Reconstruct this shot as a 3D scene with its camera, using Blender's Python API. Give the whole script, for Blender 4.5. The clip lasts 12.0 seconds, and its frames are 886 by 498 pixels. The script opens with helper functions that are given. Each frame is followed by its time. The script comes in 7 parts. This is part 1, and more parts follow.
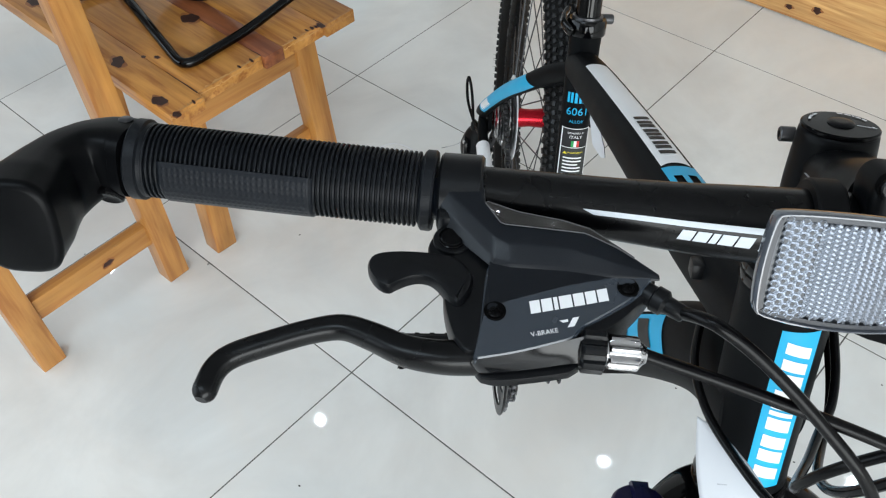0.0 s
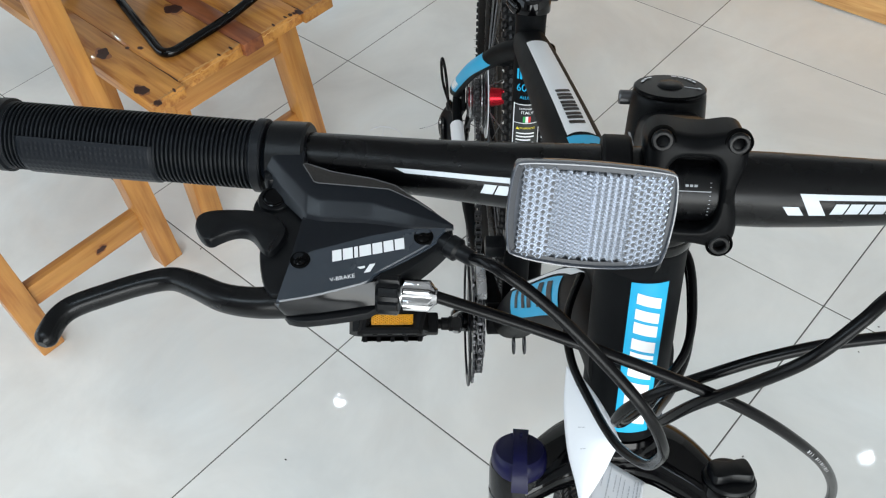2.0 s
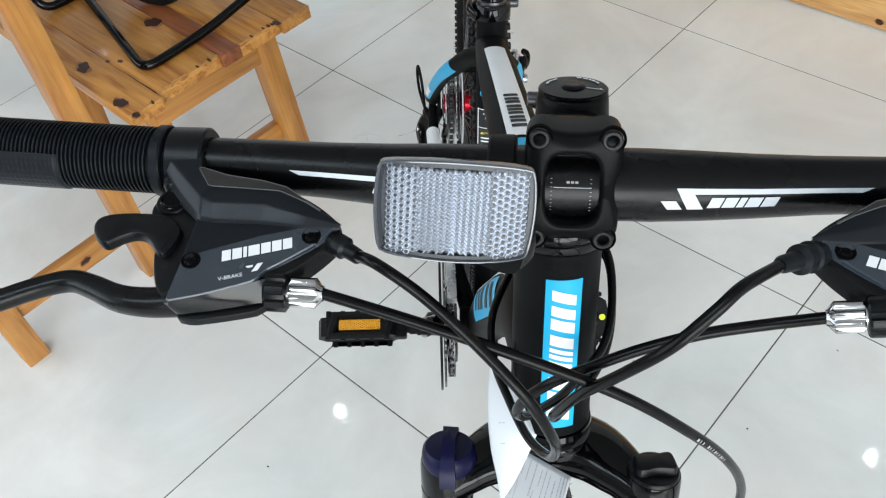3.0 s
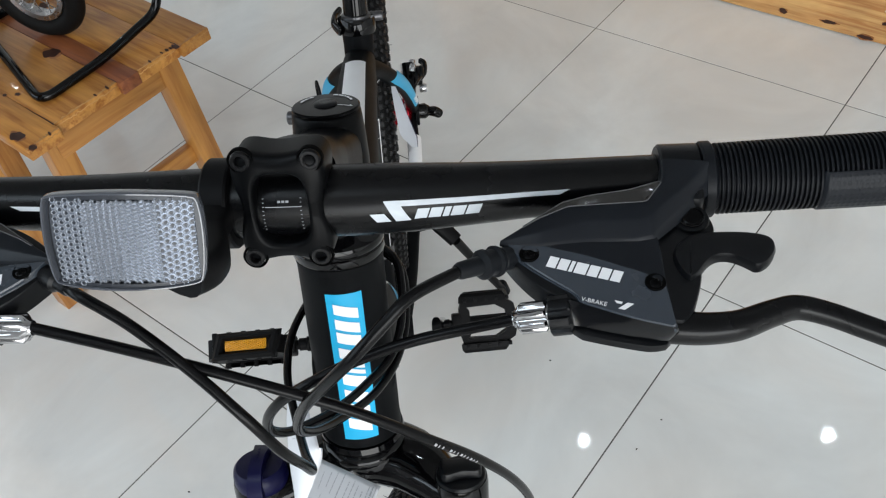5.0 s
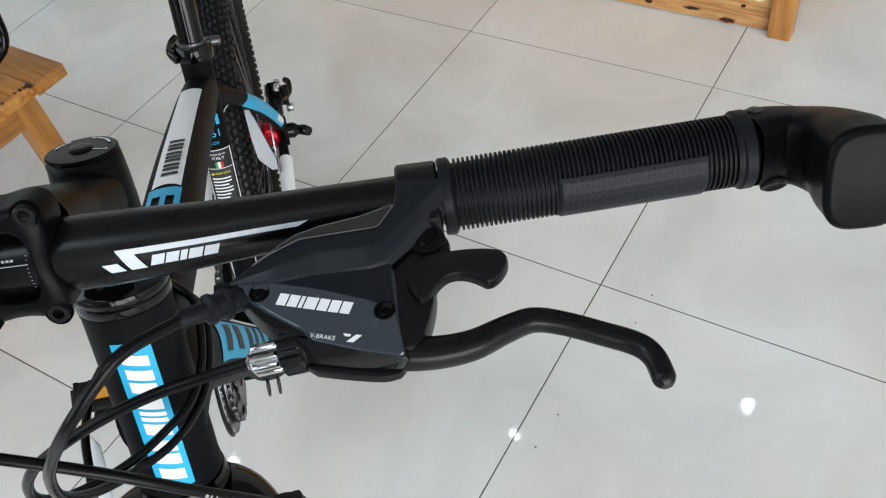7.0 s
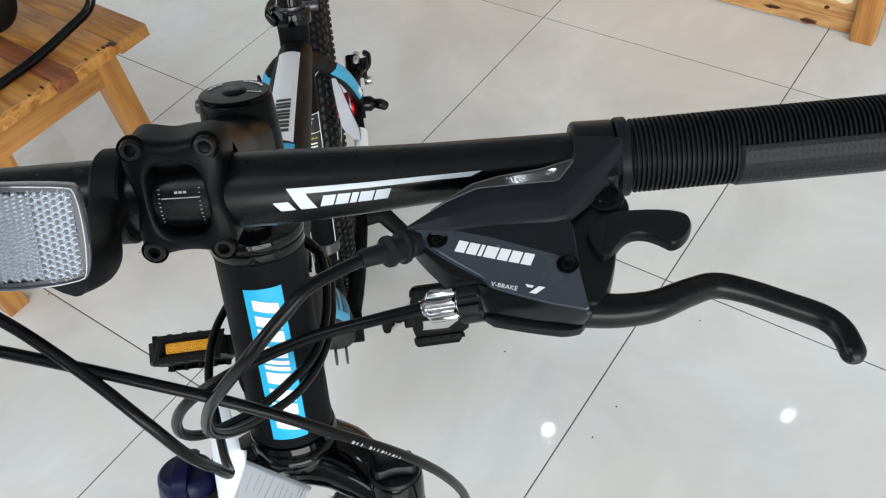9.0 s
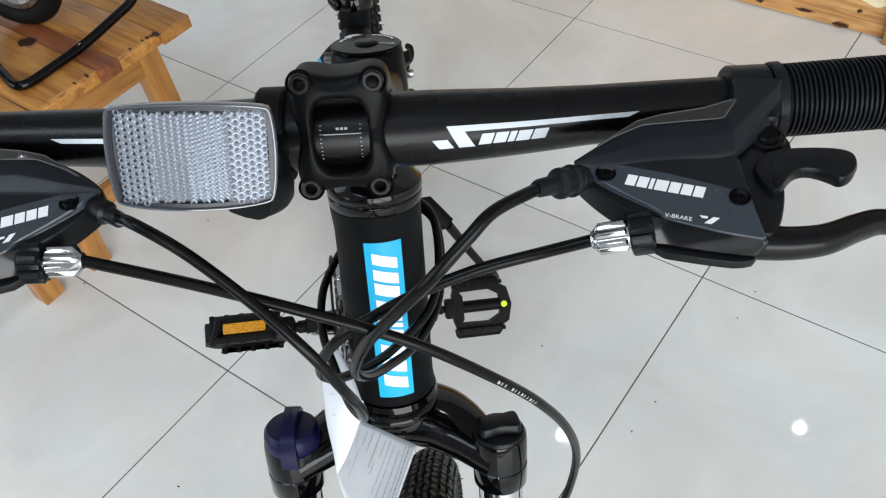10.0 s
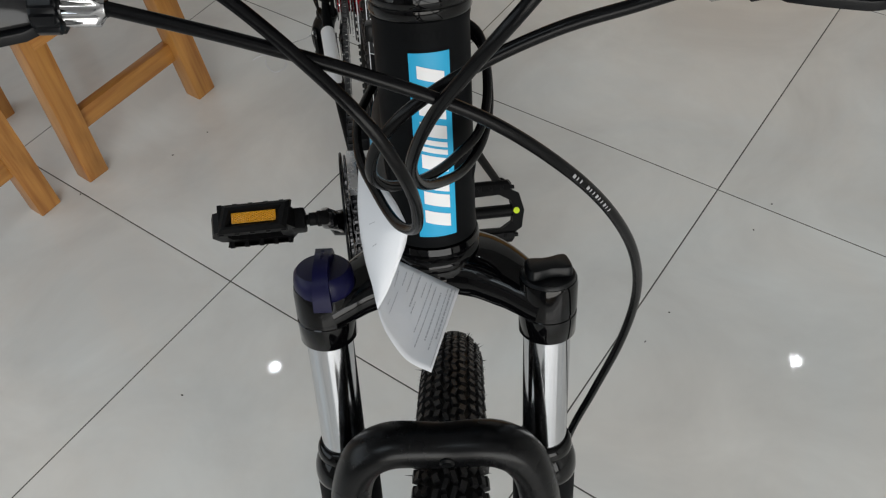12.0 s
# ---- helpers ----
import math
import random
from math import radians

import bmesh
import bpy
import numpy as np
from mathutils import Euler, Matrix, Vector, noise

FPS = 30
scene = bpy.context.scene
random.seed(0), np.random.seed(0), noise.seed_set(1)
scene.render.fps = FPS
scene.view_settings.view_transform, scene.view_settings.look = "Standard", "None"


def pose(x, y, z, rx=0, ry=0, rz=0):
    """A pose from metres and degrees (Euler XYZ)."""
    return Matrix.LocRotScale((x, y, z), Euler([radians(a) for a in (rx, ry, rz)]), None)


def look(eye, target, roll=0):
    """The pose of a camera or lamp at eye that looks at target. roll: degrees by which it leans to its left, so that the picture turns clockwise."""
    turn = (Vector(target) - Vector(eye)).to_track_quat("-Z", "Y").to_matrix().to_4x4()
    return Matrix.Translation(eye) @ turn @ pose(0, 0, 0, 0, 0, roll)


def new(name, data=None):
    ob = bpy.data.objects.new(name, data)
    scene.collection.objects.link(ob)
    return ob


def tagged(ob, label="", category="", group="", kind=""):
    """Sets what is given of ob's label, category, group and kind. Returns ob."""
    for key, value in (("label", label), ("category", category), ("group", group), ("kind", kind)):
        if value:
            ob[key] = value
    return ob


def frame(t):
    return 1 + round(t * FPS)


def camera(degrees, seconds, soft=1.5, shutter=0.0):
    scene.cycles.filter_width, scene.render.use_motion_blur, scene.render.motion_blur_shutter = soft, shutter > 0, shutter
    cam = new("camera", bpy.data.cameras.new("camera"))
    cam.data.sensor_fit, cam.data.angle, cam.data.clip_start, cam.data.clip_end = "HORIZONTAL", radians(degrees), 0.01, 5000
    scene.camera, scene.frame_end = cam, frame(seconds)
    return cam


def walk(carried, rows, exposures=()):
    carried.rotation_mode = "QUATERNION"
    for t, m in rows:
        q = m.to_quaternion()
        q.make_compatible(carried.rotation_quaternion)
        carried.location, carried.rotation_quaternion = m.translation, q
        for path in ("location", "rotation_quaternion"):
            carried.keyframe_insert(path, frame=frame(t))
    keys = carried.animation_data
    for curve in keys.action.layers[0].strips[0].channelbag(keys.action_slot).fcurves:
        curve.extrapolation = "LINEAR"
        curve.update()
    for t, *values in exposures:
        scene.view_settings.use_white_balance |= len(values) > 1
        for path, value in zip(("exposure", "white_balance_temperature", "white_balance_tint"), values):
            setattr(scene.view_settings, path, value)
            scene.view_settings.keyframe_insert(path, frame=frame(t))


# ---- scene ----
cam = camera(53.7, 12.0, soft=1.2)
PATH = [
    (0, (-0.168, -0.183, 1.237), (-0.158, 1.173, -0.234), -3.7),
    (0.5, (-0.153, -0.19, 1.243), (-0.152, 1.152, -0.24), -4.4),
    (1, (-0.132, -0.2, 1.246), (-0.144, 1.132, -0.246), -4.9),
    (1.5, (-0.107, -0.208, 1.248), (-0.138, 1.119, -0.248), -5.9),
    (2, (-0.088, -0.218, 1.248), (-0.143, 1.116, -0.241), -7.1),
    (2.5, (-0.068, -0.227, 1.25), (-0.141, 1.112, -0.234), -7.9),
    (2.7, (-0.057, -0.228, 1.249), (-0.126, 1.115, -0.231), -8.0),
    (4.3, (0.02, -0.247, 1.249), (-0.077, 1.115, -0.213), -11.4),
    (4.5, (0.032, -0.247, 1.248), (-0.041, 1.116, -0.214), -10.9),
    (5, (0.062, -0.242, 1.245), (0.06, 1.114, -0.226), -10.1),
    (5.5, (0.087, -0.24, 1.24), (0.157, 1.108, -0.236), -9.5),
    (6, (0.114, -0.239, 1.238), (0.232, 1.102, -0.241), -10.0),
    (6.2, (0.122, -0.239, 1.238), (0.254, 1.101, -0.241), -10.4),
    (6.5, (0.131, -0.241, 1.238), (0.288, 1.096, -0.241), -10.6),
    (6.7, (0.136, -0.243, 1.237), (0.303, 1.092, -0.243), -10.6),
    (8.3, (0.119, -0.231, 1.231), (0.233, 1.099, -0.259), -9.8),
    (8.5, (0.115, -0.231, 1.23), (0.215, 1.096, -0.263), -9.9),
    (9, (0.082, -0.237, 1.229), (0.161, 1.097, -0.258), -9.3),
    (9.5, (0.046, -0.245, 1.23), (0.119, 1.098, -0.25), -8.9),
    (10, (0.018, -0.25, 1.22), (0.093, 1.102, -0.252), -8.6),
    (10.5, (0.003, -0.255, 1.207), (0.084, 1.105, -0.257), -8.2),
    (11, (-0.01, -0.258, 1.189), (0.075, 1.102, -0.275), -8.2),
    (11.5, (-0.015, -0.261, 1.168), (0.063, 1.052, -0.339), -8.3),
    (12, (-0.02, -0.263, 1.151), (0.05, 0.995, -0.403), -8.2),
]
walk(cam, [(t, look(eye, target, roll)) for t, eye, target, roll in PATH], [(0, 0.25, 6360, 7), (0.5, 0.27, 6370, 7), (1, 0.14, 6390, 7), (1.5, 0.14, 6390, 7), (2, 0.24, 6390, 7), (2.5, 0.42, 6400, 7), (4.5, -0.06, 6430, 8), (5, -0.01, 6460, 9), (5.5, 0.12, 6500, 9), (6.5, 0.09, 6540, 9), (8.5, 0.27, 6530, 9), (9.5, 0.17, 6500, 9), (10, 0.22, 6440, 9), (10.5, 0.51, 6400, 9), (11, -0.12, 6480, 8), (11.5, -0.47, 6680, 9), (12, -0.58, 6820, 10)])
# ---------------- world and light ----------------
world = bpy.data.worlds.new("world")
scene.world = world
world.use_nodes = True
wn = world.node_tree
sky = wn.nodes.new("ShaderNodeTexSky")
sky.sky_type, sky.sun_disc = "NISHITA", False
sky.sun_elevation, sky.sun_rotation = radians(42), radians(200)
wn.nodes["Background"].inputs["Strength"].default_value = 0.1
wn.links.new(sky.outputs["Color"], wn.nodes["Background"].inputs["Color"])

CEIL = 2.9


def area_lamp(name, m, sx, sy, watts, colour, spread=180):
    d = bpy.data.lights.new(name, "AREA")
    d.shape, d.size, d.size_y, d.energy, d.color, d.spread = "RECTANGLE", sx, sy, watts, colour, radians(spread)
    ob = new(name, d)
    ob.matrix_world = m
    return ob


# daylight through the shop front and the side window
area_lamp("daylight_front", look((0.64, -4.35, 1.55), (0.64, 0, 1.25)), 4.4, 2.4, 235, (0.97, 0.99, 1.0))
area_lamp("daylight_side", look((-3.3, 0.4, 1.85), (0, 0.4, 1.75)), 4.0, 1.9, 54, (0.84, 0.93, 1.0))
# the ceiling lamps; the last two are unseen and added by guess
LAMPS = [(-0.87, 2.40), (0.61, 2.04), (1.81, 1.82), (-2.25, 3.65), (-0.3, -0.9), (1.2, -1.2)]
for lx, ly in LAMPS:
    d = bpy.data.lights.new("downlight_bulb", "AREA")
    d.shape, d.size, d.energy, d.color = "DISK", 0.040, 0.9, (0.84, 0.93, 1.0)
    ob = new("downlight_bulb", d)
    ob.matrix_world = look((lx, ly, CEIL - 0.03), (lx, ly, 0))

# a flat panel light over the aisle, unseen, added for the left lever's sheen
area_lamp("added_panel_glow", look((-1.20, -0.55, CEIL - 0.032), (-1.20, -0.55, 0)), 1.16, 0.56, 12.0, (0.74, 0.88, 1.0))

# ---------------- materials ----------------


def mat(name, base=(0.5, 0.5, 0.5), rough=0.5, metal=0.0, spec=0.5, coat=0.0, bump=0.0, bscale=400.0, var=0.0, vscale=20.0, rvar=0.0, aniso=(1, 1, 1), trans=0.0, ior=1.45, alpha=1.0, emit=0.0):
    """A surface with fine relief (bump), tone variation (var) and uneven gloss (rvar)."""
    m = bpy.data.materials.new(name)
    m.use_nodes = True
    n, l = m.node_tree.nodes, m.node_tree.links
    p = n["Principled BSDF"]
    p.inputs["Base Color"].default_value = (*base, 1)
    p.inputs["Roughness"].default_value = rough
    p.inputs["Metallic"].default_value = metal
    p.inputs["Specular IOR Level"].default_value = spec
    p.inputs["Coat Weight"].default_value = coat
    p.inputs["Coat Roughness"].default_value = 0.08
    p.inputs["Transmission Weight"].default_value = trans
    p.inputs["IOR"].default_value = ior
    p.inputs["Alpha"].default_value = alpha
    if emit:
        p.inputs["Emission Color"].default_value = (*base, 1)
        p.inputs["Emission Strength"].default_value = emit
    tc = n.new("ShaderNodeTexCoord")
    mp = n.new("ShaderNodeMapping")
    mp.inputs["Scale"].default_value = aniso
    l.new(tc.outputs["Object"], mp.inputs["Vector"])
    if var or rvar:
        a = n.new("ShaderNodeTexNoise")
        a.inputs["Scale"].default_value, a.inputs["Detail"].default_value = vscale, 6
        l.new(mp.outputs["Vector"], a.inputs["Vector"])
        if var:
            r = n.new("ShaderNodeMapRange")
            r.inputs["To Min"].default_value, r.inputs["To Max"].default_value = 1 - var, 1 + var
            l.new(a.outputs["Fac"], r.inputs["Value"])
            mx = n.new("ShaderNodeMix")
            mx.data_type, mx.blend_type = "RGBA", "MULTIPLY"
            mx.inputs["Factor"].default_value = 1
            mx.inputs["A"].default_value = (*base, 1)
            l.new(r.outputs["Result"], mx.inputs["B"])
            l.new(mx.outputs["Result"], p.inputs["Base Color"])
        if rvar:
            r = n.new("ShaderNodeMapRange")
            r.inputs["To Min"].default_value, r.inputs["To Max"].default_value = rough - rvar, rough + rvar
            l.new(a.outputs["Fac"], r.inputs["Value"])
            l.new(r.outputs["Result"], p.inputs["Roughness"])
    if bump:
        b = n.new("ShaderNodeTexNoise")
        b.inputs["Scale"].default_value, b.inputs["Detail"].default_value = bscale, 3
        l.new(mp.outputs["Vector"], b.inputs["Vector"])
        bp = n.new("ShaderNodeBump")
        bp.inputs["Strength"].default_value, bp.inputs["Distance"].default_value = bump, 0.001
        l.new(b.outputs["Fac"], bp.inputs["Height"])
        l.new(bp.outputs["Normal"], p.inputs["Normal"])
    return m


M_MATTE = mat("matte_black_paint", (0.0046, 0.0050, 0.0056), 0.50, spec=0.05, bump=0.05, bscale=2500, var=0.12, vscale=30, rvar=0.05)
M_GLOSS = mat("gloss_black_paint", (0.0012, 0.0012, 0.0015), 0.06, spec=0.27, coat=0.05, rvar=0.04, vscale=25)
M_BARBLACK = mat("satin_black_anodised", (0.0018, 0.0019, 0.0023), 0.27, spec=0.24, bump=0.03, bscale=2500, rvar=0.05, vscale=40)
M_CAST = mat("cast_black_paint", (0.0022, 0.0024, 0.0028), 0.33, spec=0.085, bump=0.03, bscale=2200, rvar=0.06, vscale=50)
M_RUBBER = mat("black_rubber", (0.0052, 0.0062, 0.0080), 0.42, spec=0.16, bump=0.12, bscale=1600, var=0.2, vscale=60)
M_PAD = mat("grip_pad_rubber", (0.0062, 0.0076, 0.0102), 0.42, spec=0.18, bump=0.10, bscale=1600, var=0.15, vscale=60)
M_TYRE = mat("tyre_rubber", (0.0040, 0.0040, 0.0040), 0.60, spec=0.18, bump=0.25, bscale=900, var=0.25, vscale=40)
# tyre rubber made paler: the blocks' highlights are put into the colour
M_TREAD_LIT = mat("lit_tread_rubber", (0.010, 0.010, 0.0108), 0.44, spec=0.42, bump=0.25, bscale=900, var=0.3, vscale=60)
M_HOUSING = mat("cable_housing", (0.0018, 0.0018, 0.0022), 0.25, spec=0.17, rvar=0.05, vscale=60)
M_PLASTIC = mat("black_plastic", (0.0030, 0.0034, 0.0042), 0.30, spec=0.22, bump=0.10, bscale=2600, rvar=0.05, vscale=60)
M_COVER = mat("dark_grey_plastic", (0.019, 0.026, 0.036), 0.26, spec=0.9, bump=0.05, bscale=2600, rvar=0.05, vscale=70)
M_HOOD = mat("moulded_black_plastic", (0.0038, 0.0052, 0.0078), 0.30, spec=0.28, bump=0.08, bscale=2600, rvar=0.05, vscale=60)
M_SMOKE = mat("smoked_window", (0.020, 0.018, 0.017), 0.10, spec=0.5, coat=0.2, rvar=0.03, vscale=90)
M_CHROME = mat("chrome", (0.52, 0.53, 0.55), 0.10, metal=1.0, rvar=0.03, vscale=30)
M_STEEL = mat("brushed_steel", (0.55, 0.55, 0.56), 0.28, metal=1.0, bump=0.08, bscale=900, rvar=0.08, vscale=80)
M_DARKSTEEL = mat("dark_steel", (0.10, 0.10, 0.105), 0.35, metal=1.0, rvar=0.08, vscale=80, var=0.2)
M_BOLT = mat("black_oxide_steel", (0.006, 0.006, 0.0065), 0.34, metal=0.0, spec=0.22, rvar=0.08, vscale=80)
M_ALU = mat("bright_aluminium", (0.46, 0.46, 0.47), 0.12, metal=1.0, rvar=0.06, vscale=120)
M_BLUE = mat("sky_blue_decal", (0.012, 0.36, 0.62), 0.42, spec=0.4, var=0.04, vscale=40)
M_WHITE = mat("white_decal", (0.80, 0.80, 0.81), 0.42, spec=0.4, var=0.03, vscale=40)
M_SILVER = mat("silver_print", (0.56, 0.60, 0.64), 0.42, spec=0.5, var=0.05, vscale=60)
M_PRINT = mat("pale_print", (0.72, 0.73, 0.75), 0.5, spec=0.3, var=0.05, vscale=90)
M_DARKPRINT = mat("black_print", (0.015, 0.015, 0.016), 0.5, spec=0.3, var=0.1, vscale=60)
M_EDGE = mat("window_moulding", (0.085, 0.085, 0.09), 0.35, spec=0.4, var=0.3, vscale=70)
M_GREYPRINT = mat("grey_print", (0.30, 0.30, 0.31), 0.6, spec=0.3, var=0.05, vscale=60)
M_RED = mat("red_anodised", (0.46, 0.010, 0.022), 0.25, metal=0.75, rvar=0.05, vscale=60)
M_REDP = mat("red_print", (0.55, 0.03, 0.03), 0.5, spec=0.3, var=0.05, vscale=60)
M_GREENP = mat("green_print", (0.03, 0.30, 0.08), 0.5, spec=0.3, var=0.05, vscale=60)
M_YELLOWP = mat("yellow_print", (0.75, 0.62, 0.04), 0.5, spec=0.3, var=0.05, vscale=60)
M_LIME = mat("lime_sticker", (0.62, 0.80, 0.03), 0.5, spec=0.3, var=0.05, vscale=60)
M_NAVY = mat("navy_plastic", (0.0035, 0.0035, 0.029), 0.34, spec=0.22, bump=0.08, bscale=1500, rvar=0.05, vscale=60)
M_AMBER = mat("amber_reflector", (0.62, 0.27, 0.006), 0.28, spec=0.5, coat=0.2, var=0.45, vscale=420, bump=0.9, bscale=620)
M_LENS = mat("clear_lens", (0.385, 0.41, 0.455), 0.25, spec=0.6, metal=0.80, rvar=0.04, vscale=120)
M_CLEAR = mat("clear_plastic_rim", (0.07, 0.076, 0.09), 0.08, spec=0.7, coat=0.6, rvar=0.03, vscale=100)
M_REFLBACK = mat("reflector_back", (0.10, 0.11, 0.13), 0.25, spec=0.4, rvar=0.05, vscale=100)
M_TAG = mat("tag_card", (0.52, 0.55, 0.60), 0.5, spec=0.4, var=0.06, vscale=40)
M_FIELD = mat("dark_print_field", (0.030, 0.033, 0.031), 0.45, spec=0.3, var=0.1, vscale=60)
M_PAPER = mat("white_paper", (0.74, 0.75, 0.78), 0.75, spec=0.2, bump=0.06, bscale=500, var=0.02, vscale=60)
M_INK = mat("grey_ink", (0.46, 0.47, 0.50), 0.8, spec=0.1, var=0.1, vscale=90)
M_WALL = mat("wall_paint", (0.30, 0.30, 0.30), 0.75, spec=0.3, bump=0.06, bscale=120, var=0.03, vscale=3)
M_WALLPALE = mat("pale_wall_paint", (0.76, 0.76, 0.755), 0.75, spec=0.3, bump=0.06, bscale=120, var=0.03, vscale=3)
M_CEIL = mat("ceiling_paint", (0.42, 0.42, 0.425), 0.8, spec=0.3, bump=0.05, bscale=150, var=0.02, vscale=4)
M_GROUT = mat("grey_grout", (0.115, 0.111, 0.105), 0.85, spec=0.2, bump=0.3, bscale=500, var=0.3, vscale=14)
M_GLASS = mat("window_glass", (1, 1, 1), 0.0, trans=1.0, ior=1.45)
M_LAMPRIM = mat("lamp_trim", (0.8, 0.8, 0.8), 0.4, var=0.03, vscale=40)
# near-black that paints the shade of wells and slots
M_HOLE_SHADE = mat("painted_recess_shade", (0.0012, 0.0012, 0.0013), 0.85, spec=0.05, var=0.2, vscale=80)
M_CAPBLACK = mat("polished_black_cap", (0.0022, 0.0022, 0.0025), 0.16, spec=0.09, rvar=0.04, vscale=60)
M_CAPGLOSS = mat("gloss_plastic_face", (0.0025, 0.0028, 0.0036), 0.14, spec=0.32, coat=0.06, rvar=0.04, vscale=50)
# dark tone that paints shade in the reflector's groove and pits
M_GROOVE = mat("shadowed_clear_plastic", (0.022, 0.025, 0.032), 0.3, spec=0.4, var=0.2, vscale=120)
M_DEEPPLASTIC = mat("dull_black_plastic", (0.0030, 0.0030, 0.0034), 0.5, spec=0.12, bump=0.05, bscale=2000, rvar=0.06, vscale=50)
M_FINE = mat("fine_grey_marks", (0.30, 0.31, 0.33), 0.5, spec=0.3, var=0.1, vscale=60)
M_KNOT = mat("wood_knot", (0.040, 0.015, 0.010), 0.45, spec=0.4, var=0.5, vscale=90, bump=0.2, bscale=700)
M_FILLER = mat("wood_filler", (0.74, 0.66, 0.44), 0.6, spec=0.3, var=0.12, vscale=60, bump=0.2, bscale=300)


def tile_mat():
    """Polished porcelain: warm off-white with faint clouding, a little tone of its own in each tile."""
    m = mat("polished_tile", (0.66, 0.645, 0.62), 0.10, spec=0.5)
    n, l = m.node_tree.nodes, m.node_tree.links
    p = n["Principled BSDF"]
    g = n.new("ShaderNodeNewGeometry")
    a = n.new("ShaderNodeTexNoise")
    a.inputs["Scale"].default_value, a.inputs["Detail"].default_value, a.inputs["Roughness"].default_value = 3.2, 5, 0.6
    a.inputs["Distortion"].default_value = 0.6
    l.new(g.outputs["Position"], a.inputs["Vector"])
    c = n.new("ShaderNodeValToRGB")
    c.color_ramp.elements[0].position, c.color_ramp.elements[0].color = 0.32, (0.665, 0.655, 0.640, 1)
    c.color_ramp.elements[1].position, c.color_ramp.elements[1].color = 0.68, (0.815, 0.81, 0.795, 1)
    l.new(a.outputs["Fac"], c.inputs["Fac"])
    o = n.new("ShaderNodeObjectInfo")
    r = n.new("ShaderNodeMapRange")
    r.inputs["To Min"].default_value, r.inputs["To Max"].default_value = 0.97, 1.03
    l.new(o.outputs["Random"], r.inputs["Value"])
    mx = n.new("ShaderNodeMix")
    mx.data_type, mx.blend_type = "RGBA", "MULTIPLY"
    mx.inputs["Factor"].default_value = 1
    a2 = n.new("ShaderNodeTexNoise")
    a2.inputs["Scale"].default_value, a2.inputs["Detail"].default_value, a2.inputs["Distortion"].default_value = 1.1, 4, 1.5
    l.new(g.outputs["Position"], a2.inputs["Vector"])
    c2 = n.new("ShaderNodeValToRGB")
    c2.color_ramp.elements[0].position, c2.color_ramp.elements[0].color = 0.38, (0.965, 0.995, 1.0, 1)
    c2.color_ramp.elements[1].position, c2.color_ramp.elements[1].color = 0.62, (1.0, 0.972, 0.935, 1)
    l.new(a2.outputs["Fac"], c2.inputs["Fac"])
    m2 = n.new("ShaderNodeMix")
    m2.data_type, m2.blend_type = "RGBA", "MULTIPLY"
    m2.inputs["Factor"].default_value = 1
    l.new(c.outputs["Color"], m2.inputs["A"])
    l.new(c2.outputs["Color"], m2.inputs["B"])
    l.new(m2.outputs["Result"], mx.inputs["A"])
    l.new(r.outputs["Result"], mx.inputs["B"])
    l.new(mx.outputs["Result"], p.inputs["Base Color"])
    b = n.new("ShaderNodeTexNoise")
    b.inputs["Scale"].default_value, b.inputs["Detail"].default_value = 62, 3
    l.new(g.outputs["Position"], b.inputs["Vector"])
    rr = n.new("ShaderNodeMapRange")
    rr.inputs["To Min"].default_value, rr.inputs["To Max"].default_value = 0.022, 0.040
    l.new(b.outputs["Fac"], rr.inputs["Value"])
    l.new(rr.outputs["Result"], p.inputs["Roughness"])
    bp = n.new("ShaderNodeBump")
    bp.inputs["Strength"].default_value, bp.inputs["Distance"].default_value = 0.09, 0.001
    l.new(b.outputs["Fac"], bp.inputs["Height"])
    l.new(bp.outputs["Normal"], p.inputs["Normal"])
    return m


M_TILE = tile_mat()


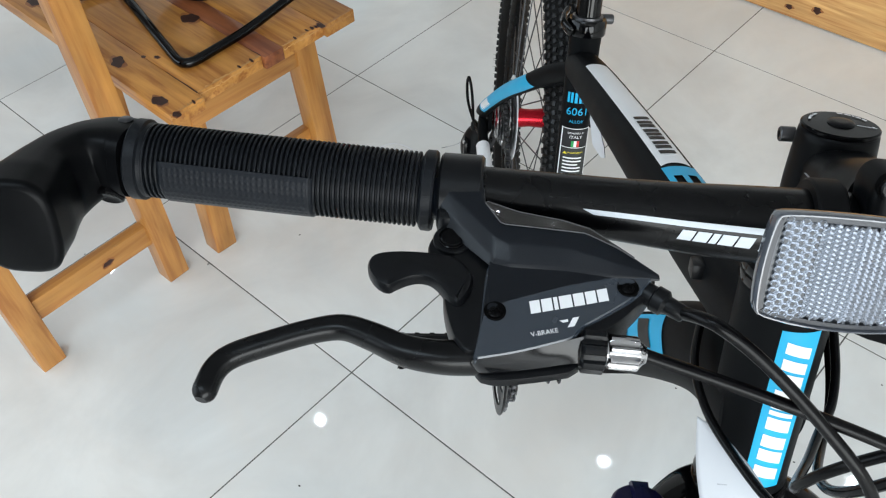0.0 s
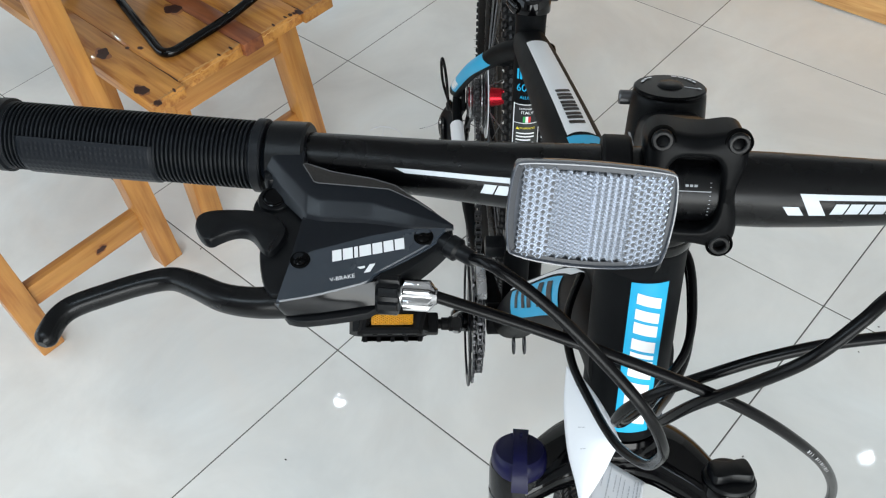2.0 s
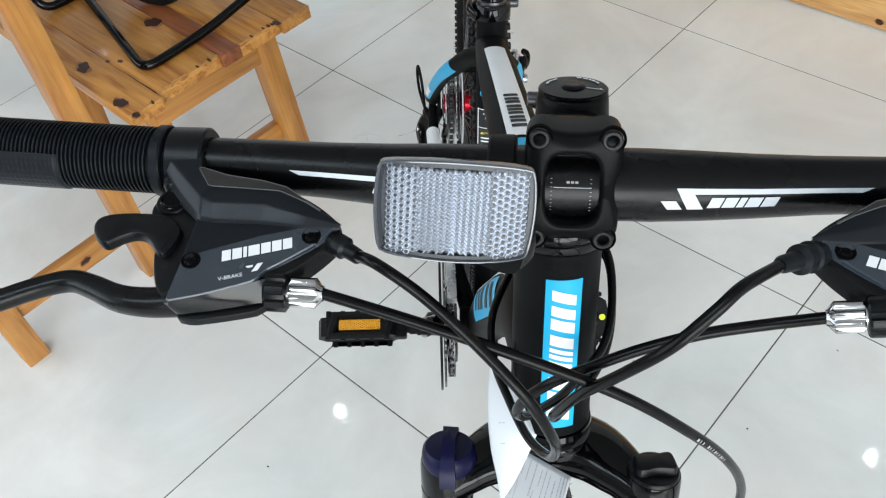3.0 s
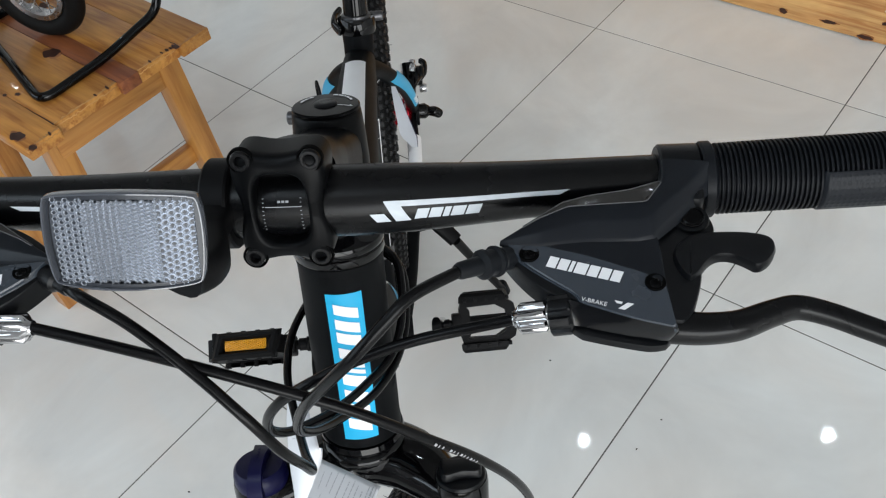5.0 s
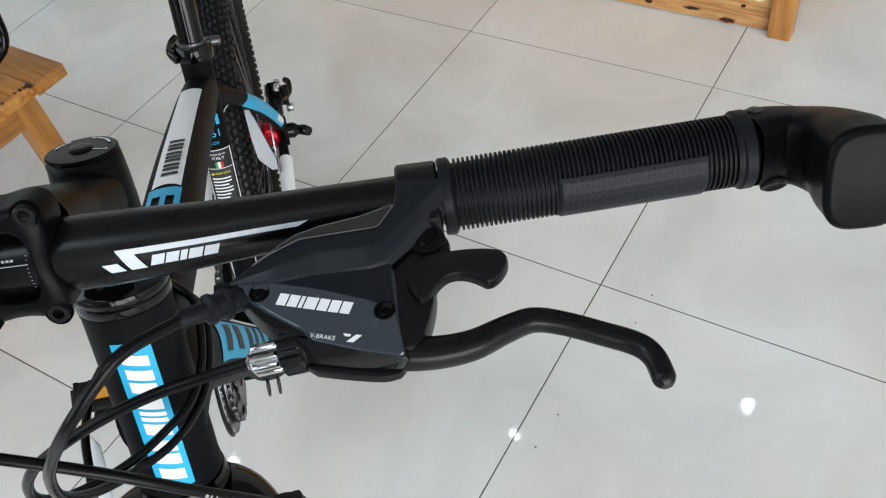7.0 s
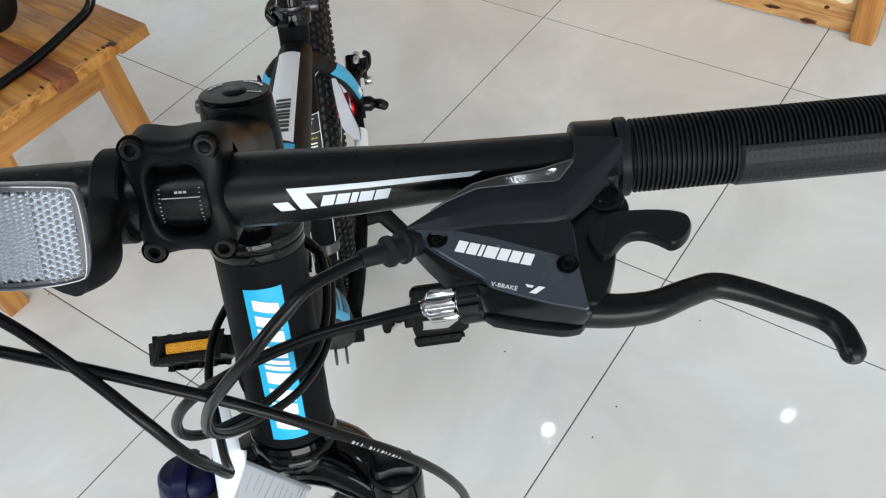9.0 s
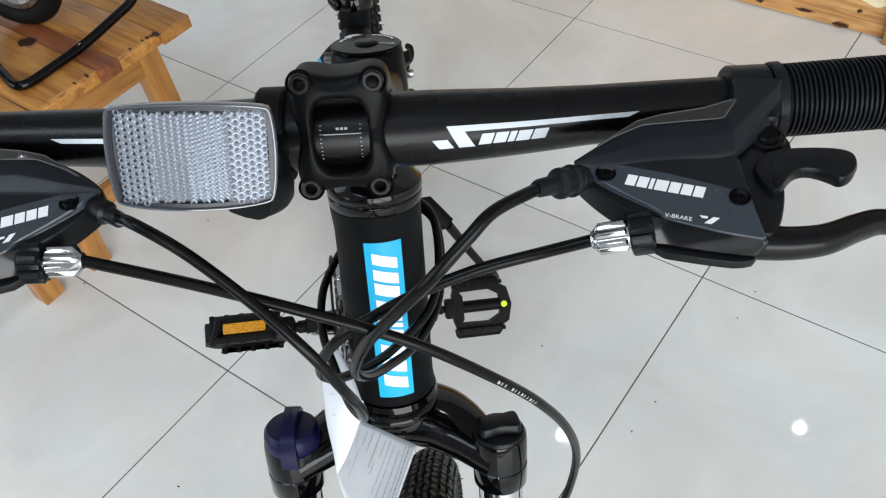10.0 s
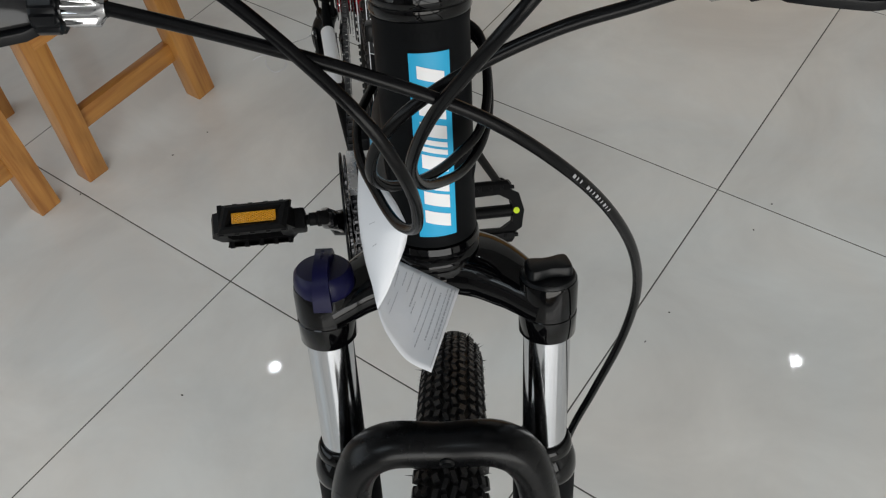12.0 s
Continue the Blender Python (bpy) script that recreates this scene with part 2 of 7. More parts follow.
def wood_mat(name, light, dark, rough=0.38):
    """Varnished pine; the grain runs along the object's own x."""
    m = mat(name, light, rough, spec=0.5, coat=0.25)
    n, l = m.node_tree.nodes, m.node_tree.links
    p = n["Principled BSDF"]
    tc, o = n.new("ShaderNodeTexCoord"), n.new("ShaderNodeObjectInfo")
    add = n.new("ShaderNodeVectorMath")
    add.operation = "MULTIPLY_ADD"
    add.inputs[1].default_value = (1, 1, 1)
    sc = n.new("ShaderNodeVectorMath")
    sc.operation = "SCALE"
    sc.inputs["Scale"].default_value = 7.0
    cmb = n.new("ShaderNodeCombineXYZ")
    for k in "XYZ":
        l.new(o.outputs["Random"], cmb.inputs[k])
    l.new(cmb.outputs["Vector"], sc.inputs[0])
    l.new(tc.outputs["Object"], add.inputs[0])
    l.new(sc.outputs["Vector"], add.inputs[2])
    mp = n.new("ShaderNodeMapping")
    mp.inputs["Scale"].default_value = (2.2, 26, 26)
    l.new(add.outputs["Vector"], mp.inputs["Vector"])
    w = n.new("ShaderNodeTexNoise")
    w.inputs["Scale"].default_value, w.inputs["Detail"].default_value, w.inputs["Distortion"].default_value = 1.6, 5, 1.4
    l.new(mp.outputs["Vector"], w.inputs["Vector"])
    mp2 = n.new("ShaderNodeMapping")
    mp2.inputs["Scale"].default_value = (10, 240, 240)
    l.new(add.outputs["Vector"], mp2.inputs["Vector"])
    f = n.new("ShaderNodeTexNoise")
    f.inputs["Scale"].default_value, f.inputs["Detail"].default_value = 1.0, 4
    l.new(mp2.outputs["Vector"], f.inputs["Vector"])
    s = n.new("ShaderNodeMath")
    s.operation = "MULTIPLY_ADD"
    s.inputs[1].default_value = 0.35
    l.new(f.outputs["Fac"], s.inputs[0])
    l.new(w.outputs["Fac"], s.inputs[2])
    c = n.new("ShaderNodeValToRGB")
    c.color_ramp.elements[0].position, c.color_ramp.elements[0].color = 0.46, (*light, 1)
    c.color_ramp.elements[1].position, c.color_ramp.elements[1].color = 0.84, (*dark, 1)
    e = c.color_ramp.elements.new(0.66)
    e.color = (*[0.62 * p + 0.38 * q for p, q in zip(light, dark)], 1)
    l.new(s.outputs["Value"], c.inputs["Fac"])
    # slow darker drifts along the board, and a tone of its own in each board
    mp3 = n.new("ShaderNodeMapping")
    mp3.inputs["Scale"].default_value = (5, 17, 17)
    l.new(add.outputs["Vector"], mp3.inputs["Vector"])
    d = n.new("ShaderNodeTexNoise")
    d.inputs["Scale"].default_value, d.inputs["Detail"].default_value, d.inputs["Distortion"].default_value = 1.0, 3, 0.8
    l.new(mp3.outputs["Vector"], d.inputs["Vector"])
    dr = n.new("ShaderNodeMapRange")
    dr.inputs["From Min"].default_value, dr.inputs["From Max"].default_value = 0.3, 0.7
    dr.inputs["To Min"].default_value, dr.inputs["To Max"].default_value = 0.80, 1.16
    l.new(d.outputs["Fac"], dr.inputs["Value"])
    tr = n.new("ShaderNodeMapRange")
    tr.inputs["To Min"].default_value, tr.inputs["To Max"].default_value = 0.90, 1.08
    l.new(o.outputs["Random"], tr.inputs["Value"])
    tm = n.new("ShaderNodeMath")
    tm.operation = "MULTIPLY"
    l.new(dr.outputs["Result"], tm.inputs[0])
    l.new(tr.outputs["Result"], tm.inputs[1])
    mx = n.new("ShaderNodeMix")
    mx.data_type, mx.blend_type = "RGBA", "MULTIPLY"
    mx.inputs["Factor"].default_value = 1
    l.new(c.outputs["Color"], mx.inputs["A"])
    l.new(tm.outputs["Value"], mx.inputs["B"])
    l.new(mx.outputs["Result"], p.inputs["Base Color"])
    bp = n.new("ShaderNodeBump")
    bp.inputs["Strength"].default_value, bp.inputs["Distance"].default_value = 0.12, 0.001
    l.new(f.outputs["Fac"], bp.inputs["Height"])
    l.new(bp.outputs["Normal"], p.inputs["Normal"])
    return m


M_PINE = wood_mat("varnished_pine", (0.55, 0.262, 0.060), (0.30, 0.106, 0.019))
M_HEART = wood_mat("reddish_pine_heartwood", (0.27, 0.090, 0.032), (0.15, 0.042, 0.018))
M_POST = wood_mat("orange_varnished_pine", (0.48, 0.228, 0.056), (0.33, 0.128, 0.028), 0.42)
M_CRATE = wood_mat("pale_knotty_pine", (0.60, 0.36, 0.135), (0.38, 0.165, 0.05), 0.45)

# ---------------- mesh helpers ----------------


def part(name, bm, material, parent=None, label="", m=None, sharp=38):
    """Links a bmesh as one mesh object under a thing or a part."""
    me = bpy.data.meshes.new(name)
    bmesh.ops.recalc_face_normals(bm, faces=bm.faces)
    for f in bm.faces:
        f.smooth = True
    bm.to_mesh(me)
    bm.free()
    me.set_sharp_from_angle(angle=radians(sharp))
    me.materials.append(material)
    ob = new(name, me)
    if parent is not None:
        ob.parent = parent
    if m is not None:
        ob.matrix_basis = m
    if label:
        ob["label"] = label
    return ob


def ring_skin(bm, rings, cap=True, closed=False):
    """Skins rings of points, each with as many points as the next."""
    vs = [[bm.verts.new(p) for p in r] for r in rings]
    k = len(vs[0])
    pairs = list(zip(vs, vs[1:])) + ([(vs[-1], vs[0])] if closed else [])
    for a, b in pairs:
        for i in range(k):
            j = (i + 1) % k
            bm.faces.new((a[i], a[j], b[j], b[i]))
    if cap and not closed:
        bm.faces.new(vs[0][::-1])
        bm.faces.new(vs[-1])
    return bm


def lathe(profile, seg=32, m=None, bm=None, cap=True):
    """Turns (radius, height) pairs about z."""
    bm = bm or bmesh.new()
    m = m or Matrix()
    rings = [[m @ Vector((r * math.cos(2 * math.pi * i / seg), r * math.sin(2 * math.pi * i / seg), z)) for i in range(seg)] for r, z in profile]
    return ring_skin(bm, rings, cap)


def spline(points, per=8, closed=False):
    """A smooth line through the points."""
    P = [Vector(p) for p in points]
    n = len(P)
    out = []
    for i in range(n if closed else n - 1):
        if closed:
            a, b, c, d = P[i - 1], P[i], P[(i + 1) % n], P[(i + 2) % n]
        else:
            a, b, c, d = P[max(i - 1, 0)], P[i], P[i + 1], P[min(i + 2, n - 1)]
        for k in range(per):
            t = k / per
            out.append(0.5 * ((2 * b) + (c - a) * t + (2 * a - 5 * b + 4 * c - d) * t * t + (3 * b - a - 3 * c + d) * t * t * t))
    if not closed:
        out.append(P[-1])
    return out


def sweep(path, radii, seg=16, up=None, closed=False, cap=True, bm=None, power=2.0, round_ends=False):
    """A tube along a path. radii: one number, one (across, along up) pair, or one of these for each point."""
    bm = bm or bmesh.new()
    P = [Vector(p) for p in path]
    n = len(P)
    if not isinstance(radii, list):
        radii = [radii] * n
    if len(radii) != n:
        R = []
        for i in range(n):
            f = i / (n - 1) * (len(radii) - 1)
            k = min(int(f), len(radii) - 2)
            a, b = radii[k], radii[k + 1]
            t = f - k
            if isinstance(a, tuple):
                R.append((a[0] + (b[0] - a[0]) * t, a[1] + (b[1] - a[1]) * t))
            else:
                R.append(a + (b - a) * t)
        radii = R
    rings, side = [], None
    for i in range(n):
        if closed:
            tan = (P[(i + 1) % n] - P[i - 1]).normalized()
        else:
            tan = (P[min(i + 1, n - 1)] - P[max(i - 1, 0)]).normalized()
        if up is not None:
            s = tan.cross(Vector(up)).normalized()
        elif side is None:
            s = tan.orthogonal().normalized()
        else:
            s = (side - tan * side.dot(tan)).normalized()
        side = s
        w = s.cross(tan)
        a, b = radii[i] if isinstance(radii[i], tuple) else (radii[i], radii[i])
        ring = []
        for k in range(seg):
            c, q = math.cos(2 * math.pi * k / seg), math.sin(2 * math.pi * k / seg)
            if power != 2.0:
                c, q = math.copysign(abs(c) ** (2 / power), c), math.copysign(abs(q) ** (2 / power), q)
            ring.append(P[i] + s * (a * c) + w * (b * q))
        rings.append(ring)
    if round_ends:
        for end, sign in ((0, -1), (-1, 1)):
            tan = (P[1] - P[0]).normalized() if end == 0 else (P[-1] - P[-2]).normalized()
            base, c0 = rings[end], P[end]
            r = sum(((v - c0).length for v in base)) / seg
            extra = []
            for f in (0.35, 0.65, 0.88):
                extra.append([c0 + (v - c0) * math.sqrt(1 - f * f) + tan * (sign * r * f) for v in base])
            rings = extra[::-1] + rings if end == 0 else rings + extra
    return ring_skin(bm, rings, cap, closed)


def box(sx, sy, sz, bevel=0.0, m=None, bm=None, segs=2):
    """A bevelled block centred on m."""
    own = bmesh.new()
    bmesh.ops.create_cube(own, size=1, matrix=Matrix.Diagonal((sx, sy, sz, 1)))
    if bevel:
        bmesh.ops.bevel(own, geom=own.edges[:], offset=bevel, segments=segs, affect="EDGES", profile=0.6)
    if m is not None:
        bmesh.ops.transform(own, matrix=m, verts=own.verts)
    if bm is None:
        return own
    return merge(bm, own)


def merge(bm, other):
    """Adds the other bmesh to bm."""
    me = bpy.data.meshes.new("scratch")
    other.to_mesh(me)
    other.free()
    bm.from_mesh(me)
    bpy.data.meshes.remove(me)
    return bm


def chaikin(pts, times=2):
    P = [Vector((p[0], p[1])) for p in pts]
    for _ in range(times):
        Q = []
        for a, b in zip(P, P[1:] + P[:1]):
            Q += [a * 0.75 + b * 0.25, a * 0.25 + b * 0.75]
        P = Q
    return P


def inset2(P, d):
    """The outline moved inwards by d."""
    n = len(P)
    area = sum(P[i].x * P[(i + 1) % n].y - P[(i + 1) % n].x * P[i].y for i in range(n))
    s = 1 if area > 0 else -1
    out = []
    for i in range(n):
        t = (P[(i + 1) % n] - P[i - 1])
        if t.length < 1e-9:
            out.append(P[i].copy())
            continue
        t.normalize()
        out.append(P[i] + Vector((-t.y, t.x)) * (d * s))
    return out


def prism(outline, z0, z1, bevel=0.001, place=None, smooth=2, bm=None, both=False):
    """An outline raised from z0 to z1 with a rounded upper edge; place turns (x, y, z) into a point."""
    bm = bm or bmesh.new()
    place = place or (lambda x, y, z: Vector((x, y, z)))
    P = chaikin(outline, smooth) if smooth else [Vector(p) for p in outline]
    levels = [(bevel if both else 0, z0)] + ([(0, z0 + bevel)] if both else [])
    levels += [(0, z1 - bevel), (bevel * 0.3, z1 - bevel * 0.3), (bevel, z1)]
    rings = [[place(q.x, q.y, z) for q in inset2(P, d)] for d, z in levels]
    return ring_skin(bm, rings)


def patch(fn, nu, nv, bm=None):
    """A sheet fn(u, v) over the unit square."""
    bm = bm or bmesh.new()
    g = [[bm.verts.new(fn(i / nu, j / nv)) for j in range(nv + 1)] for i in range(nu + 1)]
    for i in range(nu):
        for j in range(nv):
            bm.faces.new((g[i][j], g[i + 1][j], g[i + 1][j + 1], g[i][j + 1]))
    return bm


def quad_patch(quad, fn, n=6, bm=None):
    """A four-cornered patch of the sheet fn(u, v); quad gives its corners in (u, v)."""
    a, b, c, d = [Vector(q) for q in quad]
    return patch(lambda s, t: fn(*((a * (1 - s) + b * s) * (1 - t) + (d * (1 - s) + c * s) * t)), n, n, bm)


def text_bm(words, size, fn, extrude=0.0):
    """Words in the built-in font, laid by fn(x, y); centred on (0, 0)."""
    cu = bpy.data.curves.new("words", "FONT")
    cu.body, cu.size, cu.align_x, cu.align_y = words, size, "CENTER", "CENTER"
    cu.resolution_u = 3
    ob = bpy.data.objects.new("words", cu)
    me = bpy.data.meshes.new_from_object(ob)
    bm = bmesh.new()
    bm.from_mesh(me)
    for v in bm.verts:
        v.co = fn(v.co.x, v.co.y)
    bpy.data.objects.remove(ob)
    bpy.data.curves.remove(cu)
    bpy.data.meshes.remove(me)
    return bm


def mark_blocks(widths, fn, height, material, parent, label="", slant=0.25, gap=0.2, n=3, split=0.0):
    """A plain mark: a row of slanted blocks, each a part, laid by fn(x, y), centred on (0, 0)."""
    total = sum(widths) + gap * (len(widths) - 1) * height
    x, h = -total / 2, height / 2
    for w in widths:
        cuts = [(0.0, 1.0)] if not split or w < height * 0.5 else [(0.0, 0.5 - split / 2), (0.5 + split / 2, 1.0)]
        bm = bmesh.new()
        for a, b in cuts:
            quad = [(x + a * w - slant * h, -h), (x + b * w - slant * h, -h), (x + b * w + slant * h, h), (x + a * w + slant * h, h)]
            quad_patch(quad, fn, n, bm)
        part("mark_block", bm, material, parent, label)
        x += w + gap * height


def thing(name, label, category, m=None, group="", kind=""):
    ob = new(name)
    ob.empty_display_size = 0.05
    if m is not None:
        ob.matrix_world = m
    return tagged(ob, label, category, group, kind)


Y90 = pose(0, 0, 0, 0, 90, 0)
# ---------------- the shop: floor, walls, ceiling ----------------
X0, X1, Y0, Y1 = -3.4, 3.4, -4.4, 4.6


def structure(name, bm, material, label, category):
    return tagged(part(name, bm, material), label, category, kind="structure")


def wall_with_hole(length, height, hole, thick=0.16):
    """A wall in its own x-z plane with one opening (x0, x1, z0, z1)."""
    bm = bmesh.new()
    a, b, c, d = hole
    for x0, x1, z0, z1 in ((0, a, 0, height), (b, length, 0, height), (a, b, 0, c), (a, b, d, height)):
        if x1 - x0 > 0.001 and z1 - z0 > 0.001:
            box(x1 - x0, thick, z1 - z0, 0, Matrix.Translation(((x0 + x1) / 2, 0, (z0 + z1) / 2)), bm)
    return bm


w = structure("wall_south", wall_with_hole(X1 - X0 + 0.32, CEIL, (1.8, 6.6, 0.05, 2.75)), M_WALL, "grey painted wall with a wide shop-front opening", "wall")
w.matrix_world = pose(X0 - 0.16, Y0 - 0.08, 0)
w = structure("wall_west", wall_with_hole(Y1 - Y0, CEIL, (2.7, 6.9, 0.7, 2.7)), M_WALL, "grey painted wall with a wide window opening", "wall")
w.matrix_world = pose(X0 - 0.08, Y0, 0, 0, 0, 90)
w = structure("wall_north", box(X1 - X0 + 0.32, 0.16, CEIL), M_WALLPALE, "plain white painted back wall", "wall")
w.matrix_world = pose(0, Y1 + 0.08, CEIL / 2)
w = structure("wall_east", box(0.16, Y1 - Y0, CEIL), M_WALLPALE, "plain white painted side wall", "wall")
w.matrix_world = pose(X1 + 0.08, (Y0 + Y1) / 2, CEIL / 2)
w = structure("ceiling", box(X1 - X0 + 0.32, Y1 - Y0 + 0.32, 0.12), M_CEIL, "plain grey painted ceiling", "ceiling")
w.matrix_world = pose(0, (Y0 + Y1) / 2, CEIL + 0.06)
for nm, mm, sx, sz in (("window_1", pose(X0 + 4.04, Y0 - 0.08, 1.4), 4.8, 2.7), ("window_2", pose(X0 - 0.08, Y0 + 4.8, 1.7, 0, 0, 90), 4.2, 2.0)):
    win = thing(nm, "wide window with a slim grey metal frame", "window", mm, kind="structure")
    fr = bmesh.new()
    for s in (-1, 1):
        box(0.05, 0.07, sz, 0.004, Matrix.Translation((s * (sx / 2 - 0.025), 0, 0)), fr)
        box(sx - 0.1, 0.07, 0.05, 0.004, Matrix.Translation((0, 0, s * (sz / 2 - 0.025))), fr)
    part("window_frame", fr, M_STEEL, win)
    g = part("pane", box(sx - 0.1, 0.008, sz - 0.1), M_GLASS, win)
    g.visible_shadow = False

# housing of the added panel light, which stays out of view
panel = thing("added_panel_light", "added, unseen flat white rectangular panel light on the ceiling", "ceiling light", pose(-1.20, -0.55, CEIL))
for sx, sy, w, h in ((0, 0.295, 1.22, 0.02), (0, -0.295, 1.22, 0.02), (0.60, 0, 0.02, 0.57), (-0.60, 0, 0.02, 0.57)):
    part("frame_rail", box(w, h, 0.026, 0.002, Matrix.Translation((sx, sy, -0.013))), M_LAMPRIM, panel)
part("diffuser", box(1.18, 0.57, 0.008, 0.001, Matrix.Translation((0, 0, -0.014))), M_LAMPRIM, panel, "white diffuser")
for lx, ly in LAMPS:
    cl = thing("ceiling_light", "small round white downlight in the ceiling", "ceiling light", pose(lx, ly, CEIL), "ceiling lights")
    part("rim", lathe([(0.056, 0.0), (0.070, -0.002), (0.074, -0.008), (0.062, -0.014), (0.056, -0.012)], 32, cap=False), M_LAMPRIM, cl)

# ---------------- the bicycle's two frames of reference ----------------
# bike: x to its left side, y to its rear, z up in its own plane; it leans on its stand
BIKE = pose(-0.077, 0, 0, 0, 5.1, -1.9)
HEAD, STEER = 18.5, -7.7
# steer: x along the handlebar, z along the steering axis, at the handlebar's middle
SM = BIKE.inverted() @ Matrix.Translation((0, 0.036, 0.99)) @ pose(0, 0, 0, 0, 5.1, -1.9) @ pose(0, 0, 0, -HEAD) @ pose(0, 0, 0, 0, 0, STEER)
AX = Vector((0.0040, 0.080, 0.0030))                            # steerer top
HM = SM @ Matrix.Translation((0.0007, 0.082, -0.0025)) @ pose(0, 0, 0, 0, 0, -STEER)   # head tube: z along its axis, x across the bike
FM = SM @ Matrix.Translation((0.005, 0.082, 0.0))               # fork: as the head tube, turned with the bars

bike = thing("bicycle", "matte black mountain bike with blue and white decals on tiled floor", "bicycle", BIKE)

# ---- handlebar ----
HX = [0.0, 0.035, 0.055, 0.075, 0.100, 0.130, 0.170, 0.230, 0.302]
HR = [0.0153, 0.0152, 0.0144, 0.0133, 0.0120, 0.0112, 0.0111, 0.0111, 0.0111]
HZ = [0.0018, 0.0020, 0.0024, 0.0030, 0.0042, 0.0055, 0.0062, 0.0082, 0.0112]
TX = [-x for x in HX[:0:-1]] + HX
TR = HR[:0:-1] + HR


def bar_c(x):
    """The bar's axis at x: it rises a little to its ends."""
    return Vector((x, -0.004, float(np.interp(abs(x), HX, HZ))))


handlebar = part("handlebar", sweep([bar_c(x) for x in TX], TR, 40), M_BARBLACK, bike, "satin black tapered handlebar with silver stripes", SM)


def bar_r(x):
    return float(np.interp(x, TX, TR))


def on_bar(x, a, lift=0.0003):
    """A point on the bar's skin: a is the angle from the front, upwards."""
    r = bar_r(x) + lift
    return bar_c(x) + Vector((0, -r * math.cos(a), r * math.sin(a)))


def decal_bar(s):
    off = 0.0 if s > 0 else 0.0042
    skin = lambda x, a: on_bar(s * x + off, a)
    bm = bmesh.new()
    # long stripe, its hook and the small block
    quad_patch([(0.0495, 0.20), (0.1145, 0.19), (0.1188, 0.345), (0.0470, 0.36)], skin, 10, bm)
    quad_patch([(0.0482, -0.25), (0.0545, -0.25), (0.0492, 0.36), (0.0434, 0.36)], skin, 8, bm)
    quad_patch([(0.0404, -0.25), (0.0462, -0.25), (0.0436, 0.01), (0.0376, 0.01)], skin, 6, bm)
    part("stripe", bm, M_SILVER, handlebar, "silver stripe with a hooked end")
    wd = [0.0050, 0.0050, 0.0026, 0.0054, 0.0056]
    mark_blocks(wd, lambda x, y: on_bar(s * 0.0697 + off + x, -0.055 + y / 0.0135), 0.0042, M_SILVER, handlebar, "", 0.40, 0.16)


decal_bar(1)
decal_bar(-1)
bm = bmesh.new()
for k in range(9):
    for s in (-1, 1):
        quad_patch([(0.002 + s * 0.0082, -0.35 + k * 0.11), (0.002 + s * 0.0075, -0.35 + k * 0.11), (0.002 + s * 0.0075, -0.334 + k * 0.11), (0.002 + s * 0.0082, -0.334 + k * 0.11)], on_bar, 1, bm)
quad_patch([(-0.0050, 0.300), (0.0100, 0.300), (0.0100, 0.322), (-0.0050, 0.322)], on_bar, 3, bm)
for k in range(3):
    quad_patch([(0.0002 + k * 0.0017, 0.42), (0.0014 + k * 0.0017, 0.42), (0.0014 + k * 0.0017, 0.48), (0.0002 + k * 0.0017, 0.48)], on_bar, 1, bm)
part("centre_mark", bm, M_FINE, handlebar, "fine white alignment marks")


# ---- grips and bar ends ----
def grip(s):
    x0, x1 = (0.1712, 0.2945) if s > 0 else (0.1700, 0.2878)
    prof = [(0.0112, 0.0), (0.0150, 0.0), (0.0156, 0.0008), (0.0156, 0.0042), (0.0147, 0.0050)]
    z, end = 0.0058, x1 - x0 - 0.0058
    pitch = 0.00188
    while z + pitch < end:
        prof += [(0.0128, z), (0.0128, z + 0.00062), (0.0145, z + 0.00082), (0.0146, z + 0.0014), (0.0143, z + 0.00172)]
        z += pitch
    prof += [(0.0146, end + 0.0004), (0.0158, end + 0.0010), (0.0158, x1 - x0 - 0.0008), (0.0150, x1 - x0), (0.0112, x1 - x0)]
    g0, g1 = bar_c(s * x0), bar_c(s * x1)
    mm = SM @ Matrix.Translation(g0) @ (g1 - g0).to_track_quat("Z", "Y").to_matrix().to_4x4()
    g = part("grip", lathe(prof, 36), M_RUBBER, bike, "black ribbed rubber handlebar grip", mm, 30)
    # the smooth textured pad on the side that faces forward
    def fn(u, v):
        a = radians(26 - 100 * v)
        edge = min(u, 1 - u, v * 1.6, (1 - v) * 1.6)
        r = 0.0136 + 0.0014 * min(1.0, edge / 0.03)
        if 0.05 < u < 0.95 and 0.08 < v < 0.72:
            r += 0.00019 * max(0.0, math.sin(u * 88 + v * 32) * math.sin(u * 88 - v * 32))
        return bar_c(s * (x0 + 0.0448 + 0.0600 * u)) + Vector((0, -r * math.cos(a), r * math.sin(a)))
    pad = part("pad", patch(fn, 170, 56), M_PAD, g, "smooth rubber pad with a fine stamped pattern")
    pad.matrix_basis = mm.inverted() @ SM
    return g


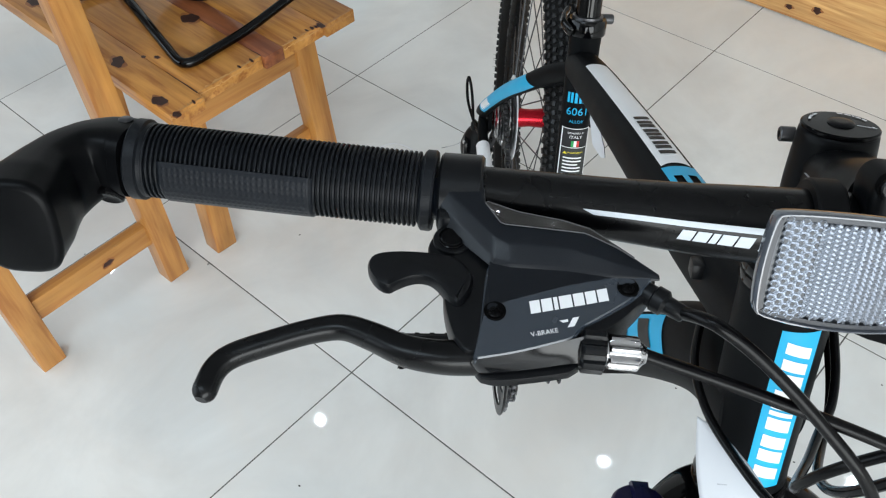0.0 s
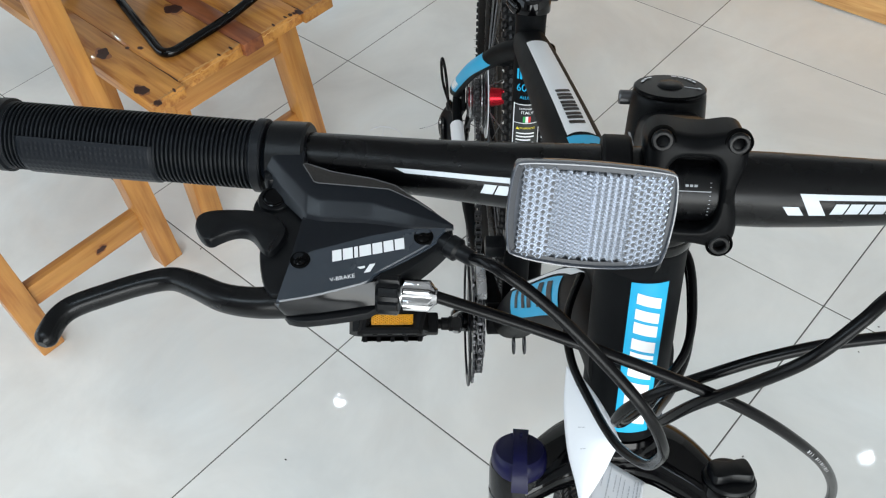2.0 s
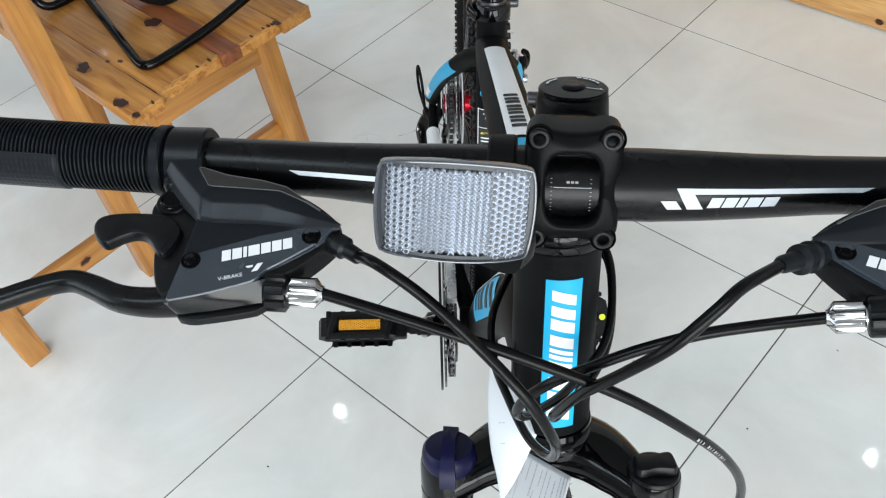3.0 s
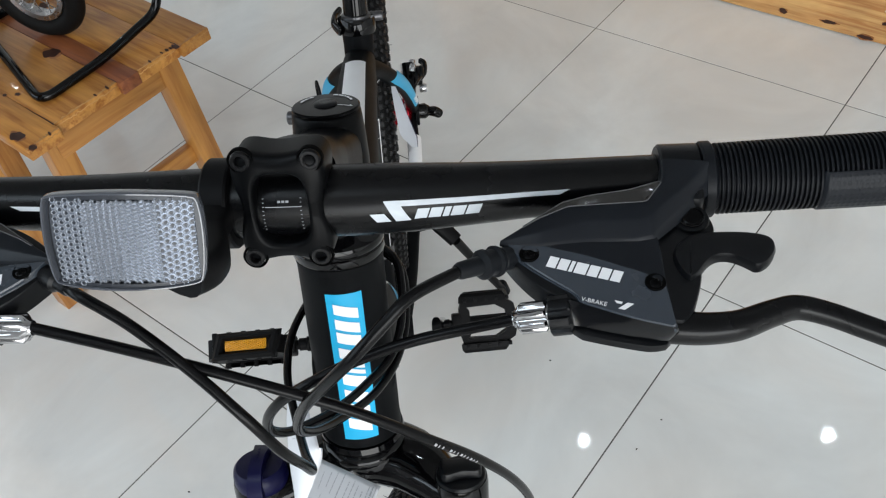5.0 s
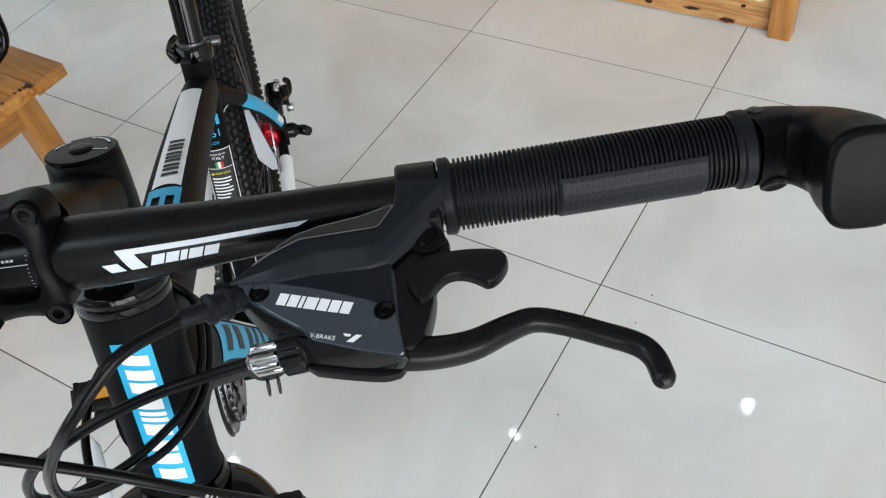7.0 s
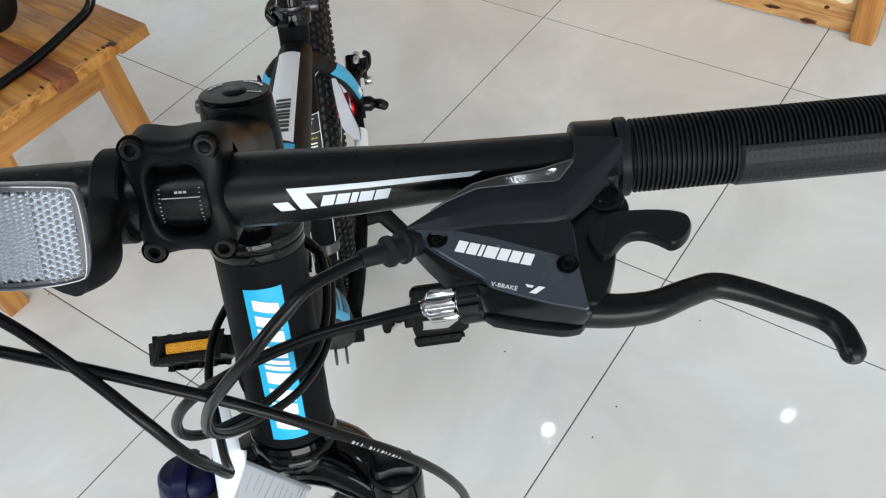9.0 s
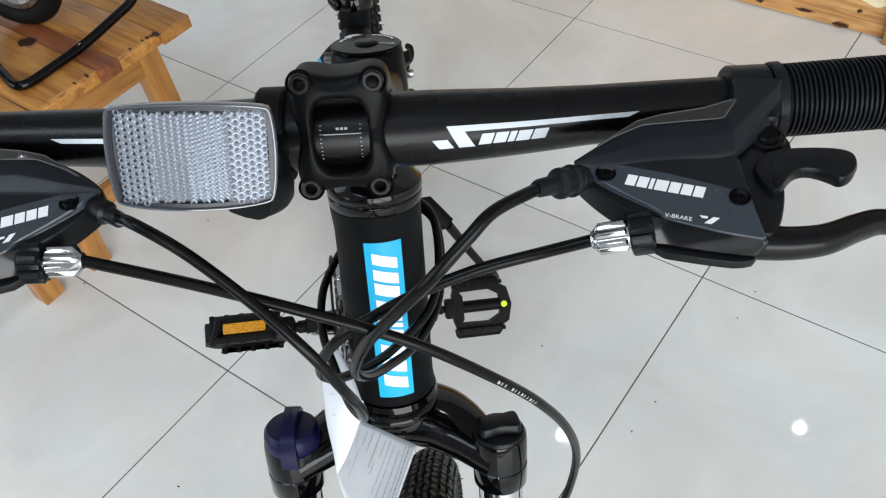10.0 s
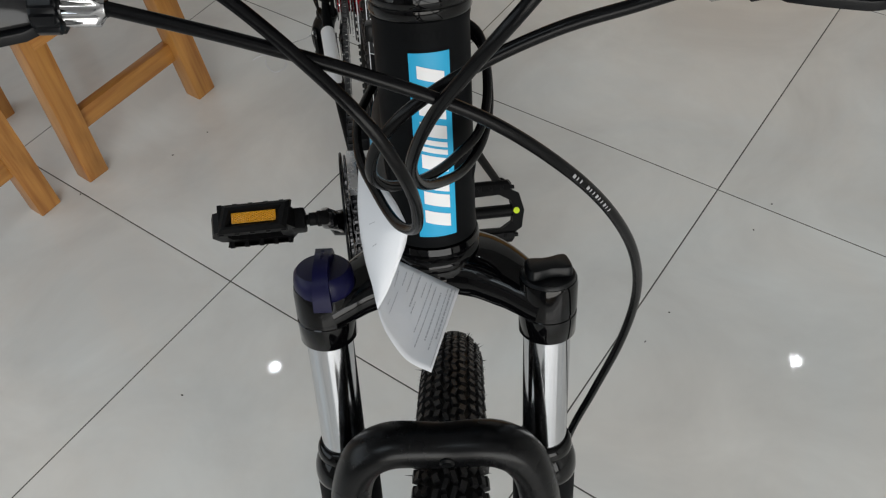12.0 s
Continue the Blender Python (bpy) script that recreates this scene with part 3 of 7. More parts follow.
def bar_end(s):
    e0 = bar_c(s * (0.2945 if s > 0 else 0.2878))
    dz = 0.0045 if s > 0 else -0.0085
    P = [(0.0, 0, 0), (0.0085, 0.0005, 0.0), (0.0190, -0.0050, 0.15 * dz), (0.0248, -0.0175, 0.5 * dz), (0.0256, -0.0330, 0.8 * dz), (0.0250, -0.0470, dz)]
    path = spline([e0 + Vector((s * x, y, z)) for x, y, z in P], 6)
    RA, RB = [0.0138, 0.0138, 0.0108, 0.0106, 0.0138, 0.0152], [0.0138, 0.0144, 0.0150, 0.0170, 0.0190, 0.0194]
    ks = np.linspace(0, 5, len(path))
    rr = [(float(np.interp(k, range(6), RA)), float(np.interp(k, range(6), RB))) for k in ks]
    d = (path[-1] - path[-2]).normalized()
    e = path[-1]
    for step, cut in ((0.0010, 0.0005), (0.0018, 0.0014), (0.0022, 0.0026)):
        path.append(e + d * step)
        rr.append((0.0152 - cut, 0.0192 - cut))
    b = part("bar_end", sweep(path, rr, 40, up=(0, 0, 1), power=3.2), M_CAST, bike, "short black bar end bent forward", SM, 50)
    part("bolt", lathe([(0.0030, 0), (0.0030, 0.002), (0.0022, 0.0026), (0.0, 0.0026)], 16, Matrix.Translation(e0 + Vector((s * 0.004, 0.004, 0.0125))), cap=False), M_DARKSTEEL, b, "small dark steel bolt")
    part("clamp_screw", lathe([(0.0052, -0.004), (0.0056, 0.0), (0.0056, 0.0022), (0.0046, 0.0028), (0.0030, 0.0020), (0.0, 0.0020)], 24, Matrix.Translation(e0 + Vector((s * 0.0085, -0.0080, -0.0115))) @ pose(0, 0, 0, 130, 0, 0), cap=False), M_CAPBLACK, b, "round black clamp screw")


for s in (-1, 1):
    grip(s)
    bar_end(s)


# ---- brake levers with shifters ----
def lever_place(s):
    ox, oy, oz = (0.0, 0.0, 0.0) if s > 0 else (0.0025, 0.002, -0.0033)
    return lambda x, f, n: Vector((s * x + ox, oy - 0.005 - 0.93 * f - 0.37 * n, oz + 0.009 - 0.37 * f + 0.93 * n))


def brake_shifter(s):
    L = lever_place(s)
    outline = [(0.0905, 0.0350), (0.100, 0.026), (0.112, 0.0185), (0.122, 0.0150), (0.135, 0.0125), (0.150, 0.0108), (0.157, 0.011), (0.164, 0.018), (0.1705, 0.023), (0.1725, 0.030), (0.170, 0.0365), (0.165, 0.040), (0.1645, 0.052), (0.1600, 0.066), (0.1560, 0.0720), (0.1530, 0.0735), (0.1180, 0.0640), (0.1170, 0.0625), (0.110, 0.0610), (0.1045, 0.0570), (0.0975, 0.0490), (0.0915, 0.0400)]
    body = part("brake_shifter", prism(outline, -0.0095, 0.0025, 0.0014, L, 2, both=True), M_PLASTIC, bike, "black plastic brake lever and shifter unit", SM)
    # clamp round the bar
    cm = Matrix.Translation((0 if s > 0 else 0.0022, -0.004, 0.0060)) @ pose(0, 0, 0, 0, s * 90, 0)
    part("clamp", lathe([(0.0112, 0.1540), (0.0142, 0.1540), (0.0152, 0.1550), (0.0152, 0.1695), (0.0142, 0.1705), (0.0112, 0.1705)], 36, cm), M_PLASTIC, body, "black clamp band")
    arm = [(0.1545, -0.010), (0.1700, -0.010), (0.1712, 0.018), (0.1660, 0.022), (0.1560, 0.014)]
    part("clamp_arm", prism(arm, -0.006, 0.0078, 0.003, L, 2), M_PLASTIC, body)
    # grey face with the two screws
    face = [(0.0918, 0.0368), (0.103, 0.0350), (0.118, 0.0350), (0.135, 0.0345), (0.1490, 0.0350), (0.1505, 0.0400), (0.1505, 0.0610), (0.1512, 0.0700), (0.1520, 0.0772), (0.1495, 0.0764), (0.1384, 0.0730), (0.1283, 0.0690), (0.1187, 0.0650), (0.1172, 0.0612), (0.1096, 0.0557), (0.0993, 0.0475), (0.0935, 0.0410)]

    def face_n(x, f):
        """The cover's height: it falls away to the front of a curved crease."""
        d = f - crease_f(x)
        return 0.0060 - 0.11 * (math.sqrt(d * d + 4e-7) + d) / 2

    def crease_f(x):
        return float(np.interp(x, [0.0932, 0.1012, 0.1220, 0.1420, 0.1500, 0.1530], [0.0374, 0.0386, 0.0452, 0.0538, 0.0590, 0.0612]))
    P = inset2(chaikin(face, 1), 0.0006)
    bm = prism(face, 0.001, 0.0032, 0.0004, L, 1)
    edges = list(zip(P, P[1:] + P[:1]))
    lo, hi = min(p.x for p in P) + 1e-5, max(p.x for p in P) - 1e-5
    skirt, upper, lower = bmesh.new(), [], []
    for i in range(61):
        x = lo + (hi - lo) * i / 60
        cut = [a.y + (b.y - a.y) * (x - a.x) / (b.x - a.x) for a, b in edges if (a.x - x) * (b.x - x) < 0]
        f0, f1 = min(cut), max(cut)
        fc = min(max(crease_f(x), f0 + 0.0002), f1 - 0.0002)
        upper.append([skirt.verts.new(L(x, f, face_n(x, f))) for f in (f0 + (fc - f0) * k / 8 for k in range(9))])
        line = [(fc + (f1 - fc) * k / 20, None) for k in range(21)] + [(f1 + 0.0005, face_n(x, f1) - 0.0006), (f1 + 0.0006, 0.0010)]
        lower.append([bm.verts.new(L(x, f, face_n(x, f) if n is None else n)) for f, n in line])
    for mesh, rows in ((skirt, upper), (bm, lower)):
        for r0, r1 in zip(rows, rows[1:]):
            for k in range(len(r0) - 1):
                mesh.faces.new((r0[k], r1[k], r1[k + 1], r0[k + 1]))
    part("cover", bm, M_COVER, body, "dark grey smooth cover", sharp=30)
    part("hood_skirt", skirt, M_HOOD, body, "black band between hood and cover")
    # upper housing: facets between crease lines that run from its tip at the cable to the arm of the clamp
    creases = (
        [(0.0902, 0.0392, 0.0050), (0.1060, 0.0412, 0.0050), (0.1220, 0.0400, 0.0050), (0.1420, 0.0400, 0.0050), (0.1485, 0.0390, 0.0050), (0.1620, 0.0260, 0.0036), (0.1738, 0.0120, 0.0030)],
        [(0.0902, 0.0388, 0.0056), (0.1060, 0.0396, 0.0068), (0.1220, 0.0378, 0.0070), (0.1420, 0.0382, 0.0072), (0.1478, 0.0368, 0.0074), (0.1610, 0.0232, 0.0078), (0.1735, 0.0090, 0.0082)],
        [(0.0904, 0.0380, 0.0062), (0.1060, 0.0360, 0.0092), (0.1220, 0.0319, 0.0104), (0.1430, 0.0322, 0.0108), (0.1482, 0.0300, 0.0110), (0.1600, 0.0178, 0.0116), (0.1728, 0.0046, 0.0122)],
        [(0.0906, 0.0376, 0.0063), (0.1050, 0.0302, 0.0098), (0.1165, 0.0258, 0.0112), (0.1300, 0.0258, 0.0118), (0.1466, 0.0256, 0.0121), (0.1530, 0.0150, 0.0124), (0.1570, 0.0030, 0.0128)],
        [(0.0905, 0.0372, 0.0060), (0.1050, 0.0290, 0.0094), (0.1145, 0.0224, 0.0104), (0.1240, 0.0199, 0.0112), (0.1397, 0.0174, 0.0114), (0.1526, 0.0139, 0.0116), (0.1545, 0.0030, 0.0124)],
        [(0.0904, 0.0366, 0.0040), (0.1046, 0.0280, 0.0020), (0.1140, 0.0212, 0.0010), (0.1236, 0.0184, 0.0006), (0.1392, 0.0160, 0.0004), (0.1520, 0.0122, 0.0004), (0.1543, 0.0020, 0.0060)],
    )

    def crease(k, u):
        C, f = creases[k], u * 6
        i = min(int(f), 5)
        t = f - i
        return Vector(C[i]) * (1 - t) + Vector(C[i + 1]) * t

    def shell(u, v, lift=0.0):
        f = v * 5
        i = min(int(f), 4)
        t = f - i
        p = crease(i, u).lerp(crease(i + 1, u), t)
        near = min(t, 1 - t)                      # creases are slightly rounded
        if near < 0.12 and 0.02 < v < 0.98:
            q = i if t < 0.5 else i + 1
            a, b = crease(max(q - 1, 0), u), crease(min(q + 1, 5), u)
            c = crease(q, u)
            p = p.lerp(p + (a.lerp(b, 0.5) - c) * 0.08, 1 - near / 0.12)
        return L(p.x, p.y, p.z + lift)
    vs = [j + o for j in range(5) for o in (0.0, 0.08, 0.16, 0.5, 0.84, 0.92)] + [5.0]
    us = [j / 48 for j in range(49)]
    bm = bmesh.new()
    facets = [[bm.verts.new(shell(u, v / 5)) for v in vs] for u in us]
    for r0, r1 in zip(facets, facets[1:]):
        for q in range(len(vs) - 1):
            bm.faces.new((r0[q], r1[q], r1[q + 1], r0[q + 1]))
    part("hood", bm, M_HOOD, body, "black upper housing with creased facets", sharp=30)

    def pane(u, v, lift=0.0003):
        return shell(0.10 + 0.72 * u, (3.0 + 0.06 + 0.88 * v) / 5, lift)
    part("indicator_window", patch(pane, 40, 8), M_SMOKE, body, "smoked clear indicator window with a pale edge")
    rim_line = [pane(k / 30, 0.0, 0.0004) for k in range(31)] + [pane(1.0, k / 6, 0.0004) for k in range(1, 7)] + [pane(1 - k / 30, 1.0, 0.0004) for k in range(1, 31)]
    part("window_edge", sweep(rim_line, 0.00020, 6, closed=True), M_EDGE, body)
    # gloss lower cover that carries the blade: a steep wall under the face
    low = [(0.1150, 0.0560), (0.1530, 0.0640), (0.1540, 0.0700), (0.1528, 0.0735), (0.1487, 0.0755), (0.1322, 0.0722), (0.1160, 0.0682), (0.1140, 0.0640)]
    part("lower_cover", prism(low, -0.0088, -0.0034, 0.0008, L, 1), M_GLOSS, body, "gloss black lower cover")
    brow = spline([(x, f, face_n(x, f) - 0.0005) for x, f in ((0.1150, 0.0634), (0.1187, 0.0649), (0.1283, 0.0689), (0.1384, 0.0728), (0.1495, 0.0763), (0.1518, 0.0770))], 5)
    foot = spline([(0.1125, 0.0692, -0.0044), (0.1190, 0.0699, -0.0044), (0.1290, 0.0726, -0.0044), (0.1390, 0.0749, -0.0046), (0.1487, 0.0765, -0.0048), (0.1536, 0.0738, -0.0050)], 5)

    def slope(u, v):
        k = u * (len(brow) - 1)
        i = min(int(k), len(brow) - 2)
        p = brow[i].lerp(brow[i + 1], k - i).lerp(foot[i].lerp(foot[i + 1], k - i), v)
        return L(p.x, p.y + 0.0004 * math.sin(math.pi * v), p.z)
    part("lower_face", patch(slope, 30, 10), M_CAPGLOSS, body, "gloss black sloping face")
    part("lower_lip", prism([(0.1160, 0.0640), (0.1520, 0.0700), (0.1505, 0.0770), (0.1440, 0.0782), (0.1381, 0.0771), (0.1290, 0.0750), (0.1165, 0.0715)], -0.0098, -0.0062, 0.0008, L, 1), M_PLASTIC, body)
    # bolt boss and bolt
    up = L(0, 0, 1) - L(0, 0, 0)

    def at(x, f, n):
        z = up.normalized()
        xx = Vector((1, 0, 0))
        yy = z.cross(xx)
        return Matrix.Translation(L(x, f, n)) @ Matrix((xx, yy, z)).transposed().to_4x4()
    part("boss", lathe([(0.0070, -0.006), (0.0070, 0.0030), (0.0066, 0.0036), (0.0, 0.0036)], 32, at(0.1636, 0.0262, 0), cap=False), M_PLASTIC, body)
    part("bolt_well", lathe([(0.0050, 0.0034), (0.0050, 0.0041), (0.0046, 0.0043), (0.0044, 0.0036)], 32, at(0.1636, 0.0262, 0), cap=False), M_GLOSS, body, "gloss black ring")
    part("pivot_bolt", lathe([(0.0042, 0.0030), (0.0042, 0.0044), (0.0037, 0.0048), (0.0, 0.0048)], 28, at(0.1636, 0.0262, 0), cap=False), M_CAPBLACK, body, "round black pivot bolt")
    for x, f in ((0.1012, 0.0434), (0.1460, 0.0582)):
        h = face_n(x, f)
        # no hole is cut: a black disc paints the well's shade
        part("screw_well_shade", lathe([(0.0039, h - 0.0014), (0.0038, h + 0.0001), (0.0036, h + 0.0004), (0.0034, h + 0.0002), (0.0, h + 0.0001)], 28, at(x, f, 0), cap=False), M_HOLE_SHADE, body, "round black disc painted as the shade of a screw well")
        part("screw", lathe([(0.0022, h), (0.0022, h + 0.0003), (0.0018, h + 0.0006), (0.0, h + 0.0006)], 20, at(x, f + 0.0006, 0), cap=False), M_CAPBLACK, body, "recessed black cross-head screw")
        # raised black bars paint the shade of the slots
        cross = box(0.0026, 0.0006, 0.0004, 0, at(x, f + 0.0006, h + 0.0006))
        box(0.0006, 0.0026, 0.0004, 0, at(x, f + 0.0006, h + 0.0006), cross)
        part("cross_slot_shade", cross, M_HOLE_SHADE, body)
    # prints: a plain block mark, two words and a small sign, on the sloping face
    tilt = 0.31

    def lay(cx, cf):
        def fn(x, y):
            c, q = math.cos(tilt), math.sin(tilt)
            px, pf = (cx + x * c + y * q, cf + x * q - y * c) if s > 0 else (cx - x * c + y * q, cf - x * q - y * c)
            return L(px, pf, face_n(px, pf) + 0.0002)
        return fn
    wd = [0.0035, 0.0037, 0.0014, 0.0044, 0.0037, 0.0037, 0.0036]
    mark_blocks(wd, lay(0.1212, 0.0514), 0.0048, M_PRINT, body, "", 0.12, 0.12, 1)
    part("lettering", text_bm("V-BRAKE", 0.0024, lay(0.1237 if s > 0 else 0.1290, 0.0651 if s > 0 else 0.0644)), M_PRINT, body, "small pale lettering")
    bm = bmesh.new()
    d = lay(0.1333 if s > 0 else 0.1210, 0.0671 if s > 0 else 0.0597)
    for q in ([(-0.0030, 0.0014), (0.0000, 0.0014), (-0.0002, 0.0004), (-0.0020, 0.0004)], [(-0.0010, -0.0016), (0.0002, -0.0016), (0.0034, 0.0016), (0.0018, 0.0016)], [(0.0002, -0.0016), (0.0014, -0.0016), (0.0040, 0.0016), (0.0034, 0.0016)]):
        quad_patch(q, d, 1, bm)
    part("sign", bm, M_PRINT, body)
    # thumb lever: a hooked paddle
    hook = [(0.1535, 0.0450), (0.1570, 0.0385), (0.1625, 0.0345), (0.1735, 0.0338), (0.1850, 0.0346), (0.1918, 0.0372), (0.1924, 0.0430), (0.1885, 0.0490), (0.1835, 0.0516), (0.1805, 0.0488), (0.1755, 0.0458), (0.1705, 0.0455), (0.1665, 0.0480), (0.1615, 0.0550), (0.1575, 0.0560)]
    part("thumb_lever", prism(hook, -0.0020, 0.0056, 0.0024, L, 2, both=True), M_PLASTIC, body, "hooked black thumb lever")
    # brake blade
    B = [(0.1500, 0.0700, -0.0050), (0.1620, 0.0715, -0.0050), (0.1750, 0.0700, -0.0055), (0.1880, 0.0645, -0.0065), (0.1980, 0.0613, -0.0075), (0.2085, 0.0636, -0.0085), (0.2210, 0.0687, -0.0100), (0.2330, 0.0742, -0.0115), (0.2378, 0.0800, -0.0120), (0.2392, 0.0880, -0.0125)]
    if s < 0:
        B = [(x + 0.0022 * max(0.0, min(1.0, (x - 0.19) / 0.03)), f, n) for x, f, n in B]
    path = spline([L(*p) for p in B], 6)
    part("blade", sweep(path, [(0.0062, 0.0060), (0.0056, 0.0056), (0.0052, 0.0054), (0.0047, 0.0049), (0.0043, 0.0045), (0.0041, 0.0043), (0.0041, 0.0043), (0.0041, 0.0043), (0.0041, 0.0043), (0.0042, 0.0042)], 20, up=tuple(up.normalized()), power=2.5, round_ends=True), M_BARBLACK, body, "curved black metal brake blade")
    # barrel adjuster
    ex = Vector((-s, 0, 0))
    ax = (Vector((s * 0.098, -0.0605, -0.0222)) - L(0.1168, 0.0640, -0.0040)).normalized()
    am = Matrix.Translation(L(0.1168, 0.0640, -0.0040)) @ ax.to_track_quat("Z", "Y").to_matrix().to_4x4()
    bmc = bmesh.new()
    ringsc = []
    for z, r, k in ((0, 0.0064, 0), (0.0006, 0.0068, 0.5), (0.0012, 0.0072, 1), (0.0080, 0.0072, 1), (0.0086, 0.0068, 0.6), (0.0089, 0.0056, 0)):
        turns = [(2 * math.pi * i / 72, r + k * 0.0009 * (1 if i % 9 < 5 else -0.4)) for i in range(72)]
        ringsc.append([am @ Vector((q * math.cos(a), q * math.sin(a), z)) for a, q in turns])
    part("locking_ring", ring_skin(bmc, ringsc), M_PLASTIC, body, "black notched locking ring")
    bmc, ringsc = bmesh.new(), []
    for z, r, k in ((0.0080, 0.0040, 0), (0.0096, 0.0040, 0), (0.0097, 0.0050, 0.2), (0.0103, 0.0053, 1), (0.0196, 0.0053, 1), (0.0206, 0.0047, 0.3), (0.0218, 0.0034, 0), (0.0226, 0.0030, 0)):
        ringsc.append([am @ Vector(((r + k * 0.0008 * math.cos(8 * 2 * math.pi * i / 72)) * math.cos(2 * math.pi * i / 72), (r + k * 0.0008 * math.cos(8 * 2 * math.pi * i / 72)) * math.sin(2 * math.pi * i / 72), z)) for i in range(72)])
    part("barrel_adjuster", ring_skin(bmc, ringsc), M_ALU, body, "bright fluted barrel adjuster")
    tip = am @ Vector((0, 0, 0.0220))
    # shifter cable outlet with its boot
    e0, e1 = L(0.0955, 0.0405, 0.0005), L(0.0745, 0.0540, 0.0005)
    if s > 0:
        e1 = Vector((0.0650, -0.0705, 0.0016))
    dv = (e1 - e0).normalized()
    bmx = Matrix.Translation(e0) @ dv.to_track_quat("Z", "Y").to_matrix().to_4x4()
    if s > 0:
        prof = [(0.0046, 0), (0.0046, 0.0065), (0.0041, 0.0070), (0.0041, 0.0082), (0.0059, 0.0088), (0.0061, 0.0100), (0.0050, 0.0108), (0.0049, 0.0145), (0.0058, 0.0152), (0.0057, 0.0166), (0.0036, 0.0180), (0.0033, 0.0270), (0.0027, 0.0285)]
    else:
        prof = [(0.0040, 0), (0.0040, 0.0045), (0.0047, 0.0050), (0.0047, 0.0088), (0.0040, 0.0094), (0.0033, 0.0100), (0.0031, 0.0160), (0.0026, 0.0168)]
    part("cable_boot", lathe(prof, 24, bmx), M_RUBBER if s > 0 else M_PLASTIC, body, "black rubber cable boot")
    return tip, bmx @ Vector((0, 0, prof[-1][1] - 0.002))


tip_right, boot_right = brake_shifter(1)
tip_left, boot_left = brake_shifter(-1)

# ---- stem ----
stem = part("stem", sweep(spline([(0.003, 0.004, 0.006), (0.003, 0.022, 0.004), (0.004, 0.045, -0.003), (0.005, 0.078, -0.010)], 5), [(0.0190, 0.0200), (0.0175, 0.0170), (0.0155, 0.0150), (0.0165, 0.0165)], 32, up=(0, 0, 1), power=3.0), M_CAST, bike, "matte black alloy stem", SM)
part("steerer_clamp", lathe([(0.0165, -0.036), (0.0190, -0.034), (0.0190, -0.016), (0.0184, -0.003), (0.0178, 0.005), (0.0174, 0.0088), (0.0168, 0.0096), (0.0150, 0.0096)], 40, Matrix.Translation(AX)), M_CAST, stem)
part("top_cap", lathe([(0.0150, 0.0092), (0.0169, 0.0098), (0.0173, 0.0104), (0.0172, 0.0114), (0.0165, 0.0120), (0.0066, 0.0123), (0.0, 0.0123)], 40, Matrix.Translation(AX), cap=False), M_CAPBLACK, stem, "gloss black top cap with a bolt and pale print")
part("cap_bolt", lathe([(0.0060, 0.0115), (0.0060, 0.0128), (0.0052, 0.0135), (0.0024, 0.0137), (0, 0.0137)], 24, Matrix.Translation(AX), cap=False), M_PLASTIC, stem)
bm = bmesh.new()
for a0, a1 in ((0.35, 0.55), (0.60, 0.80), (0.84, 0.92), (0.97, 1.18), (1.23, 1.42), (2.2, 2.4), (2.45, 2.6), (2.65, 2.9)):
    quad_patch([(a0, 0.0128), (a1, 0.0128), (a1 + 0.03, 0.0140), (a0 + 0.03, 0.0140)], lambda a, r: AX + Vector((r * math.cos(a), r * math.sin(a), 0.0126)), 3, bm)
for q in ([(0.0066, -0.0003), (0.0150, -0.0003), (0.0150, 0.0003), (0.0066, 0.0003)], [(0.0136, -0.0003), (0.0150, -0.0003), (0.0136, 0.0014), (0.0130, 0.0012)]):
    quad_patch(q, lambda u, v: AX + Vector((u * 0.95 + v * 0.3, -u * 0.31 + v * 0.95, 0.0126)), 1, bm)
part("cap_print", bm, M_PRINT, stem)
part("clamp_bolt", lathe([(0.0036, 0), (0.0036, 0.0062), (0.0031, 0.0068), (0.0018, 0.0068), (0.0017, 0.0040), (0, 0.0040)], 20, Matrix.Translation(AX + Vector((-0.0160, 0.010, 0.002))) @ pose(0, 0, 0, 0, -90, 0), cap=False), M_DARKSTEEL, stem, "black pinch bolt")
bm = bmesh.new()
for off in (0.0, 0.0011):
    quad_patch([(-1.44 + off * 60, -0.0096), (-0.87 + off * 20, -0.0020 - off), (-0.86 + off * 20, -0.0026 - off), (-1.42 + off * 60, -0.0103)], lambda a, z: AX + Vector((0.0193 * math.cos(a), 0.0193 * math.sin(a), z)), 6, bm)
part("fine_lines", bm, M_SILVER, stem, "two fine silver lines")
bm = bmesh.new()
quad_patch([(-0.0165, 0.030), (-0.0155, 0.030), (-0.0155, 0.052), (-0.0165, 0.052)], lambda x, y: Vector((x, y, 0.004 - 0.1 * (y - 0.03))), 1, bm)
part("stem_print", bm, M_GREYPRINT, stem)

# face plate with a window and four bolt lobes
FPC = Vector((0.0025, 0.0, 0.0068))


def plate_outline(k, n):
    """Rounded square with lobes at its corners."""
    a = 2 * math.pi * k / n
    c, q = math.cos(a), math.sin(a)
    r = 1 / (abs(c / 0.0190) ** 5 + abs(q / 0.0258) ** 5) ** 0.2
    lobe = max(0.0, abs(math.sin(2 * a))) ** 2.6
    return Vector((c * r, q * r)) * (0.89 + 0.15 * lobe)


def plate_window(k, n):
    a = 2 * math.pi * k / n
    c, q = math.cos(a), math.sin(a)
    r = 1 / (abs(c / 0.0108) ** 3.4 + abs(q / 0.0153) ** 3.4) ** (1 / 3.4)
    return Vector((c * r, q * r))


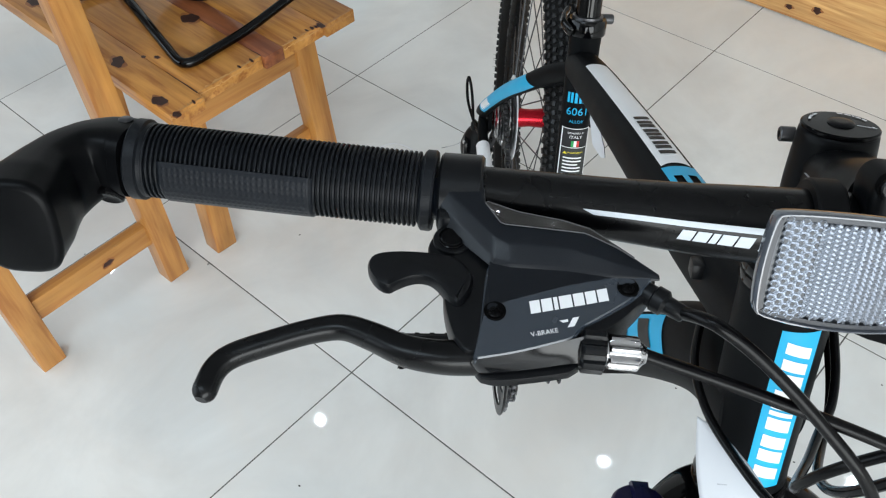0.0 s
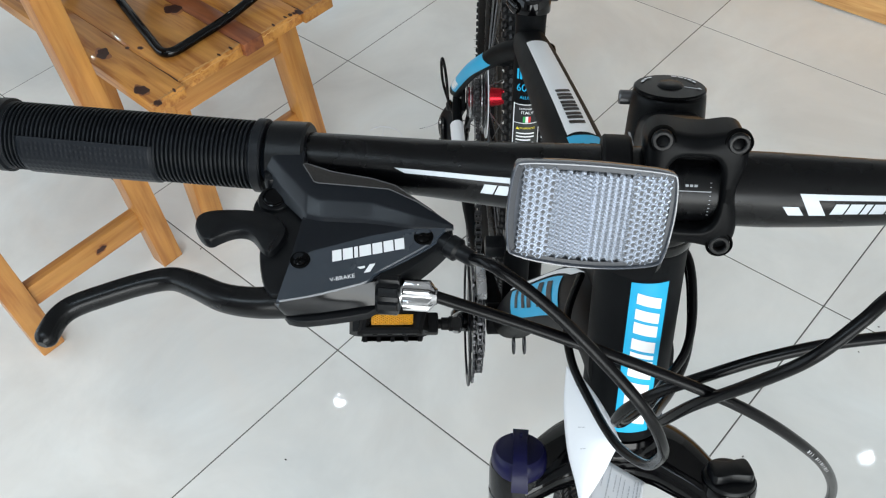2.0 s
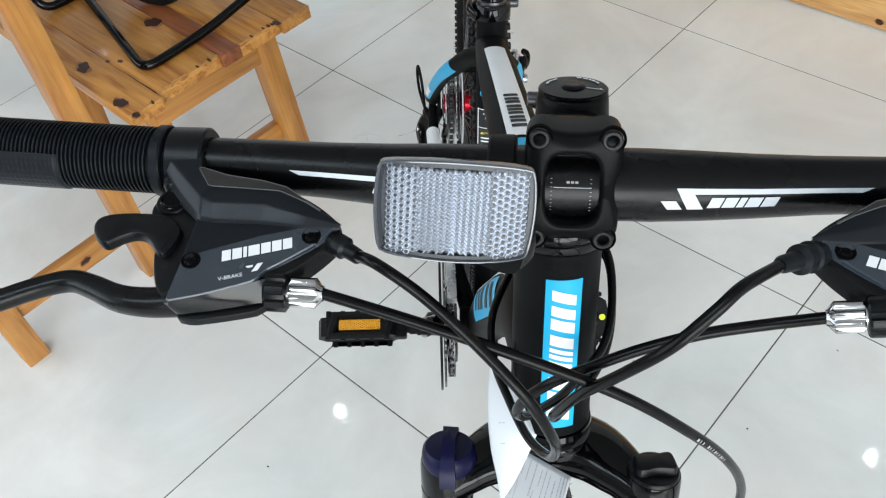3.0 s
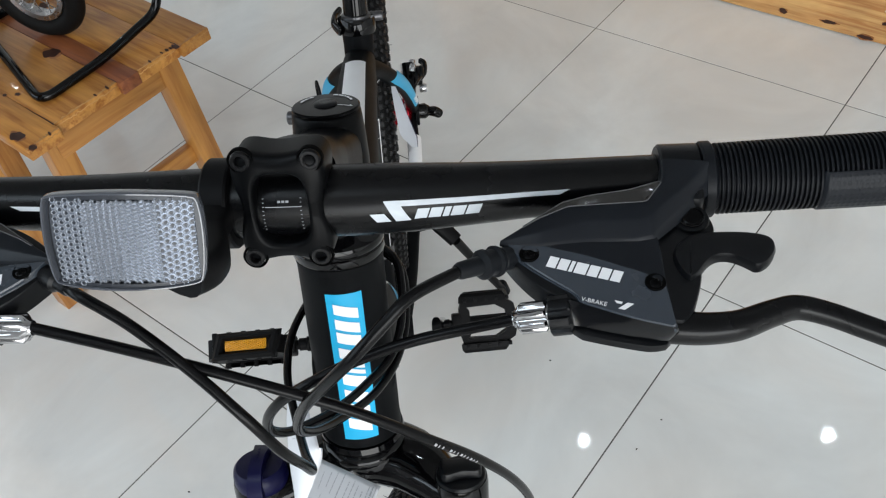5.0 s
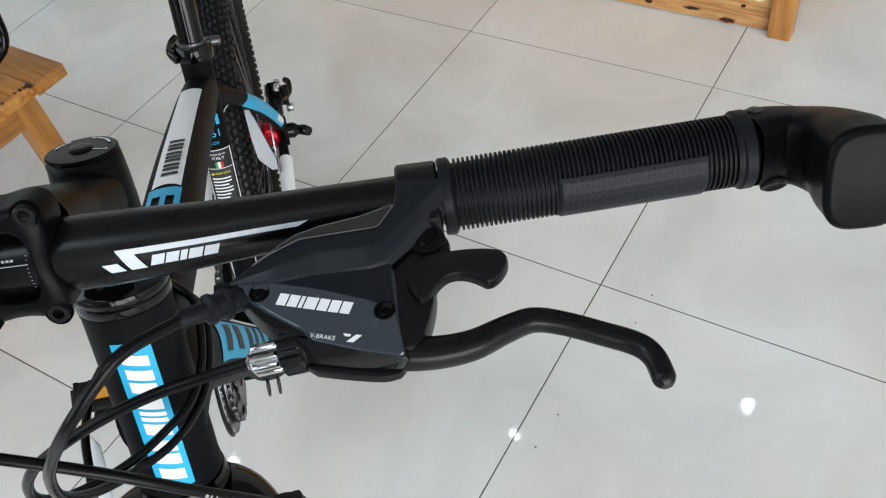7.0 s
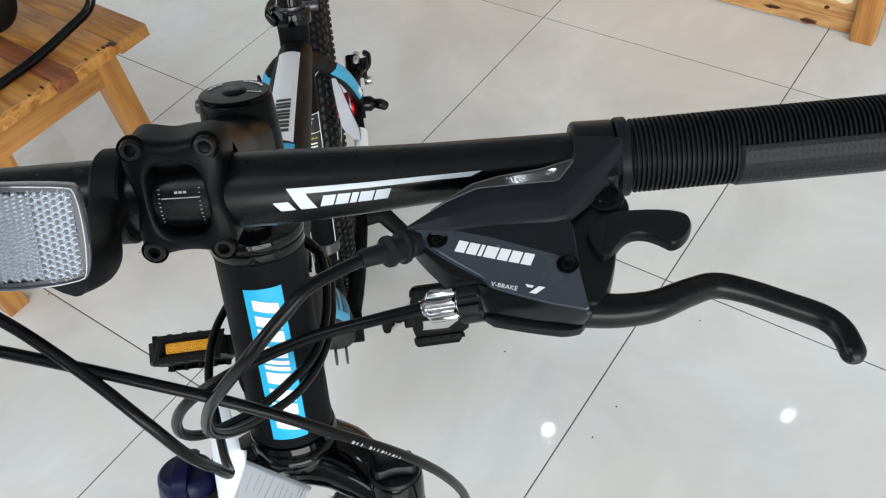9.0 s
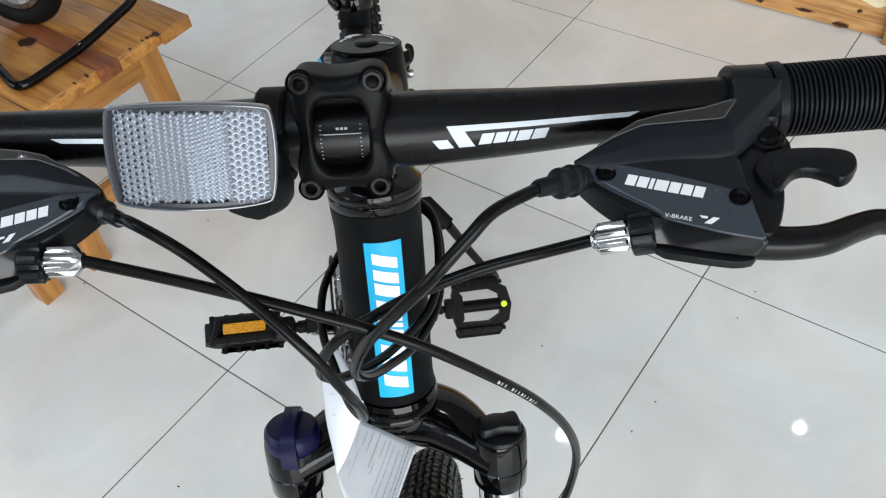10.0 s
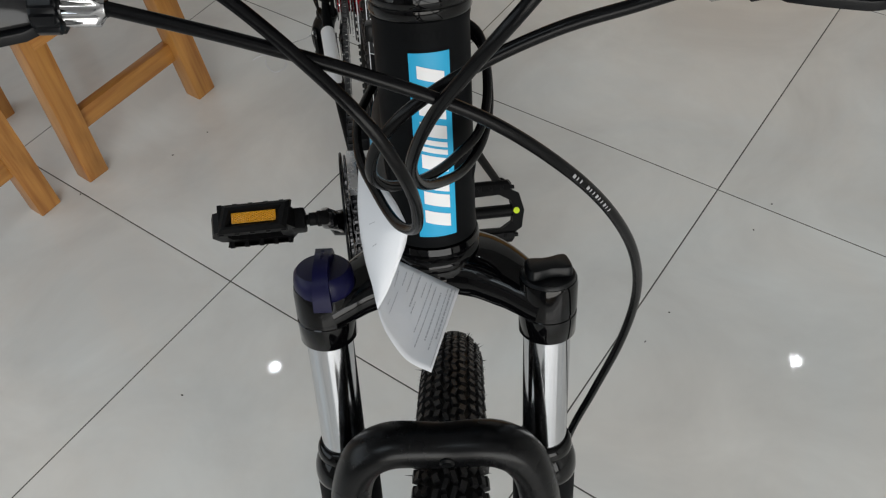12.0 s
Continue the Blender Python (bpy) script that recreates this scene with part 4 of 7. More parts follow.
bm = bmesh.new()
rings = []
N = 96
for t, y, which in ((1.00, -0.002, 0), (1.00, -0.0165, 0), (0.985, -0.0190, 0), (0.95, -0.0206, 0), (0.85, -0.0214, 0), (1.16, -0.0226, 1), (1.06, -0.0222, 1), (1.0, -0.0205, 1), (1.0, -0.012, 1)):
    rings.append([FPC + Vector((t * p.x, y, t * p.y)) for p in ((plate_window(k, N) if which else plate_outline(k, N)) for k in range(N))])
part("face_plate", ring_skin(bm, rings, cap=False), M_CAST, stem, "matte black clamp plate with an open window", sharp=50)
for x, z in ((-0.0112, 0.0282), (0.0168, 0.0282), (-0.0118, -0.0150), (0.0160, -0.0150)):
    bmx = Matrix.Translation((x, -0.0176, z)) @ pose(0, 0, 0, 90, 0, 0)
    # black ring: the shade round each bolt is put into its colour
    part("bolt_well", lathe([(0.0053, 0.0012), (0.0053, 0.0036), (0.0050, 0.0039), (0.0042, 0.0030)], 28, bmx, cap=False), M_HOLE_SHADE, stem, "dark ring with the bolt well's shade in its colour")
    part("socket_bolt", lathe([(0.0041, 0), (0.0041, 0.0042), (0.0036, 0.0048), (0.0027, 0.0048), (0.0023, 0.0044), (0.0022, 0.0014), (0, 0.0014)], 24, bmx, cap=False), M_BOLT, stem, "black socket-head bolt")

# ---- front reflector on its bracket ----
RC = Vector((-0.0391, -0.0762, 0.0240))
RT = pose(0, 0, 0, -7.2, 3.9, 4.6).to_3x3()      # it sits a little askew


def refl_y(x, z):
    return 0.0000 + 10.0 * x * x * 0.35 + 2.0 * z * z


rim_o = [(-0.0268, -0.0160), (-0.0244, -0.0195), (0.0, -0.0212), (0.0250, -0.0195), (0.0275, -0.0160), (0.0288, 0.0), (0.0278, 0.0140), (0.0252, 0.0165), (0.0, 0.0180), (-0.0246, 0.0165), (-0.0270, 0.0140), (-0.0280, 0.0)]
place = lambda x, z, h: RC + RT @ Vector((0.986 * x, refl_y(x, z) - h, 0.945 * z))
reflector = part("front_reflector", prism([(0.96 * x, 0.95 * z) for x, z in rim_o], -0.0055, -0.0012, 0.001, place, 2), M_REFLBACK, bike, "clear rectangular front reflector with a prismatic lens", SM)
P = chaikin(rim_o, 2)
rings = []
for d, h in ((0.0003, -0.0045), (0, -0.0030), (0, 0.0009), (0.0003, 0.0013), (0.0007, 0.0013), (0.0010, 0.0006), (0.0010, -0.0012)):
    rings.append([place(q.x, q.y, h) for q in inset2(P, d)])
part("rim", ring_skin(bmesh.new(), rings, cap=False), M_CLEAR, reflector, "clear moulded rim")
# a nearly flat ring whose dark colour holds the groove's shade
part("groove", ring_skin(bmesh.new(), [[place(q.x, q.y, h) for q in inset2(P, d)] for d, h in ((0.0009, 0.0002), (0.0026, 0.0002), (0.0026, -0.0010))], cap=False), M_GROOVE, reflector, "flat dark ring painted as the shaded groove round the lens")
bm, pits = bmesh.new(), bmesh.new()


def in_lens(x, z):
    edge = 0.9 * max(0, abs(z + 0.0015) - 0.0140)
    return -0.0246 + edge < x < 0.0254 - edge and -0.0186 < z < 0.0154


px, pz = 0.00225, 0.00240
for i in range(-12, 13):           # two outer fields of a light lattice round dark six-sided pits
    for j in range(-9, 9):
        x, z = i * px, j * pz + (pz / 2 if i % 2 else 0)
        if not in_lens(x, z) or -0.0125 < x < 0.0128:
            continue
        outer = [bm.verts.new(place(x + 0.00150 * math.cos(math.pi / 3 * k), z + 0.00138 * math.sin(math.pi / 3 * k), 0.0)) for k in range(6)]
        ridge = [bm.verts.new(place(x + 0.00104 * math.cos(math.pi / 3 * k), z + 0.00098 * math.sin(math.pi / 3 * k), 0.00045)) for k in range(6)]
        inner = [bm.verts.new(place(x + 0.00062 * math.cos(math.pi / 3 * k), z + 0.00060 * math.sin(math.pi / 3 * k), 0.0001)) for k in range(6)]
        for a, b in ((outer, ridge), (ridge, inner)):
            for k in range(6):
                bm.faces.new((a[k], a[(k + 1) % 6], b[(k + 1) % 6], b[k]))
        # flat dark hexagon: the pit's shade is put into its colour
        pits.faces.new([pits.verts.new(place(x + 0.00064 * math.cos(math.pi / 3 * k), z + 0.00062 * math.sin(math.pi / 3 * k), 0.00012)) for k in range(6)])
px, pz = 0.0011, 0.00150
for i in range(-12, 12):           # the middle field: rows of zigzag ridges that lean two ways
    for j in range(-16, 15):
        x, z = i * px + 0.00055, j * pz
        k2 = 0.35 if x < 0 else -0.35
        off = 0.00042 * (1 if i % 2 else -1)
        z += k2 * (x + (0.0065 if x < 0 else -0.0065))
        if not in_lens(x, z - 0.0008) or not in_lens(x, z + 0.0008) or not -0.0128 < x < 0.0130:
            continue
        a = [bm.verts.new(place(x + px / 2 * q, z + (off + k2 * px / 2) * q + h, d)) for q in (-1, 1) for h, d in ((-pz * 0.48, 0.0), (0.0001, 0.00055), (pz * 0.48, 0.0))]
        bm.faces.new((a[0], a[3], a[4], a[1]))
        bm.faces.new((a[1], a[4], a[5], a[2]))
tagged(part("lens_pit_shade", pits, M_GROOVE, reflector, "flat dark hexagons painted as the shade in the lens pits", sharp=10), kind="stuff")
lens = tagged(part("lens", bm, M_LENS, reflector, "clear prismatic lens of small cells", sharp=10), kind="stuff")
part("bracket", sweep(spline([RC + Vector((0.0135, 0.0090, -0.0190)), (-0.020, -0.055, 0.002), (-0.0255, -0.030, 0.002), (-0.0262, -0.012, 0.004)], 6), [(0.0125, 0.0085), (0.009, 0.0075), (0.007, 0.006), (0.0075, 0.009)], 16, up=(0, 0, 1), power=3), M_DEEPPLASTIC, reflector, "black plastic bracket")
part("bracket_clamp", lathe([(0.0150, -0.032), (0.0186, -0.032), (0.0194, -0.031), (0.0194, -0.0215), (0.0186, -0.0205), (0.0150, -0.0205)], 36, Matrix.Translation((0, -0.004, 0.002)) @ Y90), M_DEEPPLASTIC, reflector, "black clamp band")
# ---- frame tubes ----
HT = 0.0238
head_tube = part("head_tube", lathe([(0.0222, -0.189), (0.0240, -0.188), (0.0242, -0.184), (HT, -0.181), (HT, -0.0705), (0.0243, -0.0685), (0.0243, -0.0668), (0.0234, -0.0660)], 48, HM), M_MATTE, bike, "matte black head tube with a sky-blue band")


def on_head(a, z, lift=0.0004):
    r = HT + lift
    return HM @ Vector((r * math.sin(a), -r * math.cos(a), z))


part("band", patch(lambda u, v: on_head(0.035 + radians(-24 + 48 * u), -0.0808 - 0.1002 * v), 16, 4), M_BLUE, head_tube, "sky-blue band with white slanted blocks")
mark_blocks([0.0160, 0.0175, 0.0068, 0.0190, 0.0185], lambda x, y: on_head(0.045 + y / HT, -0.1312 - x, 0.0007), 0.0130, M_WHITE, head_tube, "", 0.30, 0.14, 6, split=0.20)
bm = bmesh.new()
for k in range(8):
    if k != 4:
        quad_patch([(-0.46 + k * 0.115, -0.0755), (-0.40 + k * 0.115, -0.0755), (-0.40 + k * 0.115, -0.0712), (-0.46 + k * 0.115, -0.0712)], lambda a, z: on_head(a, z, 0.0003), 2, bm)
part("stamped_code", bm, M_MATTE, head_tube, "row of small stamped bars")
headset = part("headset", lathe([(0.0180, -0.030), (0.0184, -0.036), (0.0192, -0.0450), (0.0210, -0.0495), (0.0232, -0.0525), (0.0240, -0.0540), (0.0252, -0.0550), (0.0256, -0.0570), (0.0254, -0.0592), (0.0247, -0.0600), (0.0246, -0.0606), (0.0251, -0.0612), (0.0252, -0.0650), (0.0244, -0.0662), (0.0200, -0.0662)], 44, HM), M_GLOSS, bike, "gloss black headset cover")
part("lower_headset", lathe([(0.0225, -0.1885), (0.0250, -0.1890), (0.0258, -0.1925), (0.0240, -0.1945), (0.0238, -0.1960), (0.0256, -0.1975), (0.0266, -0.2005), (0.0256, -0.2035), (0.0200, -0.2040)], 44, HM), M_GLOSS, headset, "gloss black lower cup")

BB = Vector((0, 0.505, 0.289))
ht_hi, ht_lo = HM @ Vector((0, 0, -0.098)), HM @ Vector((0, 0.004, -0.142))
SEAT = Vector((0.003, 0.631, 0.697))
TT = spline([ht_hi, (0, 0.20, 0.822), (0, 0.35, 0.766), (0.001, 0.52, 0.699), (0.002, 0.620, 0.656)], 8)
top_tube = part("top_tube", sweep(TT, [(0.0205, 0.0225), (0.0210, 0.0215), (0.0205, 0.0200), (0.0195, 0.0185), (0.0175, 0.0175)], 32, up=(0, 0, 1), power=2.7), M_MATTE, bike, "matte black sloping top tube with a white panel")


def tt_top(x, y, lift=0.0006):
    """A point on the top tube's upper side."""
    k = min(range(len(TT) - 1), key=lambda i: abs((TT[i].y + TT[i + 1].y) / 2 - y))
    a, b = TT[k], TT[k + 1]
    t = (y - a.y) / (b.y - a.y)
    f = (k + t) / (len(TT) - 1) * 4
    h = float(np.interp(f, range(5), [0.0225, 0.0215, 0.0200, 0.0185, 0.0175]))
    w = float(np.interp(f, range(5), [0.0205, 0.0210, 0.0205, 0.0195, 0.0175]))
    z = a.z + (b.z - a.z) * t
    n = Vector((0, 0.37, 0.93))
    return Vector((x, y, z)) + n * (h * max(0.0, 1 - (abs(x) / w) ** 2.7) ** (1 / 2.7) + lift)


bm = patch(lambda u, v: tt_top(-0.0108 + 0.0216 * u, 0.268 + (0.540 - 0.268) * v + 0.004 * math.sin(math.pi * u)), 10, 30)
part("panel", bm, M_WHITE, top_tube, "long white panel")
mark_blocks([0.0165, 0.0165, 0.0060, 0.0180, 0.0170], lambda x, y: tt_top(y + 0.0005, 0.330 + x, 0.0011), 0.0125, M_DARKPRINT, top_tube, "", 0.10, 0.16, 4, split=0.25)
bm = bmesh.new()
for q in ([(-0.0120, 0.246), (0.0120, 0.246), (0.0120, 0.262), (-0.0120, 0.262)], [(-0.0120, 0.217), (-0.0080, 0.217), (-0.0080, 0.246), (-0.0120, 0.246)], [(-0.0020, 0.217), (0.0020, 0.217), (0.0020, 0.246), (-0.0020, 0.246)], [(0.0080, 0.217), (0.0120, 0.217), (0.0120, 0.246), (0.0080, 0.246)], [(-0.0120, 0.209), (0.0120, 0.209), (0.0120, 0.217), (-0.0120, 0.217)]):
    quad_patch(q, tt_top, 5, bm)
for v in bm.verts:
    v.co.y += 0.002
part("emblem", bm, M_BLUE, top_tube, "sky-blue squared emblem")

DT = spline([ht_lo + Vector((0, -0.012, 0.004)), ht_lo + Vector((0, 0.060, -0.038)), (0, 0.270, 0.619), (0, 0.397, 0.451), BB + Vector((0, -0.012, 0.012))], 8)
down_tube = part("down_tube", sweep(DT, [(0.0240, 0.0260), (0.0270, 0.0285), (0.0280, 0.0280), (0.0270, 0.0270), (0.0270, 0.0250)], 36, up=(0, 0, 1), power=2.5), M_MATTE, bike, "matte black deep down tube with a blue side decal")


def dt_side(s, t, w, lift=0.0008):
    """A point on the down tube's flank: t along it, w up from its middle."""
    k = min(int(t * (len(DT) - 1)), len(DT) - 2)
    f = t * (len(DT) - 1) - k
    c = DT[k].lerp(DT[k + 1], f)
    tan = (DT[k + 1] - DT[k]).normalized()
    nrm = Vector((1, 0, 0)).cross(tan)
    nrm = nrm if nrm.z > 0 else -nrm
    a = float(np.interp(t * 4, range(5), [0.0240, 0.0270, 0.0280, 0.0270, 0.0270]))
    b = float(np.interp(t * 4, range(5), [0.0260, 0.0285, 0.0280, 0.0270, 0.0250]))
    x = a * max(0.0, 1 - min(1, abs(w) / b) ** 2.5) ** (1 / 2.5)
    return c + nrm * w + Vector((s * (x + lift), 0, 0))


for s in (-1, 1):
    bm = quad_patch([(0.262, -0.008), (0.66, -0.014), (0.66, 0.015), (0.278, 0.0195)], lambda t, w: dt_side(s, t, w), 14)
    part("side_decal", bm, M_BLUE, down_tube, "sky-blue side decal")
    bm = quad_patch([(0.245, 0.0215), (0.70, 0.0175), (0.74, 0.0205), (0.215, 0.0255)], lambda t, w: dt_side(s, t, w, 0.0010), 14)
    part("side_line", bm, M_WHITE, down_tube, "white edge line")
    for t0, sl in ((0.300, 0.3), (0.370, -0.3), (0.440, 0.0), (0.490, 0.3), (0.570, -0.3)):
        part("mark_block", quad_patch([(t0, -0.003), (t0 + 0.030, -0.003), (t0 + 0.036 + 0.03 * sl, 0.016), (t0 + 0.006 + 0.03 * sl, 0.016)], lambda t, w: dt_side(s, t, w, 0.0014), 5), M_DARKPRINT, down_tube)

st_dir = (SEAT - BB).normalized()
ST = [BB, BB + st_dir * 0.1, BB + st_dir * 0.3, SEAT - st_dir * 0.02, SEAT]
seat_tube = part("seat_tube", sweep(ST, [0.0172, 0.0168, 0.0168, 0.0172, 0.0180], 32), M_MATTE, bike, "matte black seat tube with stickers")


SU = 0.036


def on_seat(a, d, lift=0.0005):
    """On the seat tube's skin: a is the angle from the front towards its left, d the distance up from the bottom bracket."""
    top = 0.2815 + SU
    if d < top:      # the small print is set close
        d = top - (top - d) * 0.64
    r = 0.0170 + lift
    e = Vector((1, 0, 0))
    f = e.cross(st_dir).normalized()
    f = -f if f.y > 0 else f
    return BB + st_dir * d + e * (r * math.sin(a)) + f * (r * math.cos(a))


def st_lay(d0, lift=0.0012, shift=0.0):
    k = 0.72 if d0 < 0.2815 + SU else 1.0
    return lambda x, y: on_seat((shift + x / 0.017) * k, d0 + y, lift)


part("sticker", patch(lambda u, v: on_seat(-0.95 + 1.9 * u, 0.145 + SU + 0.135 * v), 14, 6), M_DARKPRINT, seat_tube, "black warning sticker with white frame lines")
bm = bmesh.new()
for d0 in (0.1455 + SU, 0.1700 + SU, 0.2430 + SU, 0.2790 + SU):
    quad_patch([(-0.92, d0), (0.92, d0), (0.92, d0 + 0.0012), (-0.92, d0 + 0.0012)], lambda a, d: on_seat(a, d, 0.0009), 8, bm)
for a0 in (-1.02, 0.95):
    quad_patch([(a0, 0.0), (a0 + 0.09, 0.0), (a0 + 0.09, 0.281 + SU), (a0, 0.281 + SU)], lambda a, d: on_seat(a, d, 0.0009), 8, bm)
part("sticker_lines", bm, M_WHITE, seat_tube)
part("lettering", text_bm("DESIGNED IN", 0.0042, st_lay(0.2715 + SU)), M_WHITE, seat_tube, "white lettering")
part("lettering", text_bm("ITALY", 0.0074, st_lay(0.2640 + SU)), M_WHITE, seat_tube, "white lettering")
for k, mm_ in enumerate((M_GREENP, M_WHITE, M_REDP)):
    x0 = -0.0060 + k * 0.0040
    part("flag_stripe", quad_patch([(x0, -0.0065), (x0 + 0.0040, -0.0065), (x0 + 0.0040, 0.0050), (x0, 0.0050)], st_lay(0.2520 + SU), 3), mm_, seat_tube)
part("grey_field", patch(lambda u, v: on_seat(-0.80 + 1.6 * u, 0.1735 + SU + 0.068 * v, 0.0008), 10, 4), M_FIELD, seat_tube, "dark grey text field")
part("lettering", text_bm("WARNING", 0.0052, st_lay(0.2340 + SU, shift=0.12)), M_YELLOWP, seat_tube, "yellow lettering")
part("warning_triangle", quad_patch([(-0.0125, 0.2312 + SU), (-0.0075, 0.2312 + SU), (-0.0100, 0.2362 + SU), (-0.0100, 0.2362 + SU)], lambda x, d: on_seat(x / 0.017, d, 0.0013), 2), M_YELLOWP, seat_tube)
bm = bmesh.new()
for k in range(7):
    wdt = 0.0105 - 0.002 * (k % 3 == 2) - 0.003 * (k == 6)
    quad_patch([(-0.0115, 0.2225 + SU - k * 0.0065), (-0.0115 + 2 * wdt, 0.2225 + SU - k * 0.0065), (-0.0115 + 2 * wdt, 0.2250 + SU - k * 0.0065), (-0.0115, 0.2250 + SU - k * 0.0065)], lambda x, d: on_seat(x / 0.017, d, 0.0013), 4, bm)
quad_patch([(-0.010, 0.1610 + SU), (0.010, 0.1610 + SU), (0.010, 0.1665 + SU), (-0.010, 0.1665 + SU)], lambda x, d: on_seat(x / 0.017, d, 0.0013), 4, bm)
part("text_bars", bm, M_WHITE, seat_tube, "lines of small white text bars")
part("lettering", text_bm("YEARS", 0.0056, st_lay(0.1535 + SU)), M_WHITE, seat_tube, "white lettering")
mark_blocks([0.0065, 0.0030, 0.0065, 0.0040], st_lay(0.3170 + SU, shift=-0.1), 0.0120, M_BLUE, seat_tube, "", 0.0, 0.14, 4, split=0.2)
part("lettering", text_bm("6061", 0.0125, st_lay(0.3005 + SU, shift=-0.1)), M_BLUE, seat_tube, "sky-blue lettering")
part("lettering", text_bm("ALLOY", 0.0050, st_lay(0.2890 + SU, shift=-0.1)), M_BLUE, seat_tube, "sky-blue lettering")

collar = part("seat_clamp", lathe([(0.0175, -0.006), (0.0205, -0.006), (0.0212, -0.004), (0.0212, 0.009), (0.0200, 0.011), (0.0140, 0.011)], 36, Matrix.Translation(SEAT) @ st_dir.to_track_quat("Z", "Y").to_matrix().to_4x4()), M_GLOSS, bike, "gloss black quick-release seat clamp")
part("clamp_lever", sweep(spline([SEAT + Vector((-0.020, -0.012, 0.004)), SEAT + Vector((-0.025, -0.002, 0.006)), SEAT + Vector((-0.024, 0.012, 0.007)), SEAT + Vector((-0.019, 0.022, 0.008))], 5), [(0.0035, 0.007), (0.004, 0.006), (0.003, 0.006), (0.003, 0.005)], 12, up=(0, 0, 1), round_ends=True), M_GLOSS, collar)
part("clamp_nut", lathe([(0.0055, 0), (0.0055, 0.013), (0.0045, 0.0145), (0, 0.0145)], 20, Matrix.Translation(SEAT + Vector((0.016, 0.012, 0.004))) @ Y90, cap=False), M_DARKSTEEL, collar)
part("seat_post", sweep([SEAT - st_dir * 0.05, SEAT + st_dir * 0.25], 0.0137, 32), M_GLOSS, bike, "gloss black seat post")
part("clamp_ring", lathe([(0.0140, 0.010), (0.0165, 0.010), (0.0165, 0.014), (0.0140, 0.0145)], 32, Matrix.Translation(SEAT) @ st_dir.to_track_quat("Z", "Y").to_matrix().to_4x4()), M_DARKSTEEL, collar)

AXLE = Vector((0.010, 0.927, 0.335))
shell = part("bottom_bracket", lathe([(0.0200, -0.036), (0.0215, -0.035), (0.0215, 0.035), (0.0200, 0.036)], 36, Matrix.Translation(BB) @ Y90), M_MATTE, bike, "matte black bottom bracket shell")
for s in (-1, 1):
    P = spline([(0.002, 0.616, 0.650), (s * 0.019, 0.660, 0.615), (s * 0.038, 0.708, 0.566), (s * 0.052, 0.784, 0.494), (s * 0.066, 0.886, 0.388), (s * 0.067, 0.927, 0.344)], 6)
    stay = part("seat_stay", sweep(P, [(0.0105, 0.013), (0.0105, 0.012), (0.0100, 0.011), (0.0098, 0.0105), (0.009, 0.0105), (0.007, 0.011)], 20, power=2.4), M_MATTE, bike, "matte black seat stay with a blue decal")

    def stay_skin(u, v, P=P, s=s):
        f = (0.34 - 0.05 * (v - 0.5) * s + (0.46 + 0.03 * s * (v - 0.5)) * u) * (len(P) - 1)
        k = int(f)
        c = P[k].lerp(P[k + 1], f - k)
        tan = (P[k + 1] - P[k]).normalized()
        e = Vector((s * 0.85, -0.36, 0.16))
        e = (e - tan * e.dot(tan)).normalized()
        g = tan.cross(e)
        a = -0.95 + 1.9 * v
        return c + (e * math.cos(a) + g * math.sin(a)) * (0.0118 - 0.0010 * u)
    part("stay_decal", patch(stay_skin, 16, 8), M_BLUE, stay, "sky-blue decal")
    part("stay_mark", patch(lambda u, v: stay_skin(0.80 + 0.17 * u, 0.2 + 0.6 * v) + Vector((0, -0.0004, 0.0005)), 4, 6), M_WHITE, stay)
    C = spline([BB + Vector((s * 0.020, 0.01, 0)), (s * 0.040, 0.62, 0.288), (s * 0.058, 0.775, 0.296), (s * 0.065, 0.883, 0.312), (s * 0.066, 0.932, 0.330)], 6)
    part("chain_stay", sweep(C, [(0.013, 0.014), (0.010, 0.013), (0.010, 0.012), (0.006, 0.012)], 18, up=(0, 0, 1), power=2.4), M_MATTE, bike, "matte black chain stay")
    part("dropout", prism([(-0.020, -0.022), (0.016, -0.018), (0.022, 0.010), (0.004, 0.030), (-0.018, 0.012)], 0, 0.006, 0.001, lambda x, y, z: AXLE + Vector((s * (0.062 + z), x, y)), 1), M_MATTE, bike, "matte black dropout")
part("stay_bridge", sweep([(-0.038, 0.708, 0.568), (0, 0.702, 0.572), (0.038, 0.708, 0.568)], 0.008, 14), M_MATTE, bike)
part("bridge_bolt", lathe([(0.004, 0), (0.004, 0.004), (0, 0.005)], 14, Matrix.Translation((-0.0265, 0.6800, 0.5985)) @ pose(0, 0, 0, 40, -25, 0), cap=False), M_STEEL, bike, "small steel screw")


